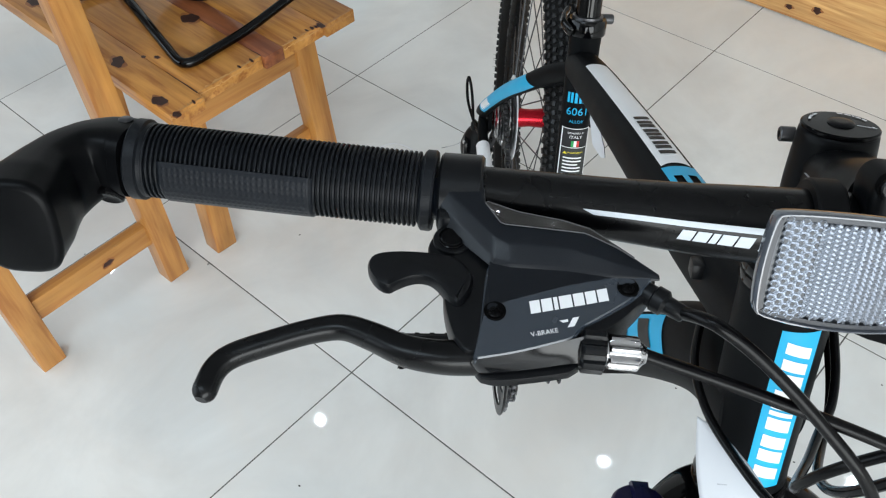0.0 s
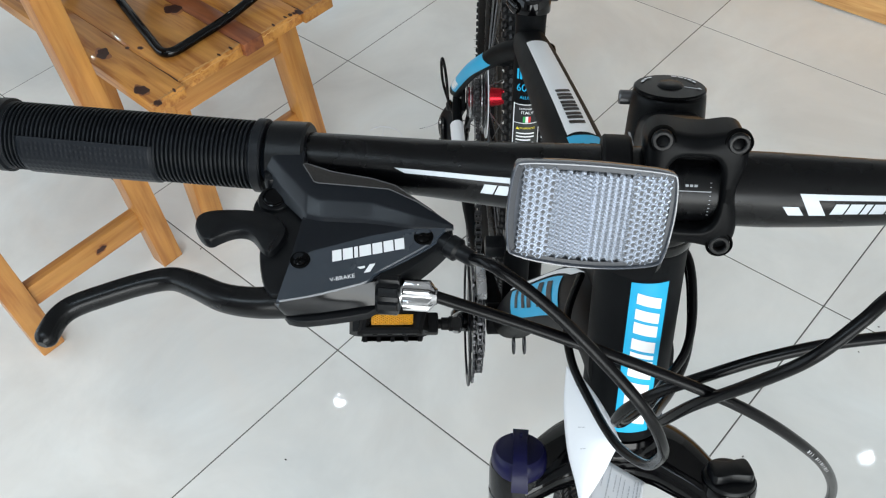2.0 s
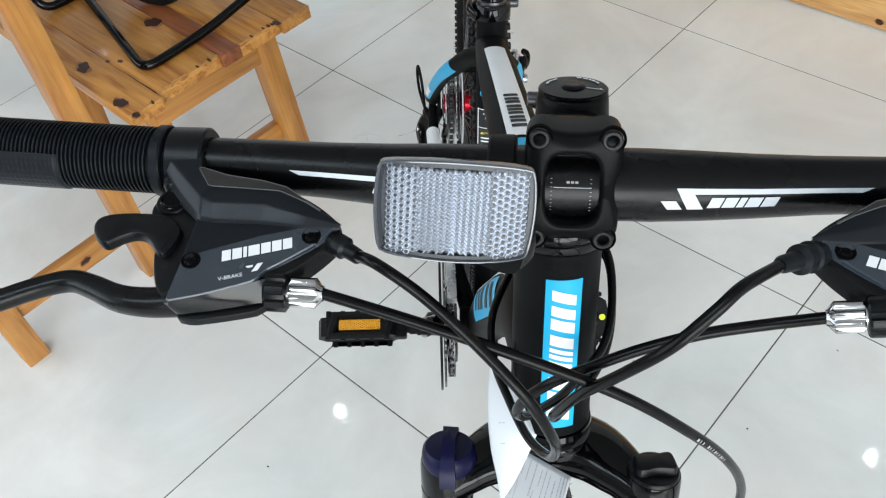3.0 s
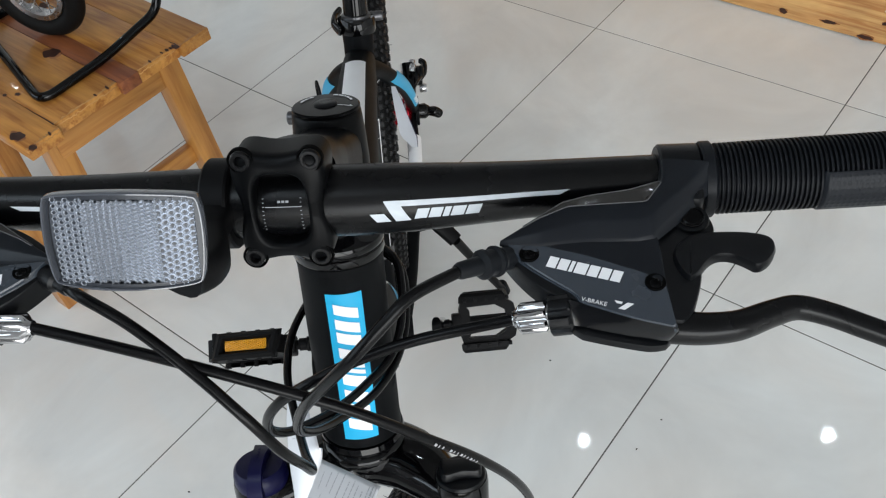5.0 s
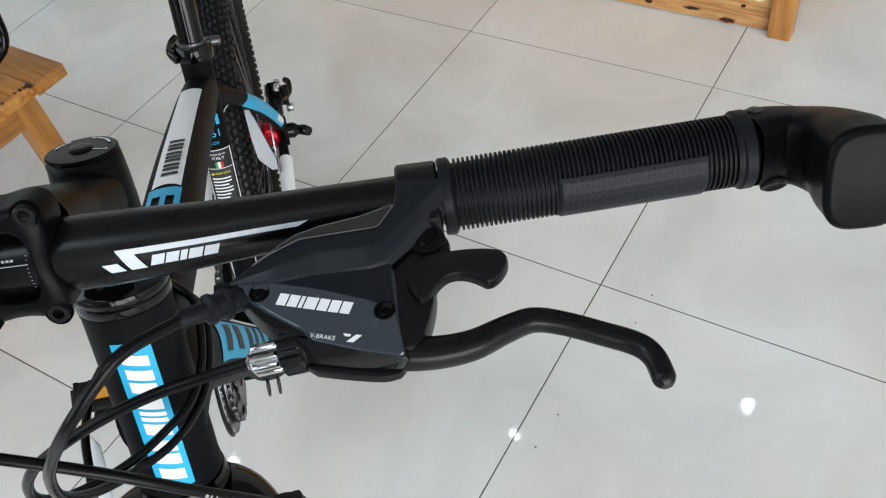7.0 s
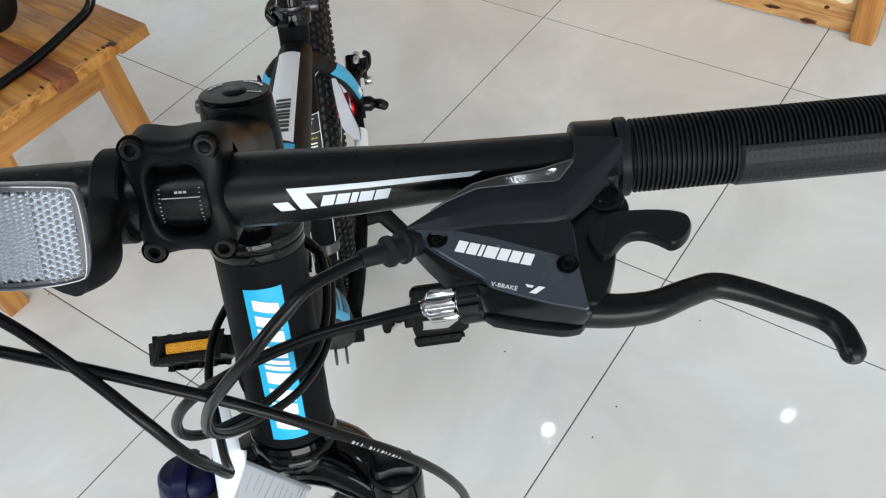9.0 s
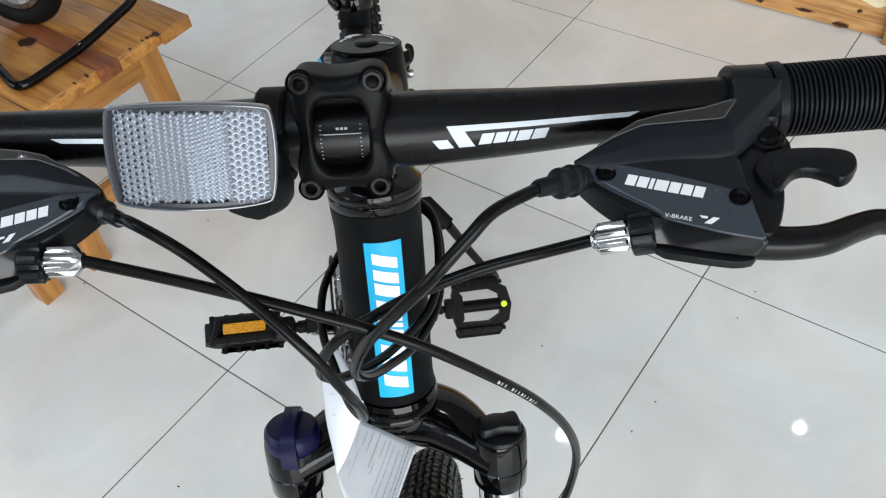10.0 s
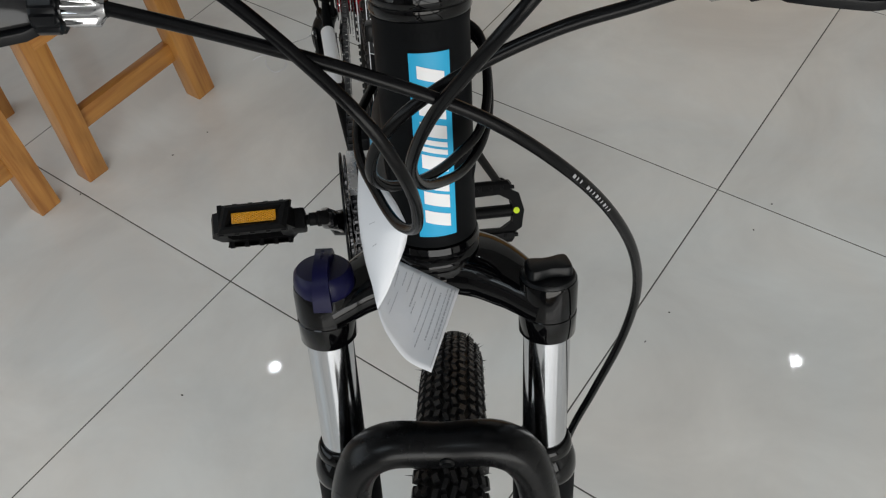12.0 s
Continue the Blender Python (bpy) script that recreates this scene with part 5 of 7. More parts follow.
# ---- wheels ----
def wheel(m, R, name, label, hw):
    """A wheel about its own x axis."""
    w = part(name, bmesh.new(), M_TYRE, bike, label, m)
    r0 = R - 0.026
    sec = [(-0.0125, R - 0.0535), (-0.0165, R - 0.048), (-hw * 0.96, R - 0.036), (-hw, R - 0.026), (-hw * 0.92, R - 0.014), (-hw * 0.66, R - 0.0055), (-hw * 0.33, R - 0.0022), (0, R - 0.0014), (hw * 0.33, R - 0.0022), (hw * 0.66, R - 0.0055), (hw * 0.92, R - 0.014), (hw, R - 0.026), (hw * 0.96, R - 0.036), (0.0165, R - 0.048), (0.0125, R - 0.0535)]
    n = 96
    rings = [[Vector((x, r * math.cos(2 * math.pi * k / n), r * math.sin(2 * math.pi * k / n))) for x, r in sec] for k in range(n)]
    part("tyre", ring_skin(bmesh.new(), rings, closed=True), M_TYRE, w, "black rubber tyre")
    bm = bmesh.new()
    rng = random.Random(5)
    rows = [(-1.34, 0.0066, 0.0092, 150, 0.0), (-1.00, 0.0058, 0.0070, 185, 0.5), (-0.68, 0.0054, 0.0066, 185, 0.0), (-0.36, 0.0050, 0.0078, 185, 0.5), (-0.10, 0.0036, 0.0100, 185, 0.0), (0.12, 0.0036, 0.0100, 185, 0.5), (0.36, 0.0050, 0.0078, 185, 0.0), (0.68, 0.0054, 0.0066, 185, 0.5), (1.00, 0.0058, 0.0070, 185, 0.0), (1.34, 0.0066, 0.0092, 150, 0.5)]
    for lat, wx, ly, cnt, off in rows:
        for k in range(cnt):
            th = 2 * math.pi * (k + off) / cnt
            cx, cr = hw * 0.99 * math.sin(lat), (R - 0.026) + 0.0240 * math.cos(lat)
            rad = Vector((0, math.cos(th), math.sin(th)))
            tan = Vector((0, -math.sin(th), math.cos(th)))
            out = (Vector((1, 0, 0)) * math.sin(lat) + rad * math.cos(lat)).normalized()
            side = tan.cross(out)
            c = Vector((cx, 0, 0)) + rad * cr
            tw = 0.25 * (1 if k % 2 else -1)
            t2, s2 = tan * math.cos(tw) + side * math.sin(tw), side * math.cos(tw) - tan * math.sin(tw)
            vs = []
            for h, q in ((-0.0015, 1.0), (0.0040, 0.80)):
                for a, b in ((-1, -1), (1, -1), (1, 1), (-1, 1)):
                    vs.append(bm.verts.new(c + s2 * (a * wx / 2 * q) + t2 * (b * ly / 2 * q) + out * h))
            for i in range(4):
                j = (i + 1) % 4
                bm.faces.new((vs[i], vs[j], vs[4 + j], vs[4 + i]))
            bm.faces.new(vs[4:])
    # moulding hairs
    for k in range(420):
        th, lat = rng.uniform(0, 6.283), rng.choice((-1.45, -1.0, -0.6, 0.6, 1.0, 1.45)) + rng.uniform(-0.1, 0.1)
        rad = Vector((0, math.cos(th), math.sin(th)))
        out = (Vector((1, 0, 0)) * math.sin(lat) + rad * math.cos(lat)).normalized()
        c = Vector((hw * math.sin(lat), 0, 0)) + rad * (R - 0.026 + 0.0245 * math.cos(lat))
        sd = out.orthogonal().normalized() * 0.0006
        a, b, d = bm.verts.new(c + sd), bm.verts.new(c - sd), bm.verts.new(c + out * rng.uniform(0.0055, 0.0095))
        bm.faces.new((a, b, d))
    tagged(part("tread", bm, M_TREAD_LIT, w, "rows of rubber tread blocks", sharp=20), kind="stuff")
    rim = [(-0.0125, R - 0.052), (-0.0135, R - 0.055), (-0.0125, R - 0.066), (-0.006, R - 0.073), (0.006, R - 0.073), (0.0125, R - 0.066), (0.0135, R - 0.055), (0.0125, R - 0.052), (0, R - 0.056)]
    rings = [[Vector((x, r * math.cos(2 * math.pi * k / n), r * math.sin(2 * math.pi * k / n))) for x, r in rim] for k in range(n)]
    part("rim", ring_skin(bmesh.new(), rings, closed=True), M_BARBLACK, w, "black metal rim")
    hub = part("hub", lathe([(0.008, -0.060), (0.016, -0.058), (0.016, -0.050), (0.0150, -0.046), (0.0180, -0.030), (0.0245, -0.029), (0.0245, -0.025), (0.0160, -0.022), (0.0140, 0.0), (0.0160, 0.022), (0.0245, 0.025), (0.0245, 0.029), (0.0190, 0.030), (0.0220, 0.040), (0.0220, 0.050), (0.008, 0.056)], 40, Y90), M_RED, w, "red anodised hub")
    sp = sweep([(0.0, 0, 0), (0.0, 0, 1)], 0.001, 6)
    me = bpy.data.meshes.new("spoke")
    sp.to_mesh(me)
    sp.free()
    me.materials.append(M_DARKSTEEL)
    for k in range(32):
        sd = 1 if k % 2 else -1
        a0 = 2 * math.pi * k / 32
        a1 = a0 + (0.55 if (k // 2) % 2 else -0.55)
        p = Vector((sd * 0.027, 0.026 * math.cos(a1), 0.026 * math.sin(a1)))
        q = Vector((sd * 0.002, (R - 0.072) * math.cos(a0), (R - 0.072) * math.sin(a0)))
        ob = new("spoke", me)
        ob.parent = w
        d = q - p
        ob.matrix_basis = Matrix.Translation(p) @ d.to_track_quat("Z", "Y").to_matrix().to_4x4() @ Matrix.Diagonal((1, 1, d.length, 1))
    return w


rear = wheel(Matrix.Translation(AXLE), 0.335, "rear_wheel", "rear wheel with knobbly black tyre and red hub", 0.0245)
fz = -0.35
for _ in range(30):
    cpt = FM @ Vector((0, -0.025, fz))
    fz -= (cpt.z - 0.335)
front = wheel(FM @ Matrix.Translation((-0.001, -0.019, fz)), 0.335, "front_wheel", "front wheel with knobbly black tyre", 0.0208)

# ---- fork ----
# fork parts sit this much higher on the steerer
LIFT = 0.0065
LM = FM @ Matrix.Translation((0, 0, LIFT))
fork = part("fork_crown", sweep(spline([(-0.0640, -0.030, -0.228), (-0.048, -0.022, -0.224), (-0.026, -0.006, -0.221), (-0.002, 0.002, -0.221), (0.022, -0.006, -0.221), (0.042, -0.022, -0.224), (0.0570, -0.030, -0.228)], 5), [(0.017, 0.011), (0.016, 0.012), (0.022, 0.014), (0.026, 0.014), (0.022, 0.014), (0.016, 0.012), (0.017, 0.011)], 24, up=(0, 0, 1), power=2.5), M_GLOSS, bike, "gloss black suspension fork crown", LM)
part("crown_race", lathe([(0.024, -0.218), (0.0250, -0.214), (0.0240, -0.209), (0.018, -0.208)], 36), M_GLOSS, fork)
for s in (-1, 1):
    T = Matrix.Translation((s * 0.0605 - 0.0035, -0.030, 0))
    leg = part("fork_leg", lathe([(0.0130, -0.212), (0.0154, -0.213), (0.0160, -0.216), (0.0160, -0.231), (0.0155, -0.2315), (0.0155, -0.2335), (0.0160, -0.234), (0.0157, -0.247), (0.0150, -0.2480), (0.0131, -0.2485)], 40, T), M_GLOSS, bike, "fork leg with a chrome stanchion", LM)
    part("stanchion", lathe([(0.0131, -0.240), (0.0131, -0.375)], 44, T), M_CHROME, leg, "polished chrome stanchion")
    part("dust_seal", lathe([(0.0136, -0.3270), (0.0150, -0.3280), (0.0163, -0.3310), (0.0166, -0.3345), (0.0161, -0.3360), (0.0176, -0.3385), (0.0192, -0.3440), (0.0197, -0.3500), (0.0194, -0.3530), (0.0182, -0.3545)], 40, T), M_GLOSS, leg, "black rubber dust seal")
    part("lower_leg", lathe([(0.0178, -0.351), (0.0190, -0.358), (0.0190, -0.42), (0.0185, fz + 0.03), (0.0150, fz - 0.02)], 36, T), M_MATTE, leg, "matte black lower leg")
ARCH_DROP = 0.010 + LIFT
arch = [(-0.0625, -0.044, -0.400), (-0.0615, -0.056, -0.352), (-0.053, -0.061, -0.305), (-0.035, -0.063, -0.2855), (-0.0035, -0.062, -0.2865), (0.028, -0.063, -0.2855), (0.046, -0.061, -0.305), (0.0545, -0.056, -0.352), (0.0555, -0.044, -0.400)]
part("fork_arch", sweep(spline([(x, y, z - ARCH_DROP) for x, y, z in arch], 6), [(0.013, 0.014), (0.012, 0.014), (0.0115, 0.014), (0.011, 0.0135), (0.0115, 0.0125), (0.011, 0.0135), (0.0115, 0.014), (0.012, 0.014), (0.013, 0.014)], 24, up=(0, 1, 0.2), power=2.3), M_BARBLACK, fork, "satin black brace bowed over the tyre")
part("brace_boss", lathe([(0.0050, -0.004), (0.0044, 0.0000), (0.0030, 0.0010), (0.0016, 0.0006), (0, 0.0004)], 20, Matrix.Translation((-0.0005, -0.0745, -0.2985 - LIFT)) @ pose(0, 0, 0, 105, 0, 0), cap=False), M_CAST, fork)
# adjuster caps: navy lock-out dial and black preload knob
T = Matrix.Translation((-0.0628, -0.030, -0.0105))
dial = part("lockout_dial", lathe([(0.0140, -0.2065), (0.0155, -0.2055), (0.0162, -0.2035), (0.0162, -0.1985), (0.0155, -0.1945), (0.0138, -0.1926), (0.0, -0.1915)], 44, T, cap=False), M_NAVY, bike, "navy plastic lock-out dial", LM)
tongue = [((-0.0628, -0.0155, -0.2060), 0.0046, 0.0030), ((-0.0627, -0.0200, -0.2012), 0.0046, 0.0040), ((-0.0625, -0.0300, -0.1996), 0.0038, 0.0040), ((-0.0622, -0.0395, -0.2010), 0.0039, 0.0040), ((-0.0619, -0.0452, -0.2060), 0.0043, 0.0036), ((-0.0616, -0.0480, -0.2120), 0.0047, 0.0030), ((-0.0615, -0.0488, -0.2180), 0.0048, 0.0026)]
rings = []
for k, (p, a, b) in enumerate(tongue):
    q0, q1 = Vector(tongue[max(k - 1, 0)][0]), Vector(tongue[min(k + 1, 6)][0])
    d = (q1 - q0).normalized()
    n = Vector((1, 0, 0)).cross(d).normalized()
    rings.append([Vector(p) + Vector((a * sx, 0, 0)) + n * (b * sz) for sx, sz in ((-1, -0.8), (1, -0.8), (1, 0.7), (0.86, 1), (0.3, 0.86), (-0.3, 0.86), (-0.86, 1), (-1, 0.7))])
part("dial_lever", ring_skin(bmesh.new(), rings), M_NAVY, dial, "raised navy finger lever with a dished top", sharp=50)
bm = bmesh.new()
for k in range(4):
    box(0.0016, 0.0012, 0.0002, 0, Matrix.Translation((-0.0624, -0.0250 - 0.0021 * k, -0.19595 - 0.0001 * k)), bm)
part("dial_code", bm, M_NAVY, dial, "small stamped bars")
T = Matrix.Translation((0.0570, -0.030, -0.0095))
bm, rings = bmesh.new(), []
for z, r, k in ((-0.207, 0.0146, 0), (-0.2050, 0.0151, 0), (-0.2025, 0.0149, 0), (-0.2012, 0.0142, 0), (-0.2006, 0.0122, 0.2)):
    rings.append([T @ Vector(((r + k * 0.0011 * math.cos(7 * 2 * math.pi * i / 84)) * math.cos(2 * math.pi * i / 84), (r + k * 0.0011 * math.cos(7 * 2 * math.pi * i / 84)) * math.sin(2 * math.pi * i / 84), z)) for i in range(84)])
knob = part("preload_knob", ring_skin(bm, rings), M_PLASTIC, bike, "black waisted preload knob", LM)
paddle = [(-0.0118, -0.0064), (-0.0085, -0.0078), (0.0, -0.0056), (0.0085, -0.0078), (0.0118, -0.0064), (0.0122, 0.0), (0.0118, 0.0064), (0.0085, 0.0078), (0.0, 0.0056), (-0.0085, 0.0078), (-0.0118, 0.0064), (-0.0122, 0.0)]
part("knob_grip", prism(paddle, -0.2010, -0.1948, 0.0018, lambda x, y, z: T @ Vector((x * 0.98 - y * 0.2, y * 0.98 + x * 0.2, z)), 2), M_PLASTIC, knob)

# ---- crank set and pedals ----
ca = math.atan2(0.128, -0.104)
crank_dir = Vector((0, math.cos(ca), math.sin(ca)))


def toothed(r, teeth, x0, thick, inner):
    bm, k = bmesh.new(), teeth * 4
    rr = [r + (0.0032 if i % 4 in (0, 1) else -0.0012) for i in range(k)]
    rings = []
    for x, f in ((x0, 0), (x0, 1), (x0 - thick, 1), (x0 - thick, 0)):
        rings.append([Vector((x, (rr[i] if f else inner) * math.cos(2 * math.pi * i / k), (rr[i] if f else inner) * math.sin(2 * math.pi * i / k))) for i in range(k)])
    return ring_skin(bm, rings, closed=True)


cset = part("crank_set", lathe([(0.009, -0.085), (0.016, -0.080), (0.018, -0.060), (0.016, -0.040)], 24, Y90), M_GLOSS, bike, "black triple crank set", Matrix.Translation(BB))
for r, t, x in ((0.084, 42, -0.056), (0.069, 34, -0.048), (0.050, 24, -0.041)):
    part("chainring", toothed(r, t, x, 0.0025, r - 0.022), M_DARKSTEEL, cset, "dark steel toothed chainring")
for k in range(4):
    a = ca + math.pi / 4 + k * math.pi / 2
    part("spider_arm", sweep([(-0.055, 0.012 * math.cos(a), 0.012 * math.sin(a)), (-0.052, 0.066 * math.cos(a), 0.066 * math.sin(a))], [(0.009, 0.004), (0.007, 0.003)], 12, up=(1, 0, 0)), M_GLOSS, cset)
part("chain_guard", lathe([(0.078, -0.0610), (0.0905, -0.0610), (0.0915, -0.0625), (0.0905, -0.0640), (0.078, -0.0640), (0.078, -0.0610)], 64, Y90, cap=False), M_PLASTIC, cset, "black plastic chain guard ring")
for s in (-1, 1):
    d = crank_dir * (-s)
    arm = part("crank_arm", sweep([Vector((s * 0.068, 0, 0)), Vector((s * 0.074, 0, 0)) + d * 0.06, Vector((s * 0.082, 0, 0)) + d * 0.160, Vector((s * 0.083, 0, 0)) + d * 0.176], [(0.0065, 0.015), (0.0065, 0.012), (0.0065, 0.012), (0.006, 0.008)], 18, up=tuple(d.cross(Vector((1, 0, 0)))), power=3), M_GLOSS, cset, "gloss black crank arm")


def pedal(s, turn):
    e = BB + crank_dir * (-s * 0.165)
    m = Matrix.Translation(e + Vector((s * (0.083 if s > 0 else 0.090), 0, 0))) @ pose(0, 0, 0, turn, 0, 0) @ Matrix.Diagonal((s, 1, 1, 1))
    bm = lathe([(0.0090, -0.010), (0.0090, 0.001), (0.0075, 0.002), (0.0075, 0.010), (0.0058, 0.011), (0.0058, 0.018), (0.0082, 0.019), (0.0082, 0.028), (0.0095, 0.029), (0.0095, 0.100)], 20, Y90)
    p = part("pedal", bm, M_DEEPPLASTIC, bike, "black plastic platform pedal", m)
    cage = [(0.032, -0.040), (0.085, -0.042), (0.112, -0.026), (0.118, 0.0), (0.112, 0.026), (0.085, 0.042), (0.032, 0.040), (0.026, 0.020), (0.026, -0.020)]
    P = [Vector(c) for c in cage]
    rings = []
    for d, z in ((0, -0.011), (0, 0.011), (0.0165, 0.011), (0.0165, -0.011)):
        rings.append([Vector((q.x, q.y, z)) for q in inset2(P, d)])
    part("cage", ring_skin(bmesh.new(), rings, closed=True), M_DEEPPLASTIC, p, "black toothed pedal cage", sharp=30)
    for y in (-0.036, 0.036):
        for k in range(5):
            part("tooth", box(0.0055, 0.0060, 0.034, 0.001, Matrix.Translation((0.036 + k * 0.0165, y, 0))), M_DEEPPLASTIC, p)
    part("collar", box(0.016, 0.030, 0.024, 0.003, Matrix.Translation((0.022, 0, 0))), M_DEEPPLASTIC, p, "black square pedal collar")
    part("cross_bar", box(0.078, 0.017, 0.014, 0.003, Matrix.Translation((0.068, 0, 0))), M_DEEPPLASTIC, p)
    for y in (-0.0425, 0.0425):
        part("amber_reflector", box(0.047, 0.0018, 0.0118, 0.0006, Matrix.Translation((0.066, y, 0))), M_AMBER, p, "amber pedal reflector")
        cells = bmesh.new()
        for i in range(20):
            for j in range(4):
                cx, cz = 0.066 + (i - 9.5) * 0.00225, (j - 1.5 + (0.5 if i % 2 else 0.0) - 0.25) * 0.00255
                yy = y + (0.0010 if y > 0 else -0.0010)
                vb = [cells.verts.new((cx + 0.00118 * math.cos(math.pi / 3 * q), yy, cz + 0.00118 * math.sin(math.pi / 3 * q))) for q in range(6)]
                vt = cells.verts.new((cx, yy + (0.0009 if y > 0 else -0.0009), cz))
                for q in range(6):
                    cells.faces.new((vb[q], vb[(q + 1) % 6], vt))
        tagged(part("reflector_cells", cells, M_AMBER, p, "amber cells", sharp=10), kind="stuff")
        sg = 1 if y > 0 else -1
        rings = []
        for hx, hz, d in ((0.037, 0.0165, -0.010), (0.036, 0.0155, -0.001), (0.032, 0.0120, 0.0042), (0.028, 0.0092, 0.0044), (0.0245, 0.0066, 0.0004), (0.0245, 0.0066, -0.002)):
            rings.append([Vector((0.066 + hx * (a - 0.10 * b), y + sg * d, hz * b)) for a, b in ((-1, -1), (1, -1), (1, 1), (-1, 1))])
        part("reflector_frame", ring_skin(bmesh.new(), rings, cap=False), M_DEEPPLASTIC, p, "bevelled black surround", sharp=20)
    return p


pedal(-1, -60)
lp = pedal(1, 46)
part("dot_sticker", lathe([(0.0048, 0.0), (0.0048, 0.0006), (0, 0.0006)], 24, Matrix.Translation((0.106, 0.0, 0.0112)), cap=False), M_LIME, lp, "round lime sticker")
part("dot_sticker_foot", lathe([(0.0060, -0.001), (0.0060, 0.0112), (0, 0.0112)], 16, Matrix.Translation((0.106, 0.0, 0.0)), cap=False), M_DEEPPLASTIC, lp)

# chain with its links, cassette, derailleurs, rear brake
cass = part("cassette", lathe([(0.010, -0.030), (0.016, -0.030), (0.016, -0.058), (0.010, -0.058)], 24, Y90), M_DARKSTEEL, bike, "steel rear sprocket cluster", Matrix.Translation(AXLE))
for k in range(7):
    part("sprocket", toothed(0.058 - 0.0054 * k, 28 - 3 * k, -0.032 - 0.0042 * k, 0.0018, 0.014), M_STEEL if k % 2 else M_DARKSTEEL, cass, "steel sprocket")
part("spoke_guard", lathe([(0.022, -0.0285), (0.068, -0.0285), (0.068, -0.0270), (0.022, -0.0270), (0.022, -0.0285)], 48, Y90, cap=False), mat("clear_disc", (0.75, 0.76, 0.78), 0.2, spec=0.5, rvar=0.05, vscale=30), cass, "pale plastic spoke guard disc")
chain_pts = []
r1, r2 = 0.070, 0.042
cx1, cx2 = -0.049, -0.044
for k in range(15):
    a = math.pi / 2 + math.pi * k / 14
    chain_pts.append(BB + Vector((cx1, r1 * math.cos(a), r1 * math.sin(a))))
low = Vector((-0.046, 0.967, 0.185))
for t in np.linspace(0.06, 0.94, 26):
    a, b = chain_pts[14], low + Vector((0, 0.0, -0.03))
    chain_pts.append(a.lerp(b, float(t)))
for k in range(6):
    a = -math.pi / 2 + math.pi * k / 5
    chain_pts.append(low + Vector((0, 0.026 * math.cos(a), 0.026 * math.sin(a))))
chain_pts.append(Vector((-0.046, 0.954, 0.245)))
for k in range(8):
    a = -0.6 + (math.pi / 2 + 0.6) * k / 7
    chain_pts.append(AXLE + Vector((cx2, r2 * math.cos(a), r2 * math.sin(a))))
for t in np.linspace(0.05, 0.95, 26):
    chain_pts.append((AXLE + Vector((cx2, 0, r2))).lerp(BB + Vector((cx1, 0, r1)), float(t)))
# even links along that line
dist = [0.0]
loop = chain_pts + [chain_pts[0]]
for a, b in zip(loop, loop[1:]):
    dist.append(dist[-1] + (b - a).length)
chain = part("chain", bmesh.new(), M_STEEL, bike, "dark steel bicycle chain")
links = int(dist[-1] / 0.0127)
link_me = []
for wdt in (0.0042, 0.0026):
    bm = bmesh.new()
    for sx in (-1, 1):
        box(0.0009, 0.0165, 0.0078, 0.0, Matrix.Translation((sx * wdt, 0, 0)), bm)
    lathe([(0.0036, -0.0030), (0.0036, 0.0030)], 8, Matrix.Translation((0, 0.0063, 0)) @ Y90, bm)
    me = bpy.data.meshes.new("link")
    bm.to_mesh(me)
    bm.free()
    me.materials.append(M_DARKSTEEL)
    link_me.append(me)
for k in range(links):
    ends = []
    for q in (k, k + 1):
        sd = (q / links * dist[-1]) % dist[-1]
        i = max(j for j in range(len(dist) - 1) if dist[j] <= sd)
        ends.append(loop[i].lerp(loop[i + 1], (sd - dist[i]) / max(1e-9, dist[i + 1] - dist[i])))
    d = ends[1] - ends[0]
    ob = new("link", link_me[k % 2])
    ob.parent = chain
    ob.matrix_basis = Matrix.Translation((ends[0] + ends[1]) / 2) @ d.to_track_quat("Y", "Z").to_matrix().to_4x4()

rd = part("rear_derailleur", sweep(spline([AXLE + Vector((-0.066, 0.004, -0.018)), (-0.071, 0.944, 0.286), (-0.077, 0.948, 0.256), (-0.075, 0.952, 0.226), (-0.063, 0.956, 0.206)], 5), [(0.008, 0.010), (0.012, 0.017), (0.013, 0.021), (0.012, 0.019), (0.009, 0.011)], 18, power=2.8), M_PLASTIC, bike, "black rear derailleur")
part("outer_plate", prism([(-0.016, 0.030), (0.010, 0.034), (0.016, 0.006), (0.010, -0.030), (-0.008, -0.032), (-0.014, -0.004)], 0, 0.005, 0.0014, lambda x, y, z: Vector((-0.0865 - z, 0.946 + x, 0.246 + y)), 2), M_GLOSS, rd, "gloss black outer plate")
for yy, zz in ((0.940, 0.272), (0.950, 0.222)):
    part("link_pin", lathe([(0.0042, 0), (0.0042, 0.0022), (0.0032, 0.0030), (0, 0.0030)], 16, Matrix.Translation((-0.0910, yy, zz)) @ pose(0, 0, 0, 0, -90, 0), cap=False), M_STEEL, rd, "steel link pin")
part("cable_stop", lathe([(0.0050, 0), (0.0058, 0.002), (0.0058, 0.012), (0.0045, 0.015), (0.0030, 0.018)], 18, Matrix.Translation((-0.077, 0.940, 0.299))), M_PLASTIC, rd, "black cable stop")
part("derailleur_cage", prism([(-0.010, 0.055), (0.012, 0.055), (0.014, -0.030), (0.004, -0.045), (-0.012, -0.036)], 0, 0.003, 0.0006, lambda x, y, z: Vector((-0.054 - z, 0.967 + x, 0.190 + y)), 2), M_DARKSTEEL, rd)
for yy, zz in ((0.967, 0.228), (0.967, 0.172)):
    part("jockey_wheel", toothed(0.0170, 11, -0.044, 0.004, 0.004), M_PLASTIC, rd, "", Matrix.Translation((0, yy, zz)))
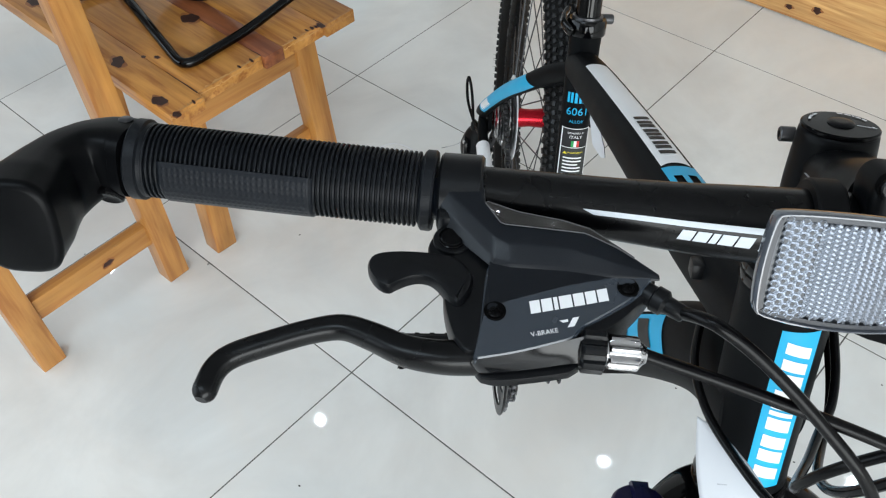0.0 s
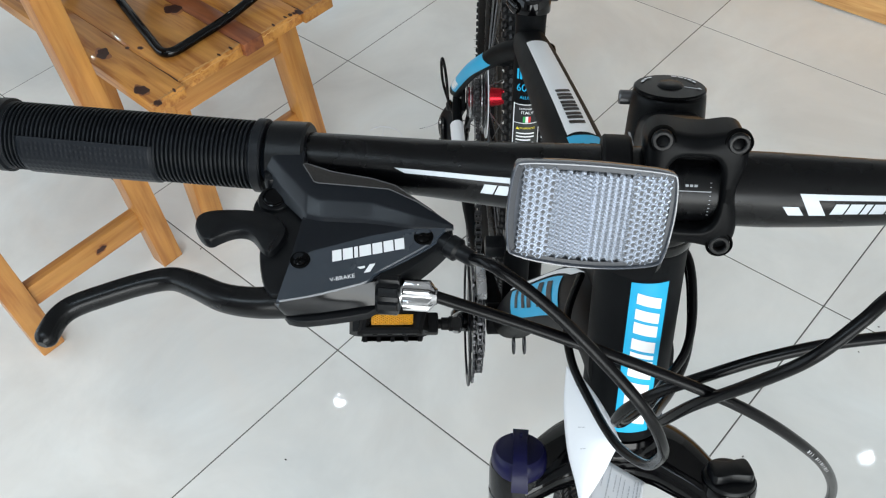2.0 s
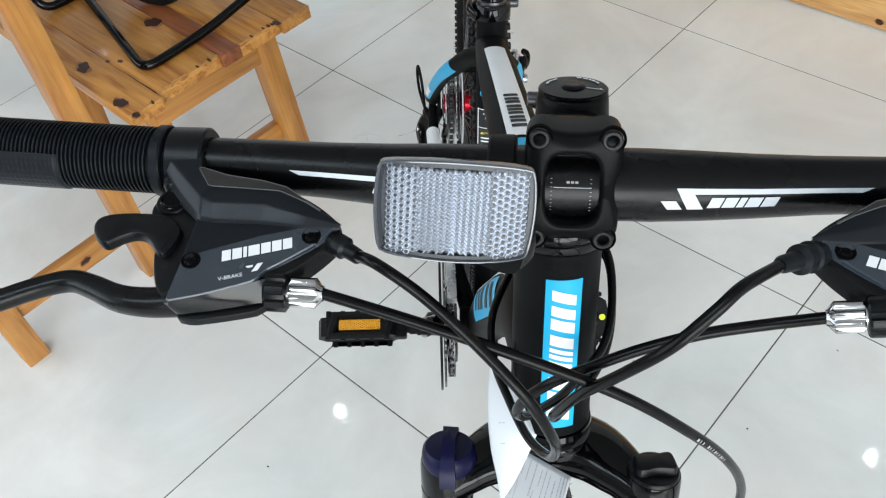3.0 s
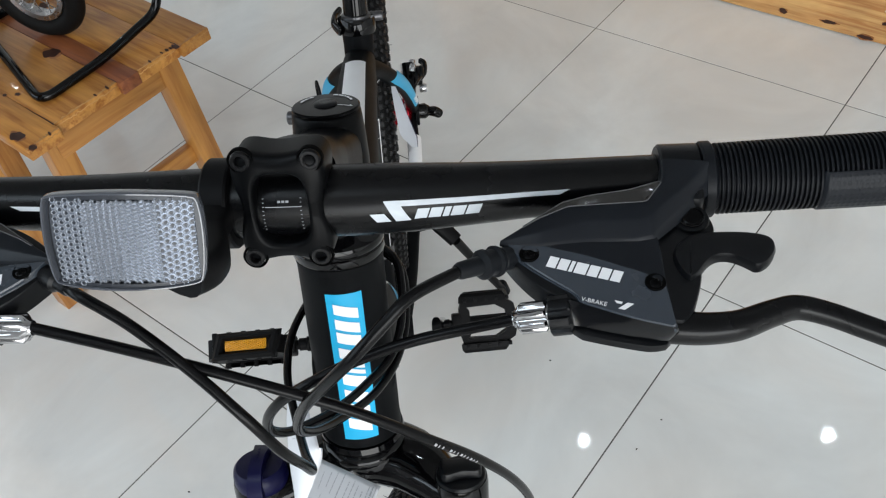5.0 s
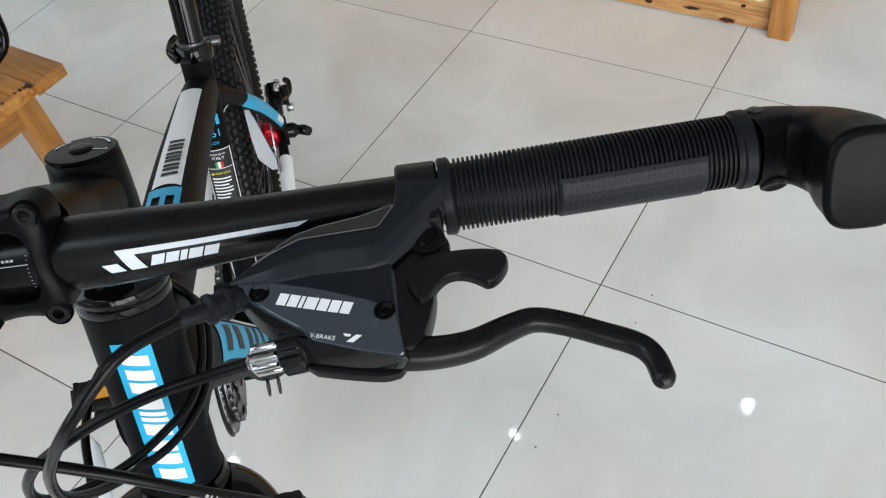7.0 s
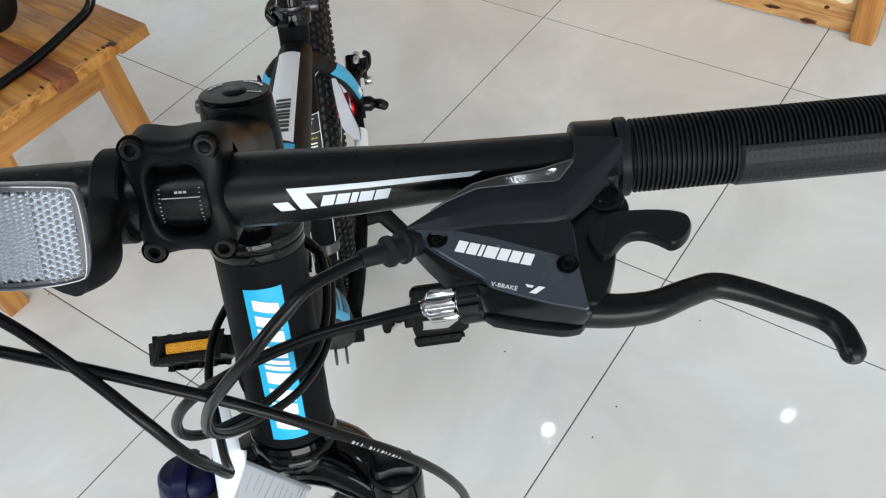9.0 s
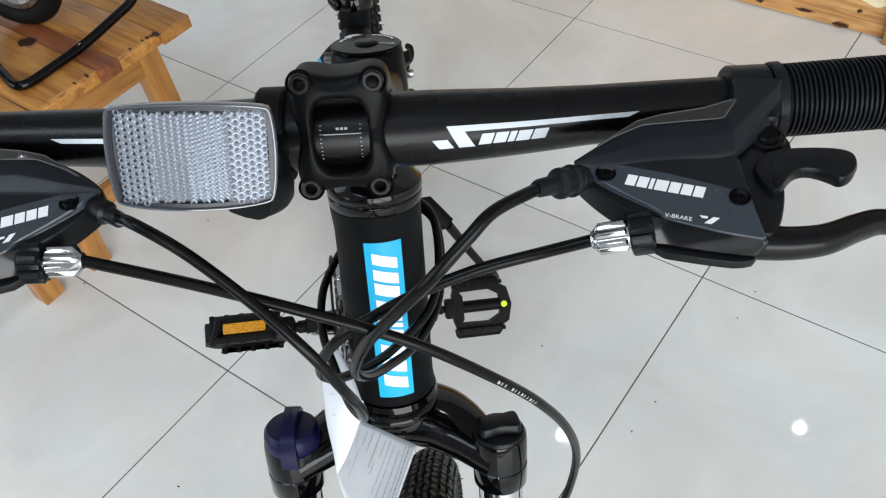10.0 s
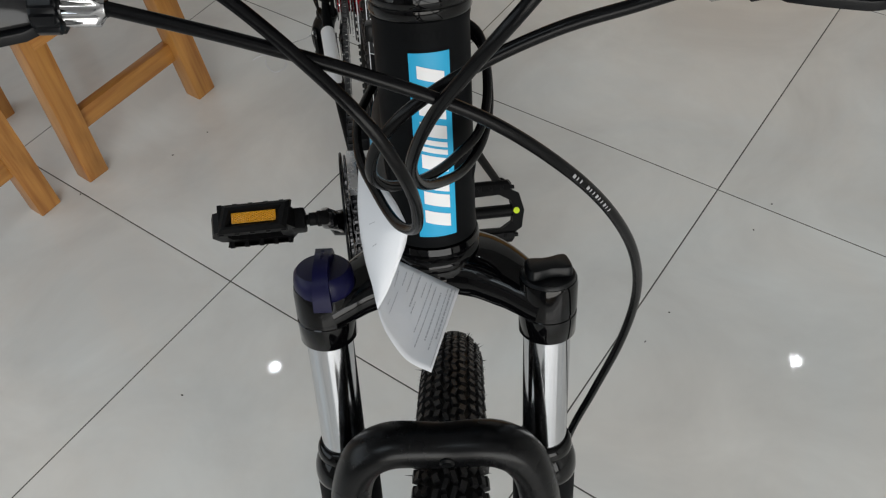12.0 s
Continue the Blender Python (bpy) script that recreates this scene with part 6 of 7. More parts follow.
part("cable_loop", sweep(spline([(-0.068, 0.887, 0.322), (-0.076, 0.930, 0.314), (-0.087, 0.970, 0.330), (-0.090, 0.984, 0.358), (-0.088, 0.978, 0.374), (-0.083, 0.960, 0.356), (-0.079, 0.942, 0.316)], 7), 0.0024, 10), M_HOUSING, rd, "black looped gear cable")
part("cable_end", sweep(spline([(-0.084, 0.960, 0.262), (-0.104, 0.957, 0.250), (-0.128, 0.952, 0.246)], 4), 0.0007, 6), M_STEEL, rd)
part("stay_protector", sweep(spline([(-0.059, 0.765, 0.296), (-0.063, 0.824, 0.303), (-0.0665, 0.882, 0.313)], 5), [(0.0115, 0.0135), (0.0112, 0.0135), (0.0108, 0.0132)], 16, up=(0, 0, 1)), M_WHITE, bike, "white chain stay sleeve")
part("stay_protector", sweep(spline([(0.059, 0.765, 0.296), (0.063, 0.824, 0.303), (0.0665, 0.882, 0.313)], 5), [(0.0115, 0.0135), (0.0112, 0.0135), (0.0108, 0.0132)], 16, up=(0, 0, 1)), M_WHITE, bike, "white chain stay sleeve")

fd = part("front_derailleur", prism([(-0.040, 0.010), (0.030, 0.004), (0.034, -0.012), (-0.036, -0.016)], 0, 0.012, 0.001, lambda x, y, z: BB + Vector((-0.042 - z, x, 0.098 + y)), 1), M_STEEL, bike, "steel front derailleur cage")
part("derailleur_arm", box(0.026, 0.022, 0.020, 0.004, Matrix.Translation(BB + Vector((-0.030, 0.020, 0.125)))), M_PLASTIC, fd)
part("band_clamp", lathe([(0.0172, -0.007), (0.0195, -0.007), (0.0195, 0.007), (0.0172, 0.007)], 28, Matrix.Translation(BB + st_dir * 0.135) @ st_dir.to_track_quat("Z", "Y").to_matrix().to_4x4()), M_DARKSTEEL, fd)

rotor = part("brake_rotor", lathe([(0.060, 0.0440), (0.080, 0.0440), (0.080, 0.0458), (0.060, 0.0458), (0.060, 0.0440)], 72, Y90, cap=False), M_STEEL, bike, "steel rear disc rotor", Matrix.Translation(AXLE))
for k in range(6):
    a = k * math.pi / 3
    part("rotor_arm", sweep([(0.0449, 0.018 * math.cos(a), 0.018 * math.sin(a)), (0.0449, 0.062 * math.cos(a + 0.4), 0.062 * math.sin(a + 0.4))], [(0.0012, 0.005), (0.0012, 0.004)], 8, up=(0, math.cos(a), math.sin(a))), M_STEEL, rotor)
part("rotor_carrier", lathe([(0.010, 0.0420), (0.024, 0.0420), (0.024, 0.0500), (0.016, 0.0540), (0.010, 0.0540)], 36, Y90), M_RED, rotor, "red anodised rotor carrier")
cm = Matrix.Translation((0.066, 0.980, 0.362)) @ pose(0, 0, 0, 25, 0, 0)
cal = part("brake_caliper", box(0.022, 0.050, 0.036, 0.006, cm), M_GLOSS, bike, "black mechanical brake caliper")
part("caliper_half", lathe([(0.0150, 0), (0.0165, 0.002), (0.0165, 0.010), (0.0140, 0.0135), (0.0080, 0.0145), (0, 0.0145)], 28, cm @ Matrix.Translation((0.009, 0.004, 0.004)) @ pose(0, 0, 0, 0, 90, 0), cap=False), M_PLASTIC, cal, "round black caliper housing")
part("caliper_mount", box(0.016, 0.070, 0.012, 0.003, cm @ Matrix.Translation((-0.004, -0.004, -0.021))), M_PLASTIC, cal)
part("cable_clamp", lathe([(0.0040, 0), (0.0050, 0.001), (0.0050, 0.018), (0.0036, 0.022)], 16, Matrix.Translation((0.086, 0.950, 0.386)) @ pose(0, 0, 0, -70, 10, 0)), M_PLASTIC, cal)
part("brake_cable", sweep(spline([(0.060, 0.870, 0.404), (0.076, 0.910, 0.404), (0.086, 0.946, 0.390)], 6), 0.0022, 10), M_HOUSING, cal, "black brake cable")
part("caliper_arm", sweep(spline([(0.084, 0.967, 0.372), (0.092, 0.972, 0.380), (0.094, 0.987, 0.386), (0.088, 1.000, 0.384)], 4), [(0.005, 0.008), (0.005, 0.008), (0.004, 0.007), (0.004, 0.005)], 12), M_GLOSS, cal)
for y, z in ((0.967, 0.388), (0.997, 0.376)):
    part("caliper_bolt", lathe([(0.0055, 0), (0.0055, 0.010), (0.004, 0.012), (0, 0.012)], 16, Matrix.Translation((0.072, y, z)) @ pose(0, 0, 0, -40, 20, 0), cap=False), M_STEEL, cal)
part("adjuster_nut", lathe([(0.0065, 0), (0.0075, 0.002), (0.0075, 0.010), (0.006, 0.012)], 16, Matrix.Translation((0.083, 0.967, 0.352)) @ Y90), M_STEEL, cal)
qr = part("axle_skewer", lathe([(0.006, 0.060), (0.012, 0.064), (0.013, 0.078), (0.009, 0.084), (0.006, 0.088)], 24, Y90), M_GLOSS, bike, "black axle quick release", Matrix.Translation(AXLE))
part("skewer_lever", sweep(spline([(0.078, -0.002, 0.002), (0.086, -0.003, 0.001), (0.094, -0.004, 0.000), (0.101, -0.006, -0.003)], 4), [(0.006, 0.006), (0.008, 0.008), (0.009, 0.009), (0.008, 0.005)], 14, round_ends=True), M_GLOSS, qr)

# kickstand on the left
BI = BIKE.inverted()
stand_line = [BI @ Vector(p) for p in ((0.030, 0.690, 0.300), (0.056, 0.694, 0.296), (0.082, 0.672, 0.268), (0.118, 0.720, 0.140), (0.157, 0.768, 0.010))]
kick = part("kickstand", sweep([stand_line[0], stand_line[1], stand_line[2]], [(0.013, 0.010), (0.014, 0.010), (0.0115, 0.009)], 16, power=3), M_DEEPPLASTIC, bike, "black kickstand with a broad head")
part("stand_rod", sweep(stand_line[2:], [0.0075, 0.0068, 0.0068], 16), M_DEEPPLASTIC, kick)
part("stand_foot", lathe([(0.0085, 0.0), (0.0105, 0.004), (0.0100, 0.026), (0.0075, 0.030)], 20, Matrix.Translation(BI @ Vector((0.159, 0.771, 0.001))) @ pose(0, 0, 0, 0, -18, 0)), M_RUBBER, kick, "rubber foot")

# ---- cables ----
CABLE = 0.00235


def cable(name, points, label, r=CABLE):
    return part(name, sweep(spline(points, 8), r, 14, cap=True), M_HOUSING, bike, label, SM)


front_bow = [tip_left, (-0.0529, -0.0617, -0.0335), (-0.0110, -0.0630, -0.0472), (0.0264, -0.0594, -0.0650), (0.0558, -0.0475, -0.0909), (0.0781, -0.0268, -0.1224), (0.0943, -0.0031, -0.1588), (0.1026, 0.0221, -0.2000), (0.1011, 0.0441, -0.2468), (0.0915, 0.0626, -0.2982), (0.0797, 0.0786, -0.3525), (0.0700, 0.0860, -0.4200)]
front_brake_cable = cable("brake_cable", front_bow, "black front brake cable in a long bow")
bm = bmesh.new()
bp = spline(front_bow, 8)[20:50]
out = Vector((-0.23, -0.84, 0.49)).normalized()
for k in range(12):
    i0 = 12.9 + 0.50 * k + (0.5 if k > 2 else 0.0)
    i1 = i0 + (0.15 if k % 3 else 0.30)
    def pr(u, v, i0=i0, i1=i1):
        f = i0 + (i1 - i0) * u
        i = int(f)
        c = bp[i].lerp(bp[i + 1], f - i)
        t = (bp[i + 1] - bp[i]).normalized()
        n = (out - t * out.dot(t)).normalized()
        w = t.cross(n)
        a = (v - 0.5) * 0.56 + 0.10 * (u - 0.5)
        return c + (n * math.cos(a) + w * math.sin(a)) * (CABLE + 0.0002)
    patch(pr, 3, 4, bm)
part("cable_print", bm, M_GREYPRINT, front_brake_cable, "row of small white printed bars")
cable("gear_cable", [boot_left, (-0.0703, -0.0590, -0.0090), (-0.0525, -0.0616, -0.0210), (-0.0314, -0.0651, -0.0403), (-0.0121, -0.0690, -0.0610), (-0.0018, -0.0635, -0.0835), (0.0011, -0.0472, -0.1058), (-0.0013, -0.0280, -0.1269), (-0.0110, -0.0042, -0.1378), (-0.0219, 0.0250, -0.1386), (-0.0325, 0.0567, -0.1344), (-0.0350, 0.0897, -0.1274), (-0.0270, 0.1230, -0.1196)], "black gear cable looping to the down tube")
cable("gear_cable", [boot_right, (0.0600, -0.0765, -0.0010), (0.0505, -0.0825, -0.0080), (0.0370, -0.0843, -0.0226), (0.0221, -0.0744, -0.0429), (0.0084, -0.0588, -0.0659), (0.0000, -0.0414, -0.0905), (0.0012, -0.0182, -0.1112), (0.0082, 0.0097, -0.1260), (0.0195, 0.0380, -0.1338), (0.0295, 0.0640, -0.1300), (0.0332, 0.0880, -0.1180), (0.0300, 0.1090, -0.0980), (0.0150, 0.1210, -0.0900)], "black gear cable looping round the head tube")
cable("brake_cable", [tip_right, (0.0766, -0.0560, -0.0296), (0.0540, -0.0549, -0.0360), (0.0316, -0.0539, -0.0454), (0.0119, -0.0523, -0.0569), (-0.0032, -0.0473, -0.0699), (-0.0132, -0.0396, -0.0852), (-0.0166, -0.0308, -0.0998), (-0.0126, -0.0196, -0.1108), (-0.0052, -0.0040, -0.1187), (0.0050, 0.0150, -0.1245), (0.0160, 0.0369, -0.1265), (0.0275, 0.0580, -0.1230), (0.0322, 0.0800, -0.1100), (0.0290, 0.1020, -0.0900), (0.0140, 0.1180, -0.0840)], "black rear brake cable looping round the head tube")
part("cable_guide", box(0.008, 0.012, 0.010, 0.002, SM @ Matrix.Translation((-0.030, 0.145, -0.100))), M_PLASTIC, bike, "black cable stop")

for k in (-1, 1):
    ringp = [BB + Vector((0.004 + k * 0.007, -0.048 + 0.012 * math.cos(2 * math.pi * i / 20), 0.006 + 0.012 * math.sin(2 * math.pi * i / 20))) for i in range(20)]
    part("cable_ring", sweep(ringp, 0.0015, 8, closed=True), M_DARKSTEEL, bike, "small dark wire ring")
hang = tagged(part("hang_tag", bmesh.new(), M_PAPER, None), "curled white hang tag with a blue edge on the bicycle frame", "paper tag")
hang.matrix_world = BIKE


def hang_fn(u, v, lift=0.0):
    P = [Vector(p) for p in ((0.0383, 0.700, 0.5583), (0.0415, 0.690, 0.5487), (0.0460, 0.672, 0.5345), (0.0520, 0.657, 0.5130), (0.0600, 0.647, 0.4970))]
    k = min(int(u * 4), 3)
    p = P[k].lerp(P[k + 1], u * 4 - k)
    w = Vector((0.58, 0.62, -0.52)) * (0.0050 + 0.0135 * min(1.0, u * 1.3) - 0.012 * max(0.0, u - 0.8) * 5)
    return p + w * (v - 0.5) * 2 + Vector((0, -1, 0.4)) * lift


part("tag_sheet", patch(hang_fn, 16, 6), M_TAG, hang, "white curled sheet")
part("tag_edge", patch(lambda u, v: hang_fn(u, 0.93 + 0.07 * v, 0.0005), 16, 1), M_NAVY, hang)
part("tag_string", sweep(spline([(0.036, 0.700, 0.562), (0.030, 0.680, 0.590), (0.020, 0.650, 0.605), (0.012, 0.635, 0.600)], 5), 0.0006, 6), M_WHITE, hang)

# paper tag hung on the cables
# its upper flap hangs and faces one way, then it is folded over a slanting ridge and the printed flap faces the other
left_edge = [Vector(p) for p in ((-0.0345, 0.0640, -0.1440), (-0.0350, 0.0480, -0.1600), (-0.0320, 0.0310, -0.1760), (-0.0272, 0.0150, -0.1845), (-0.0243, 0.0040, -0.1905), (-0.0200, -0.0060, -0.1968), (-0.0108, -0.0150, -0.2060), (0.0008, -0.0190, -0.2110))]
right_edge = [Vector(p) for p in ((-0.0260, 0.0540, -0.1430), (-0.0190, 0.0380, -0.1425), (-0.0125, 0.0225, -0.1440), (-0.0080, 0.0105, -0.1475))]
fold_in = [Vector(p) for p in ((-0.0080, 0.0105, -0.1475), (-0.0098, 0.0240, -0.1600), (-0.0150, 0.0370, -0.1730), (-0.0213, 0.0500, -0.1900))]
corner = Vector((0.0145, 0.0465, -0.2098))


def along(P, u):
    f = u * (len(P) - 1)
    k = min(int(f), len(P) - 2)
    return P[k].lerp(P[k + 1], f - k)


EDGE = spline(left_edge, 6)
BOW = spline([right_edge[3], (-0.0120, 0.0095, -0.1640), (-0.0180, 0.0075, -0.1800), left_edge[4]], 6)      # the curled front line
RIGHT = spline(right_edge, 6)


def flap_hang(u, v, lift=0.0):
    """The upper flap, from its outer edge to the cables and the curled line."""
    a = along(EDGE, u * 0.571)
    b = along(RIGHT, u / 0.45) if u < 0.45 else along(BOW, (u - 0.45) / 0.55)
    return a.lerp(b, v) + Vector((-0.5, -0.6, 0.5)) * (0.0040 * math.sin(math.pi * v) * math.sin(math.pi * u) + lift)


def flap_print(u, v, lift=0.0):
    """The printed flap, which lies back flat: u from the fold to its free end, v from the bowed edge to the straight one."""
    a = along(EDGE, 0.571 + 0.429 * u)
    b = fold_in[3].lerp(corner, u)
    return a.lerp(b, v) + Vector((0, 0.1, 1)) * (lift - 0.0030 * math.sin(math.pi * v) * (1 - u))


bm = patch(flap_hang, 36, 12)
patch(lambda u, v: along(BOW, u).lerp(along(fold_in, u), v) + Vector((0.6, 0.2, -0.5)) * 0.002 * math.sin(math.pi * v), 14, 8, bm)
patch(flap_print, 24, 14, bm)
bmesh.ops.remove_doubles(bm, verts=bm.verts, dist=0.0003)
tag = tagged(part("paper_tag", bm, M_PAPER, None, sharp=60), "curled white printed paper tag hung on the bicycle's cables", "paper tag")
tag.matrix_world = BIKE @ SM
so = tag.modifiers.new("thickness", "SOLIDIFY")
so.thickness = 0.00025
bm = bmesh.new()
rng = random.Random(9)


def print_line(fn, u0, v_a, v_b, h, bm):
    """A broken line of tiny words that runs along v at u0."""
    v = v_a
    while v < v_b:
        step = 0.015 + rng.random() * 0.045
        e = min(v + step, v_b)
        quad_patch([(u0, v), (u0, e), (u0 + h, e), (u0 + h, v)], lambda a, b: fn(a, b, 0.0005), 2, bm)
        v = e + 0.010


for u0, v_a, v_b, h in ((0.16, 0.30, 0.42, 0.010), (0.16, 0.62, 0.86, 0.010), (0.24, 0.22, 0.60, 0.010), (0.27, 0.70, 0.90, 0.012), (0.36, 0.66, 0.93, 0.012), (0.46, 0.52, 0.95, 0.016), (0.51, 0.46, 0.62, 0.012), (0.56, 0.70, 0.90, 0.012), (0.63, 0.30, 0.93, 0.012), (0.70, 0.16, 0.90, 0.012), (0.78, 0.28, 0.86, 0.016), (0.855, 0.20, 0.94, 0.012), (0.90, 0.34, 0.96, 0.022)):
    print_line(flap_print, u0, v_a, v_b, h, bm)
quad_patch([(0.955, 0.03), (0.955, 0.97), (0.961, 0.97), (0.961, 0.03)], lambda a, b: flap_print(a, b, 0.0005), 4, bm)
for u0, v_a, v_b in ((0.36, 0.35, 0.50), (0.50, 0.35, 0.46)):
    print_line(flap_hang, u0, v_a, v_b, 0.006, bm)
tagged(part("print", bm, M_INK, tag, "lines of small grey text bars"), kind="stuff")
# ---------------- stools and crate ----------------


def board(name, sx, sy, sz, material, parent, m, bevel=0.003, label=""):
    return part(name, box(sx, sy, sz, bevel, None), material, parent, label, m)


def leg_between(name, a, b, wx, wy, material, parent, turn=0.0, bevel=0.003):
    """A square post from a up to b; its grain runs along it."""
    a, b = Vector(a), Vector(b)
    d = b - a
    z = d.normalized()
    y = z.cross(Vector((math.cos(radians(turn)), math.sin(radians(turn)), 0))).normalized()
    x = y.cross(z)
    m = Matrix((z, x, y)).transposed().to_4x4()
    m.translation = (a + b) / 2
    return part(name, box(d.length, wx, wy, bevel), material, parent, "", m)


# low stool: its near edge runs at 45 degrees to the room
SO = Vector((-0.5655, 0.9005, 0.0))
STOOL = Matrix.Translation(SO) @ pose(0, 0, 0, 0, 0, 43.8)     # x along the near edge, y to the far side
stool = thing("wooden_stool", "low varnished pine stool with a knotty plank seat", "stool", STOOL)
TOP, TH = 0.404, 0.024
M_WORN = wood_mat("worn_pine", (0.56, 0.31, 0.105), (0.38, 0.17, 0.045), 0.5)
x = 0.0
for wdt, y0, material in ((0.064, 0.0, M_PINE), (0.1285, 0.016, M_PINE), (0.040, 0.008, M_HEART), (0.0875, 0.008, M_PINE), (0.066, 0.0, M_PINE)):
    ln = 0.62
    pl = part("plank", box(ln - y0, wdt - 0.0005, TH, 0.0016), material, stool, "", Matrix.Translation((x + wdt / 2, (y0 + ln) / 2, TOP - TH / 2)) @ pose(0, 0, 0, 0, 0, 90))
    # worn, paler front edge with a ragged line
    rng = random.Random(int(wdt * 1e4))
    wb, nn = bmesh.new(), 26
    row = [[], [], []]
    for q in range(nn + 1):
        xq = x + 0.0006 + (wdt - 0.0014) * q / nn
        row[0].append(wb.verts.new((xq, y0 - 0.0003, TOP - 0.005 - 0.004 * rng.random())))
        row[1].append(wb.verts.new((xq, y0 + 0.0010, TOP + 0.0003)))
        row[2].append(wb.verts.new((xq, y0 + 0.002 + 0.007 * rng.random() ** 2, TOP + 0.0003)))
    for q in range(nn):
        for w2 in range(2):
            wb.faces.new((row[w2][q], row[w2][q + 1], row[w2 + 1][q + 1], row[w2 + 1][q]))
    if material is not M_HEART:
        part("worn_edge", wb, M_WORN, stool, "paler worn edge")
    x += wdt
inv = STOOL.inverted()


def loc(p):
    return inv @ Vector(p)


feet = [loc((-0.592, 1.014, 0)), loc((-0.386, 1.200, 0))]
for k, f in enumerate(feet):
    tx = f.x + (0.018 if k == 0 else -0.014)
    leg_between("leg", (f.x, f.y, 0), (tx, f.y + 0.004, TOP - TH), 0.045, 0.040, M_POST, stool)
    leg_between("leg", (f.x, 0.405 if k == 0 else 0.545, 0), (tx, 0.400 if k == 0 else 0.535, TOP - TH), 0.045, 0.040, M_POST, stool)
part("apron", box(feet[1].x - feet[0].x - 0.02, 0.020, 0.088, 0.002), M_POST, stool, "", Matrix.Translation(((feet[0].x + feet[1].x) / 2, feet[0].y - 0.010, TOP - TH - 0.044)))
part("rung", box(feet[1].x - feet[0].x - 0.036, 0.020, 0.040, 0.002), M_POST, stool, "", Matrix.Translation(((feet[0].x + feet[1].x) / 2, feet[0].y + 0.004, 0.115)))


def knot(parent, m, r, sx=1.3):
    """A dark knot with a ragged edge in a reddish-brown halo."""
    rng = random.Random(int(r * 1e5) + int(1000 * m.translation.x))
    for nm, k, h, material, note in (("knot_halo", 1.18, 0.0003, M_HALO, "reddish brown halo"), ("knot", 1.0, 0.0006, M_KNOT, "dark brown knot")):
        bm = bmesh.new()
        n = 36
        a0, b0 = rng.uniform(0, 6.28), rng.uniform(0.75, 1.1)
        pts = []
        for q in range(n):
            a = 2 * math.pi * q / n
            w = k * r * (1 + 0.16 * math.sin(2 * a + a0) + 0.10 * math.sin(5 * a + 2 * a0) + 0.04 * rng.uniform(-1, 1))
            pts.append(Vector((sx * (1.08 if k > 1 else 1.0) * w * math.cos(a), b0 * w * math.sin(a), h)))
        bm.faces.new([bm.verts.new(p) for p in pts])
        part(nm, bm, material, parent, note, m)


M_HALO = wood_mat("knot_halo_wood", (0.34, 0.130, 0.036), (0.22, 0.075, 0.022))
for px, py, r in ((0.183, 0.203, 0.013), (0.028, 0.189, 0.012), (0.012, 0.046, 0.0105), (0.010, -0.004, 0.006), (0.315, 0.006, 0.006), (0.129, 0.099, 0.005), (0.078, 0.149, 0.004), (0.064, 0.168, 0.0035), (0.033, 0.475, 0.012), (0.27, 0.36, 0.011)):
    knot(stool, Matrix.Translation((px, py, TOP)) @ pose(0, 0, 0, 0, 0, 80), r)

# open joints between the planks and chips along the front edge
for jx, y0, ln in ((0.0640, 0.017, 0.085), (0.1925, 0.018, 0.030), (0.3200, 0.010, 0.022)):
    gap = sweep([(jx, y0, TOP), (jx + 0.0006, y0 + ln * 0.35, TOP), (jx - 0.0004, y0 + ln * 0.7, TOP), (jx + 0.0002, y0 + ln, TOP)], [(0.0013, 0.0005), (0.0010, 0.0005), (0.0008, 0.0004), (0.0003, 0.0003)], 8, up=(0, 0, 1))
    part("joint_gap", gap, M_KNOT, stool, "dark open joint")
for px, py, r in ((0.300, 0.012, 0.0026), (0.307, 0.010, 0.0022), (0.290, 0.014, 0.0020), (0.046, 0.002, 0.0024), (0.150, 0.020, 0.0020), (0.174, 0.019, 0.0024), (0.262, 0.012, 0.0022)):
    knot(stool, Matrix.Translation((px, py, TOP)) @ pose(0, 0, 0, 0, 0, 80), r, 2.2)

# tall stool, of which the posts and a rung come into view
T0 = Matrix.Translation((-0.675, 0.948, 0)) @ pose(0, 0, 0, 0, 0, 45)
tall = thing("pine_table", "tall varnished pine table with square posts and a low rung", "table", T0)
for px, py in ((0.0, 0.0), (-0.268, 0.0), (0.0, 0.95), (-0.268, 0.95)):
    leg_between("post", (px, py, 0), (px * 1.03 - 0.008, py, 0.76), 0.044, 0.038, M_POST, tall)
part("rung", box(0.228, 0.022, 0.045, 0.002), M_POST, tall, "", Matrix.Translation((-0.134, 0.0, 0.126)))
part("tabletop", box(0.36, 1.06, 0.026, 0.004), M_PINE, tall, "", Matrix.Translation((-0.138, 0.475, 0.773)))
part("apron", box(0.228, 0.020, 0.045, 0.002), M_POST, tall, "", Matrix.Translation((-0.140, 0.0, 0.735)))

knot(tall, Matrix.Translation((-0.108, -0.0112, 0.126)) @ pose(0, 0, 0, 90, 0, 0), 0.007)

# black tube stand and small wheel on the low stool
zt = TOP + 0.0085
stand = thing("wheel_stand", "bent black steel tube stand on the wooden stool", "stand", Matrix.Translation((-0.59, 1.075, 0)))
o = Vector((-0.59, 1.075, 0))


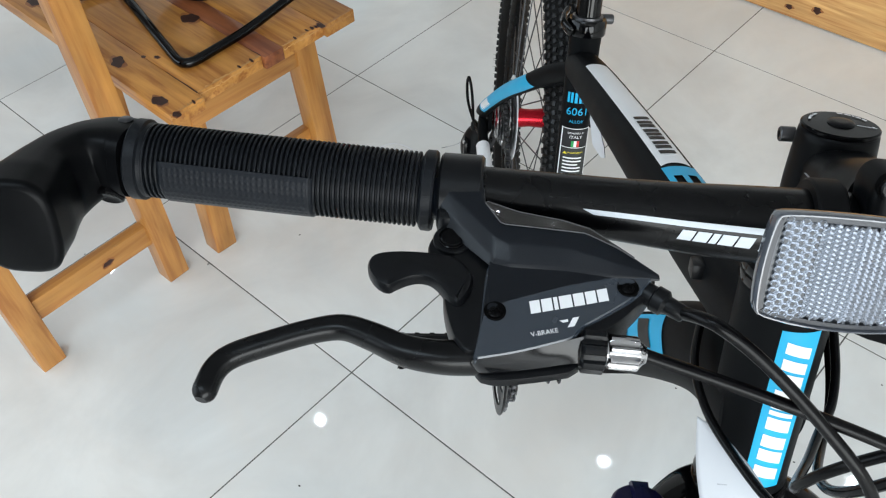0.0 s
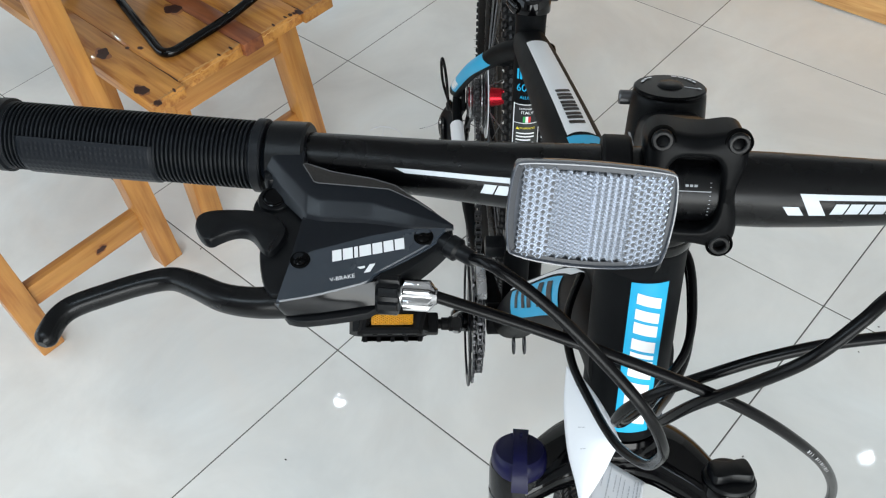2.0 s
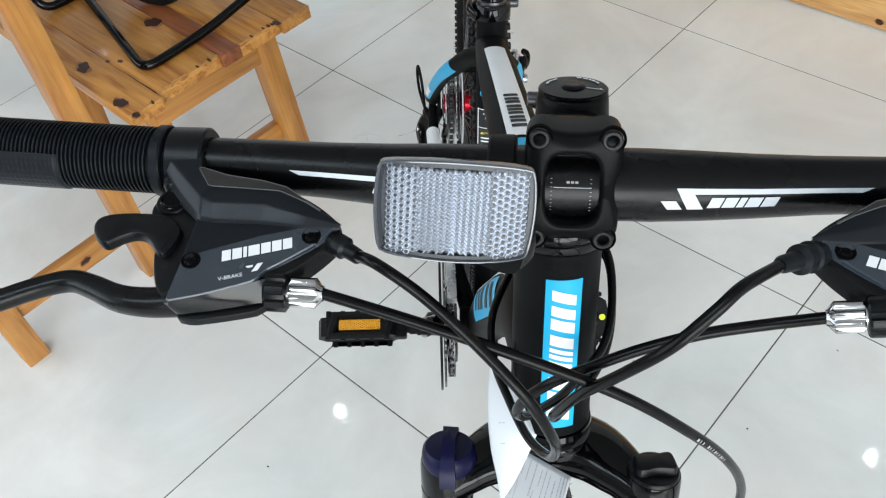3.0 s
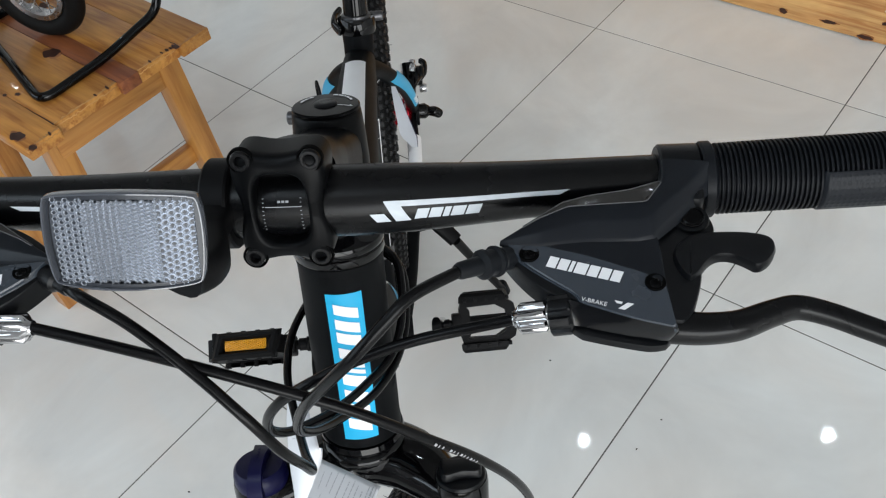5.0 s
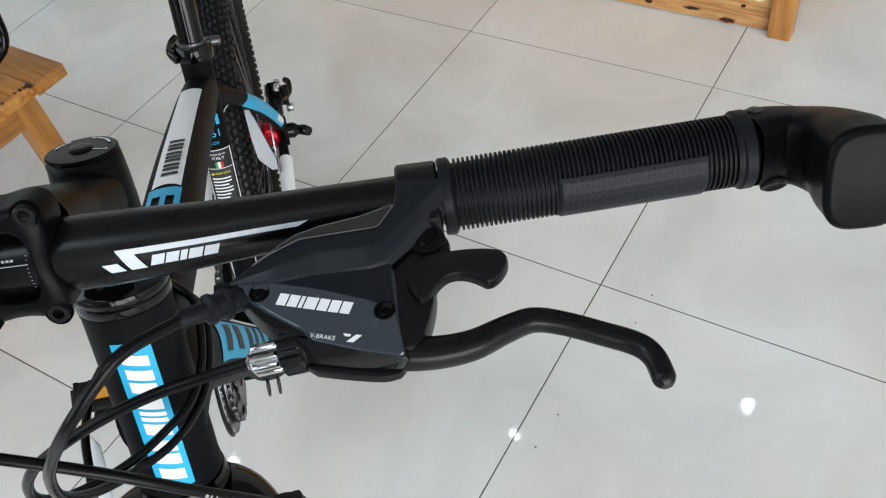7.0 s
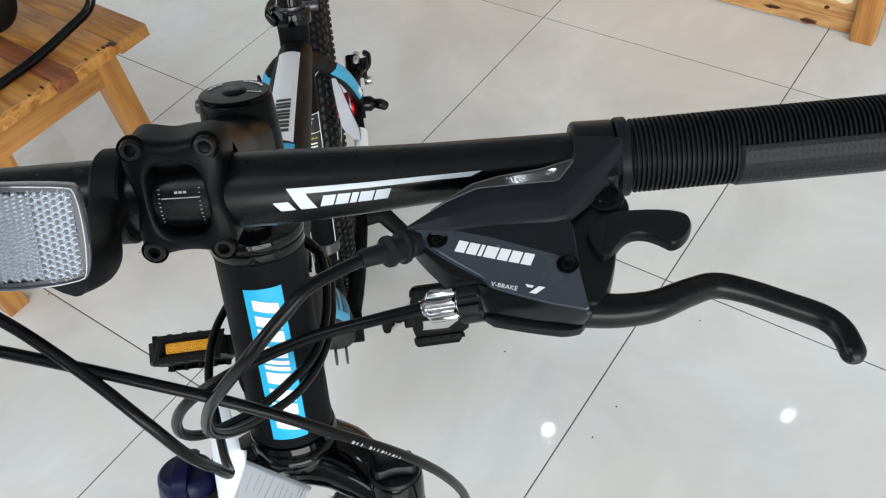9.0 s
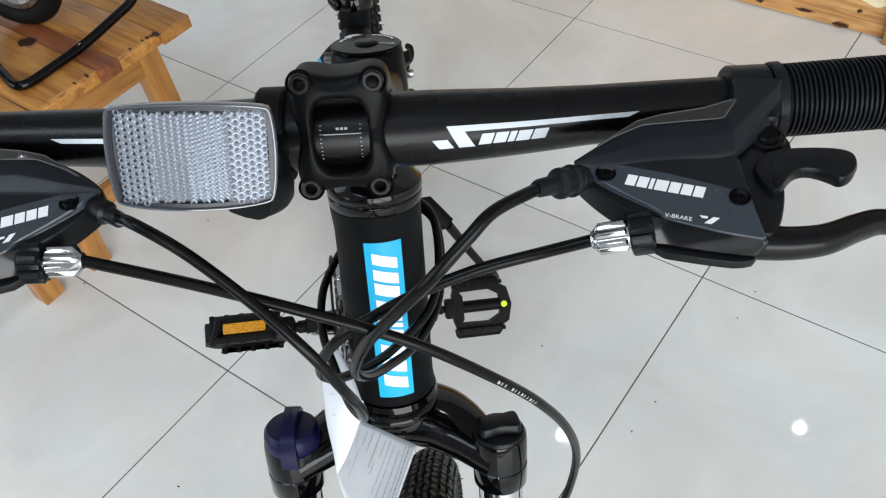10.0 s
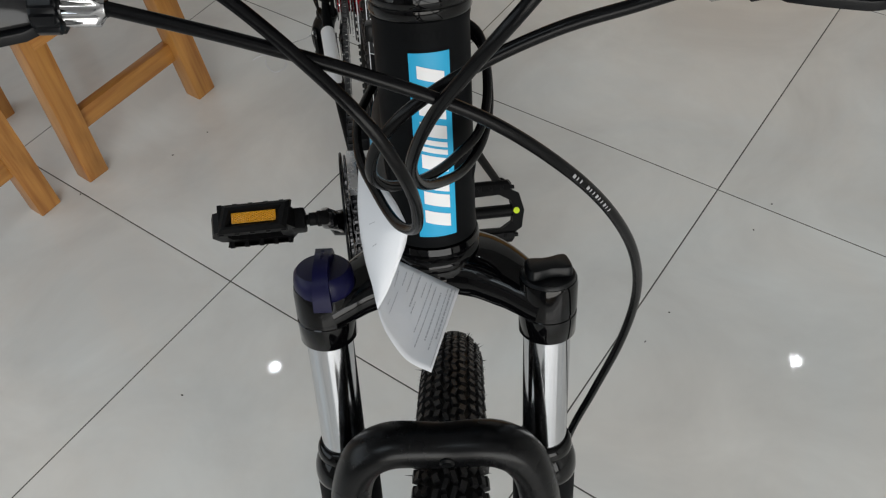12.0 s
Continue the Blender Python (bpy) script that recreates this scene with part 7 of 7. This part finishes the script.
def fillet(points, r=0.03, n=5):
    P = [Vector(p) for p in points]
    out = [P[0]]
    for a, b, c in zip(P, P[1:], P[2:]):
        d0, d1 = (a - b).normalized(), (c - b).normalized()
        s, e = b + d0 * r, b + d1 * r
        for k in range(n + 1):
            t = k / n
            out.append(s * (1 - t) ** 2 + b * (2 * t * (1 - t)) + e * t * t)
    return out + [P[-1]]


part("tube", sweep(fillet([Vector(p) - o for p in ((-0.345, 1.235, zt + 0.30), (-0.362, 1.196, zt + 0.030), (-0.465, 1.112, zt), (-0.5590, 1.014, zt), (-0.785, 1.395, zt), (-0.80, 1.44, zt + 0.25))], 0.034, 6), 0.0082, 16, round_ends=True), M_GLOSS, stand, "gloss black bent tube")
part("tube", sweep(fillet([Vector(p) - o for p in ((-0.862, 1.36, zt + 0.20), (-0.793, 1.242, zt), (-0.600, 1.420, zt), (-0.56, 1.46, zt + 0.2))], 0.034, 6), 0.0082, 16, round_ends=True), M_GLOSS, stand, "gloss black bent tube")
wm = Matrix.Translation((-0.573, 1.236, TOP + 0.094)) @ pose(0, 0, 0, 0, 0, 68)
small = thing("small_wheel", "small black spoked wheel on the wooden stool", "wheel", wm)
RS = 0.094
n = 64
sec = [(0.017 * math.cos(2 * math.pi * k / 16), RS - 0.0185 + 0.0185 * math.sin(2 * math.pi * k / 16)) for k in range(16)]
part("tyre", ring_skin(bmesh.new(), [[Vector((xx, r * math.cos(2 * math.pi * k / n), r * math.sin(2 * math.pi * k / n))) for xx, r in sec] for k in range(n)], closed=True), M_TYRE, small, "smooth black tyre")
sec = [(-0.011, RS - 0.036), (-0.011, RS - 0.046), (0.011, RS - 0.046), (0.011, RS - 0.036)]
part("rim", ring_skin(bmesh.new(), [[Vector((xx, r * math.cos(2 * math.pi * k / n), r * math.sin(2 * math.pi * k / n))) for xx, r in sec] for k in range(n)], closed=True), M_STEEL, small, "pale metal rim")
part("hub", lathe([(0.006, -0.03), (0.012, -0.026), (0.010, 0), (0.012, 0.026), (0.006, 0.03)], 20, Y90), M_STEEL, small)
for k in range(16):
    a = 2 * math.pi * k / 16
    part("spoke", sweep([((0.014 if k % 2 else -0.014), 0.010 * math.cos(a), 0.010 * math.sin(a)), (0, (RS - 0.045) * math.cos(a + 0.2), (RS - 0.045) * math.sin(a + 0.2))], 0.0011, 6), M_STEEL, small)

# wooden crate beside the far wall of the aisle
CR = Matrix.Translation((1.166, 1.200, 0)) @ pose(0, 0, 0, 0, 0, 135.0)      # x along the panel, away from the post
crate = thing("wooden_crate", "pale knotty pine display crate with a corner post", "crate", CR)
part("corner_post", box(0.62, 0.045, 0.050, 0.003), M_POST, crate, "orange pine corner post", Matrix.Translation((0.020, -0.010, 0.31)) @ pose(0, 0, 0, 0, -90, 0))
for k in range(4):
    part("panel_board", box(1.30, 0.018, 0.148, 0.002), M_CRATE, crate, "", Matrix.Translation((0.045 + 0.65, -0.018, 0.078 + k * 0.150)))
part("corner_post", box(0.62, 0.045, 0.050, 0.003), M_POST, crate, "", Matrix.Translation((1.365, -0.010, 0.31)) @ pose(0, 0, 0, 0, -90, 0))
for yy in (-0.55,):
    for xx in (0.02, 1.365):
        part("corner_post", box(0.62, 0.045, 0.050, 0.003), M_POST, crate, "", Matrix.Translation((xx, yy, 0.31)) @ pose(0, 0, 0, 0, -90, 0))
    part("back_board", box(1.30, 0.018, 0.60, 0.002), M_CRATE, crate, "", Matrix.Translation((0.69, yy, 0.31)))
for xx in (0.020, 1.365):
    part("end_board", box(0.018, 0.50, 0.60, 0.002), M_CRATE, crate, "", Matrix.Translation((xx, -0.28, 0.31)))
part("lid", box(1.44, 0.64, 0.022, 0.003), M_CRATE, crate, "", Matrix.Translation((0.69, -0.28, 0.632)))

for kx, kz, kr, ks in ((0.110, 0.055, 0.0045, 1.1), (0.332, 0.022, 0.006, 1.6), (0.226, 0.024, 0.004, 4.5), (0.142, 0.010, 0.007, 2.2), (0.630, 0.030, 0.006, 1.5), (0.562, 0.045, 0.008, 1.3), (0.760, 0.020, 0.005, 1.4)):
    knot(crate, Matrix.Translation((kx, -0.0090, kz)) @ pose(0, 0, 0, 90, 0, 180), kr, ks)
rng = random.Random(21)
bm = bmesh.new()
fp = [(0.028 * math.cos(2 * math.pi * k / 18) * rng.uniform(0.8, 1.15), 0.012 * math.sin(2 * math.pi * k / 18) * rng.uniform(0.7, 1.2)) for k in range(18)]
bm.faces.new([bm.verts.new((x, y, 0.0004)) for x, y in fp])
part("filler_patch", bm, M_FILLER, crate, "pale wood filler patch", Matrix.Translation((0.085, -0.0090, 0.086)) @ pose(0, 0, 0, 90, 0, 180))

# ---------------- small litter on the floor ----------------
string = tagged(part("plastic_string", sweep(spline([(-0.276, 1.268, 0.0012), (-0.262, 1.276, 0.0012), (-0.240, 1.272, 0.003), (-0.216, 1.256, 0.004), (-0.206, 1.238, 0.0014), (-0.212, 1.222, 0.0012), (-0.228, 1.214, 0.0012), (-0.240, 1.222, 0.004), (-0.247, 1.240, 0.007), (-0.246, 1.262, 0.006)], 6), 0.0009, 8), M_PAPER), "thin white curl of plastic string on the tiles", "string")
M_DIRT = mat("dark_crumb", (0.05, 0.045, 0.04), 0.8, spec=0.2, var=0.3, vscale=300)
for k, (cx, cy) in enumerate(((0.591, 0.632), (0.541, 0.586), (0.355, 0.460), (0.303, 0.417), (0.207, 0.608), (-0.612, 0.960), (-0.439, 1.022), (-0.372, 1.069), (-0.409, 0.480), (-0.860, 1.010))):
    rng = random.Random(100 + k)
    bm = bmesh.new()
    bmesh.ops.create_icosphere(bm, subdivisions=1, radius=0.0016)
    for v in bm.verts:
        v.co = Vector((v.co.x * rng.uniform(0.6, 1.9), v.co.y * rng.uniform(0.5, 1.1), max(-0.0004, v.co.z * rng.uniform(0.4, 0.9))))
    tagged(part("crumb", bm, M_DIRT, None, "", pose(cx, cy, 0.0004, 0, 0, rng.uniform(0, 180))), "tiny dark crumb of dirt on the tiles", "crumb", "crumbs on the floor")

# ---------------- floor tiles, last ----------------
TS, GAP = 0.60, 0.0025
P0 = Vector((0.093, 1.11))
uu, vv = Vector((math.cos(radians(45)), math.sin(radians(45)))), Vector((math.sin(radians(45)), -math.cos(radians(45))))
floor = structure("floor", box(X1 - X0 + 0.3, Y1 - Y0 + 0.3, 0.08), M_GROUT, "floor of square polished off-white tiles with dark grout lines", "floor")
floor.matrix_world = pose(0, (Y0 + Y1) / 2, -0.0407)
finv = floor.matrix_world.inverted()


def tile_mesh(poly, c):
    bm = bmesh.new()
    rings = [[Vector((*(p - c), z)) for p in (inset2(poly, d) if d else poly)] for d, z in ((0, -0.0010), (0, -0.0003), (0.0004, 0.0))]
    ring_skin(bm, rings)
    me = bpy.data.meshes.new("tile")
    bmesh.ops.recalc_face_normals(bm, faces=bm.faces)
    bm.to_mesh(me)
    bm.free()
    me.materials.append(M_TILE)
    return me


def clip(poly):
    for ax, lim, sg in ((0, X0, 1), (0, X1, -1), (1, Y0, 1), (1, Y1, -1)):
        out = []
        for a, b in zip(poly, poly[1:] + poly[:1]):
            da, db = sg * (a[ax] - lim), sg * (b[ax] - lim)
            if da >= 0:
                out.append(a)
            if da * db < 0:
                out.append(a + (b - a) * (da / (da - db)))
        poly = out
        if len(poly) < 3:
            return []
    return poly


whole = None
for i in range(-12, 13):
    for j in range(-12, 13):
        c = P0 + uu * (i * TS) + vv * (j * TS) + (uu + vv) * (TS / 2)
        h = (TS - GAP) / 2
        quad = [c - uu * h - vv * h, c + vv * h - uu * h, c + uu * h + vv * h, c - vv * h + uu * h]
        poly = clip(quad)
        if not poly:
            continue
        same = len(poly) == 4 and all((p - q).length < 1e-6 for p, q in zip(poly, quad))
        if same:
            if whole is None:
                whole = tile_mesh(quad, c)
            me = whole
        else:
            area = abs(sum(poly[k].x * poly[(k + 1) % len(poly)].y - poly[(k + 1) % len(poly)].x * poly[k].y for k in range(len(poly)))) / 2
            if area < 0.002:
                continue
            me = tile_mesh(poly, c)
        ob = new("tile", me)
        ob.parent = floor
        ob.matrix_basis = finv @ Matrix.Translation((c.x, c.y, 0))
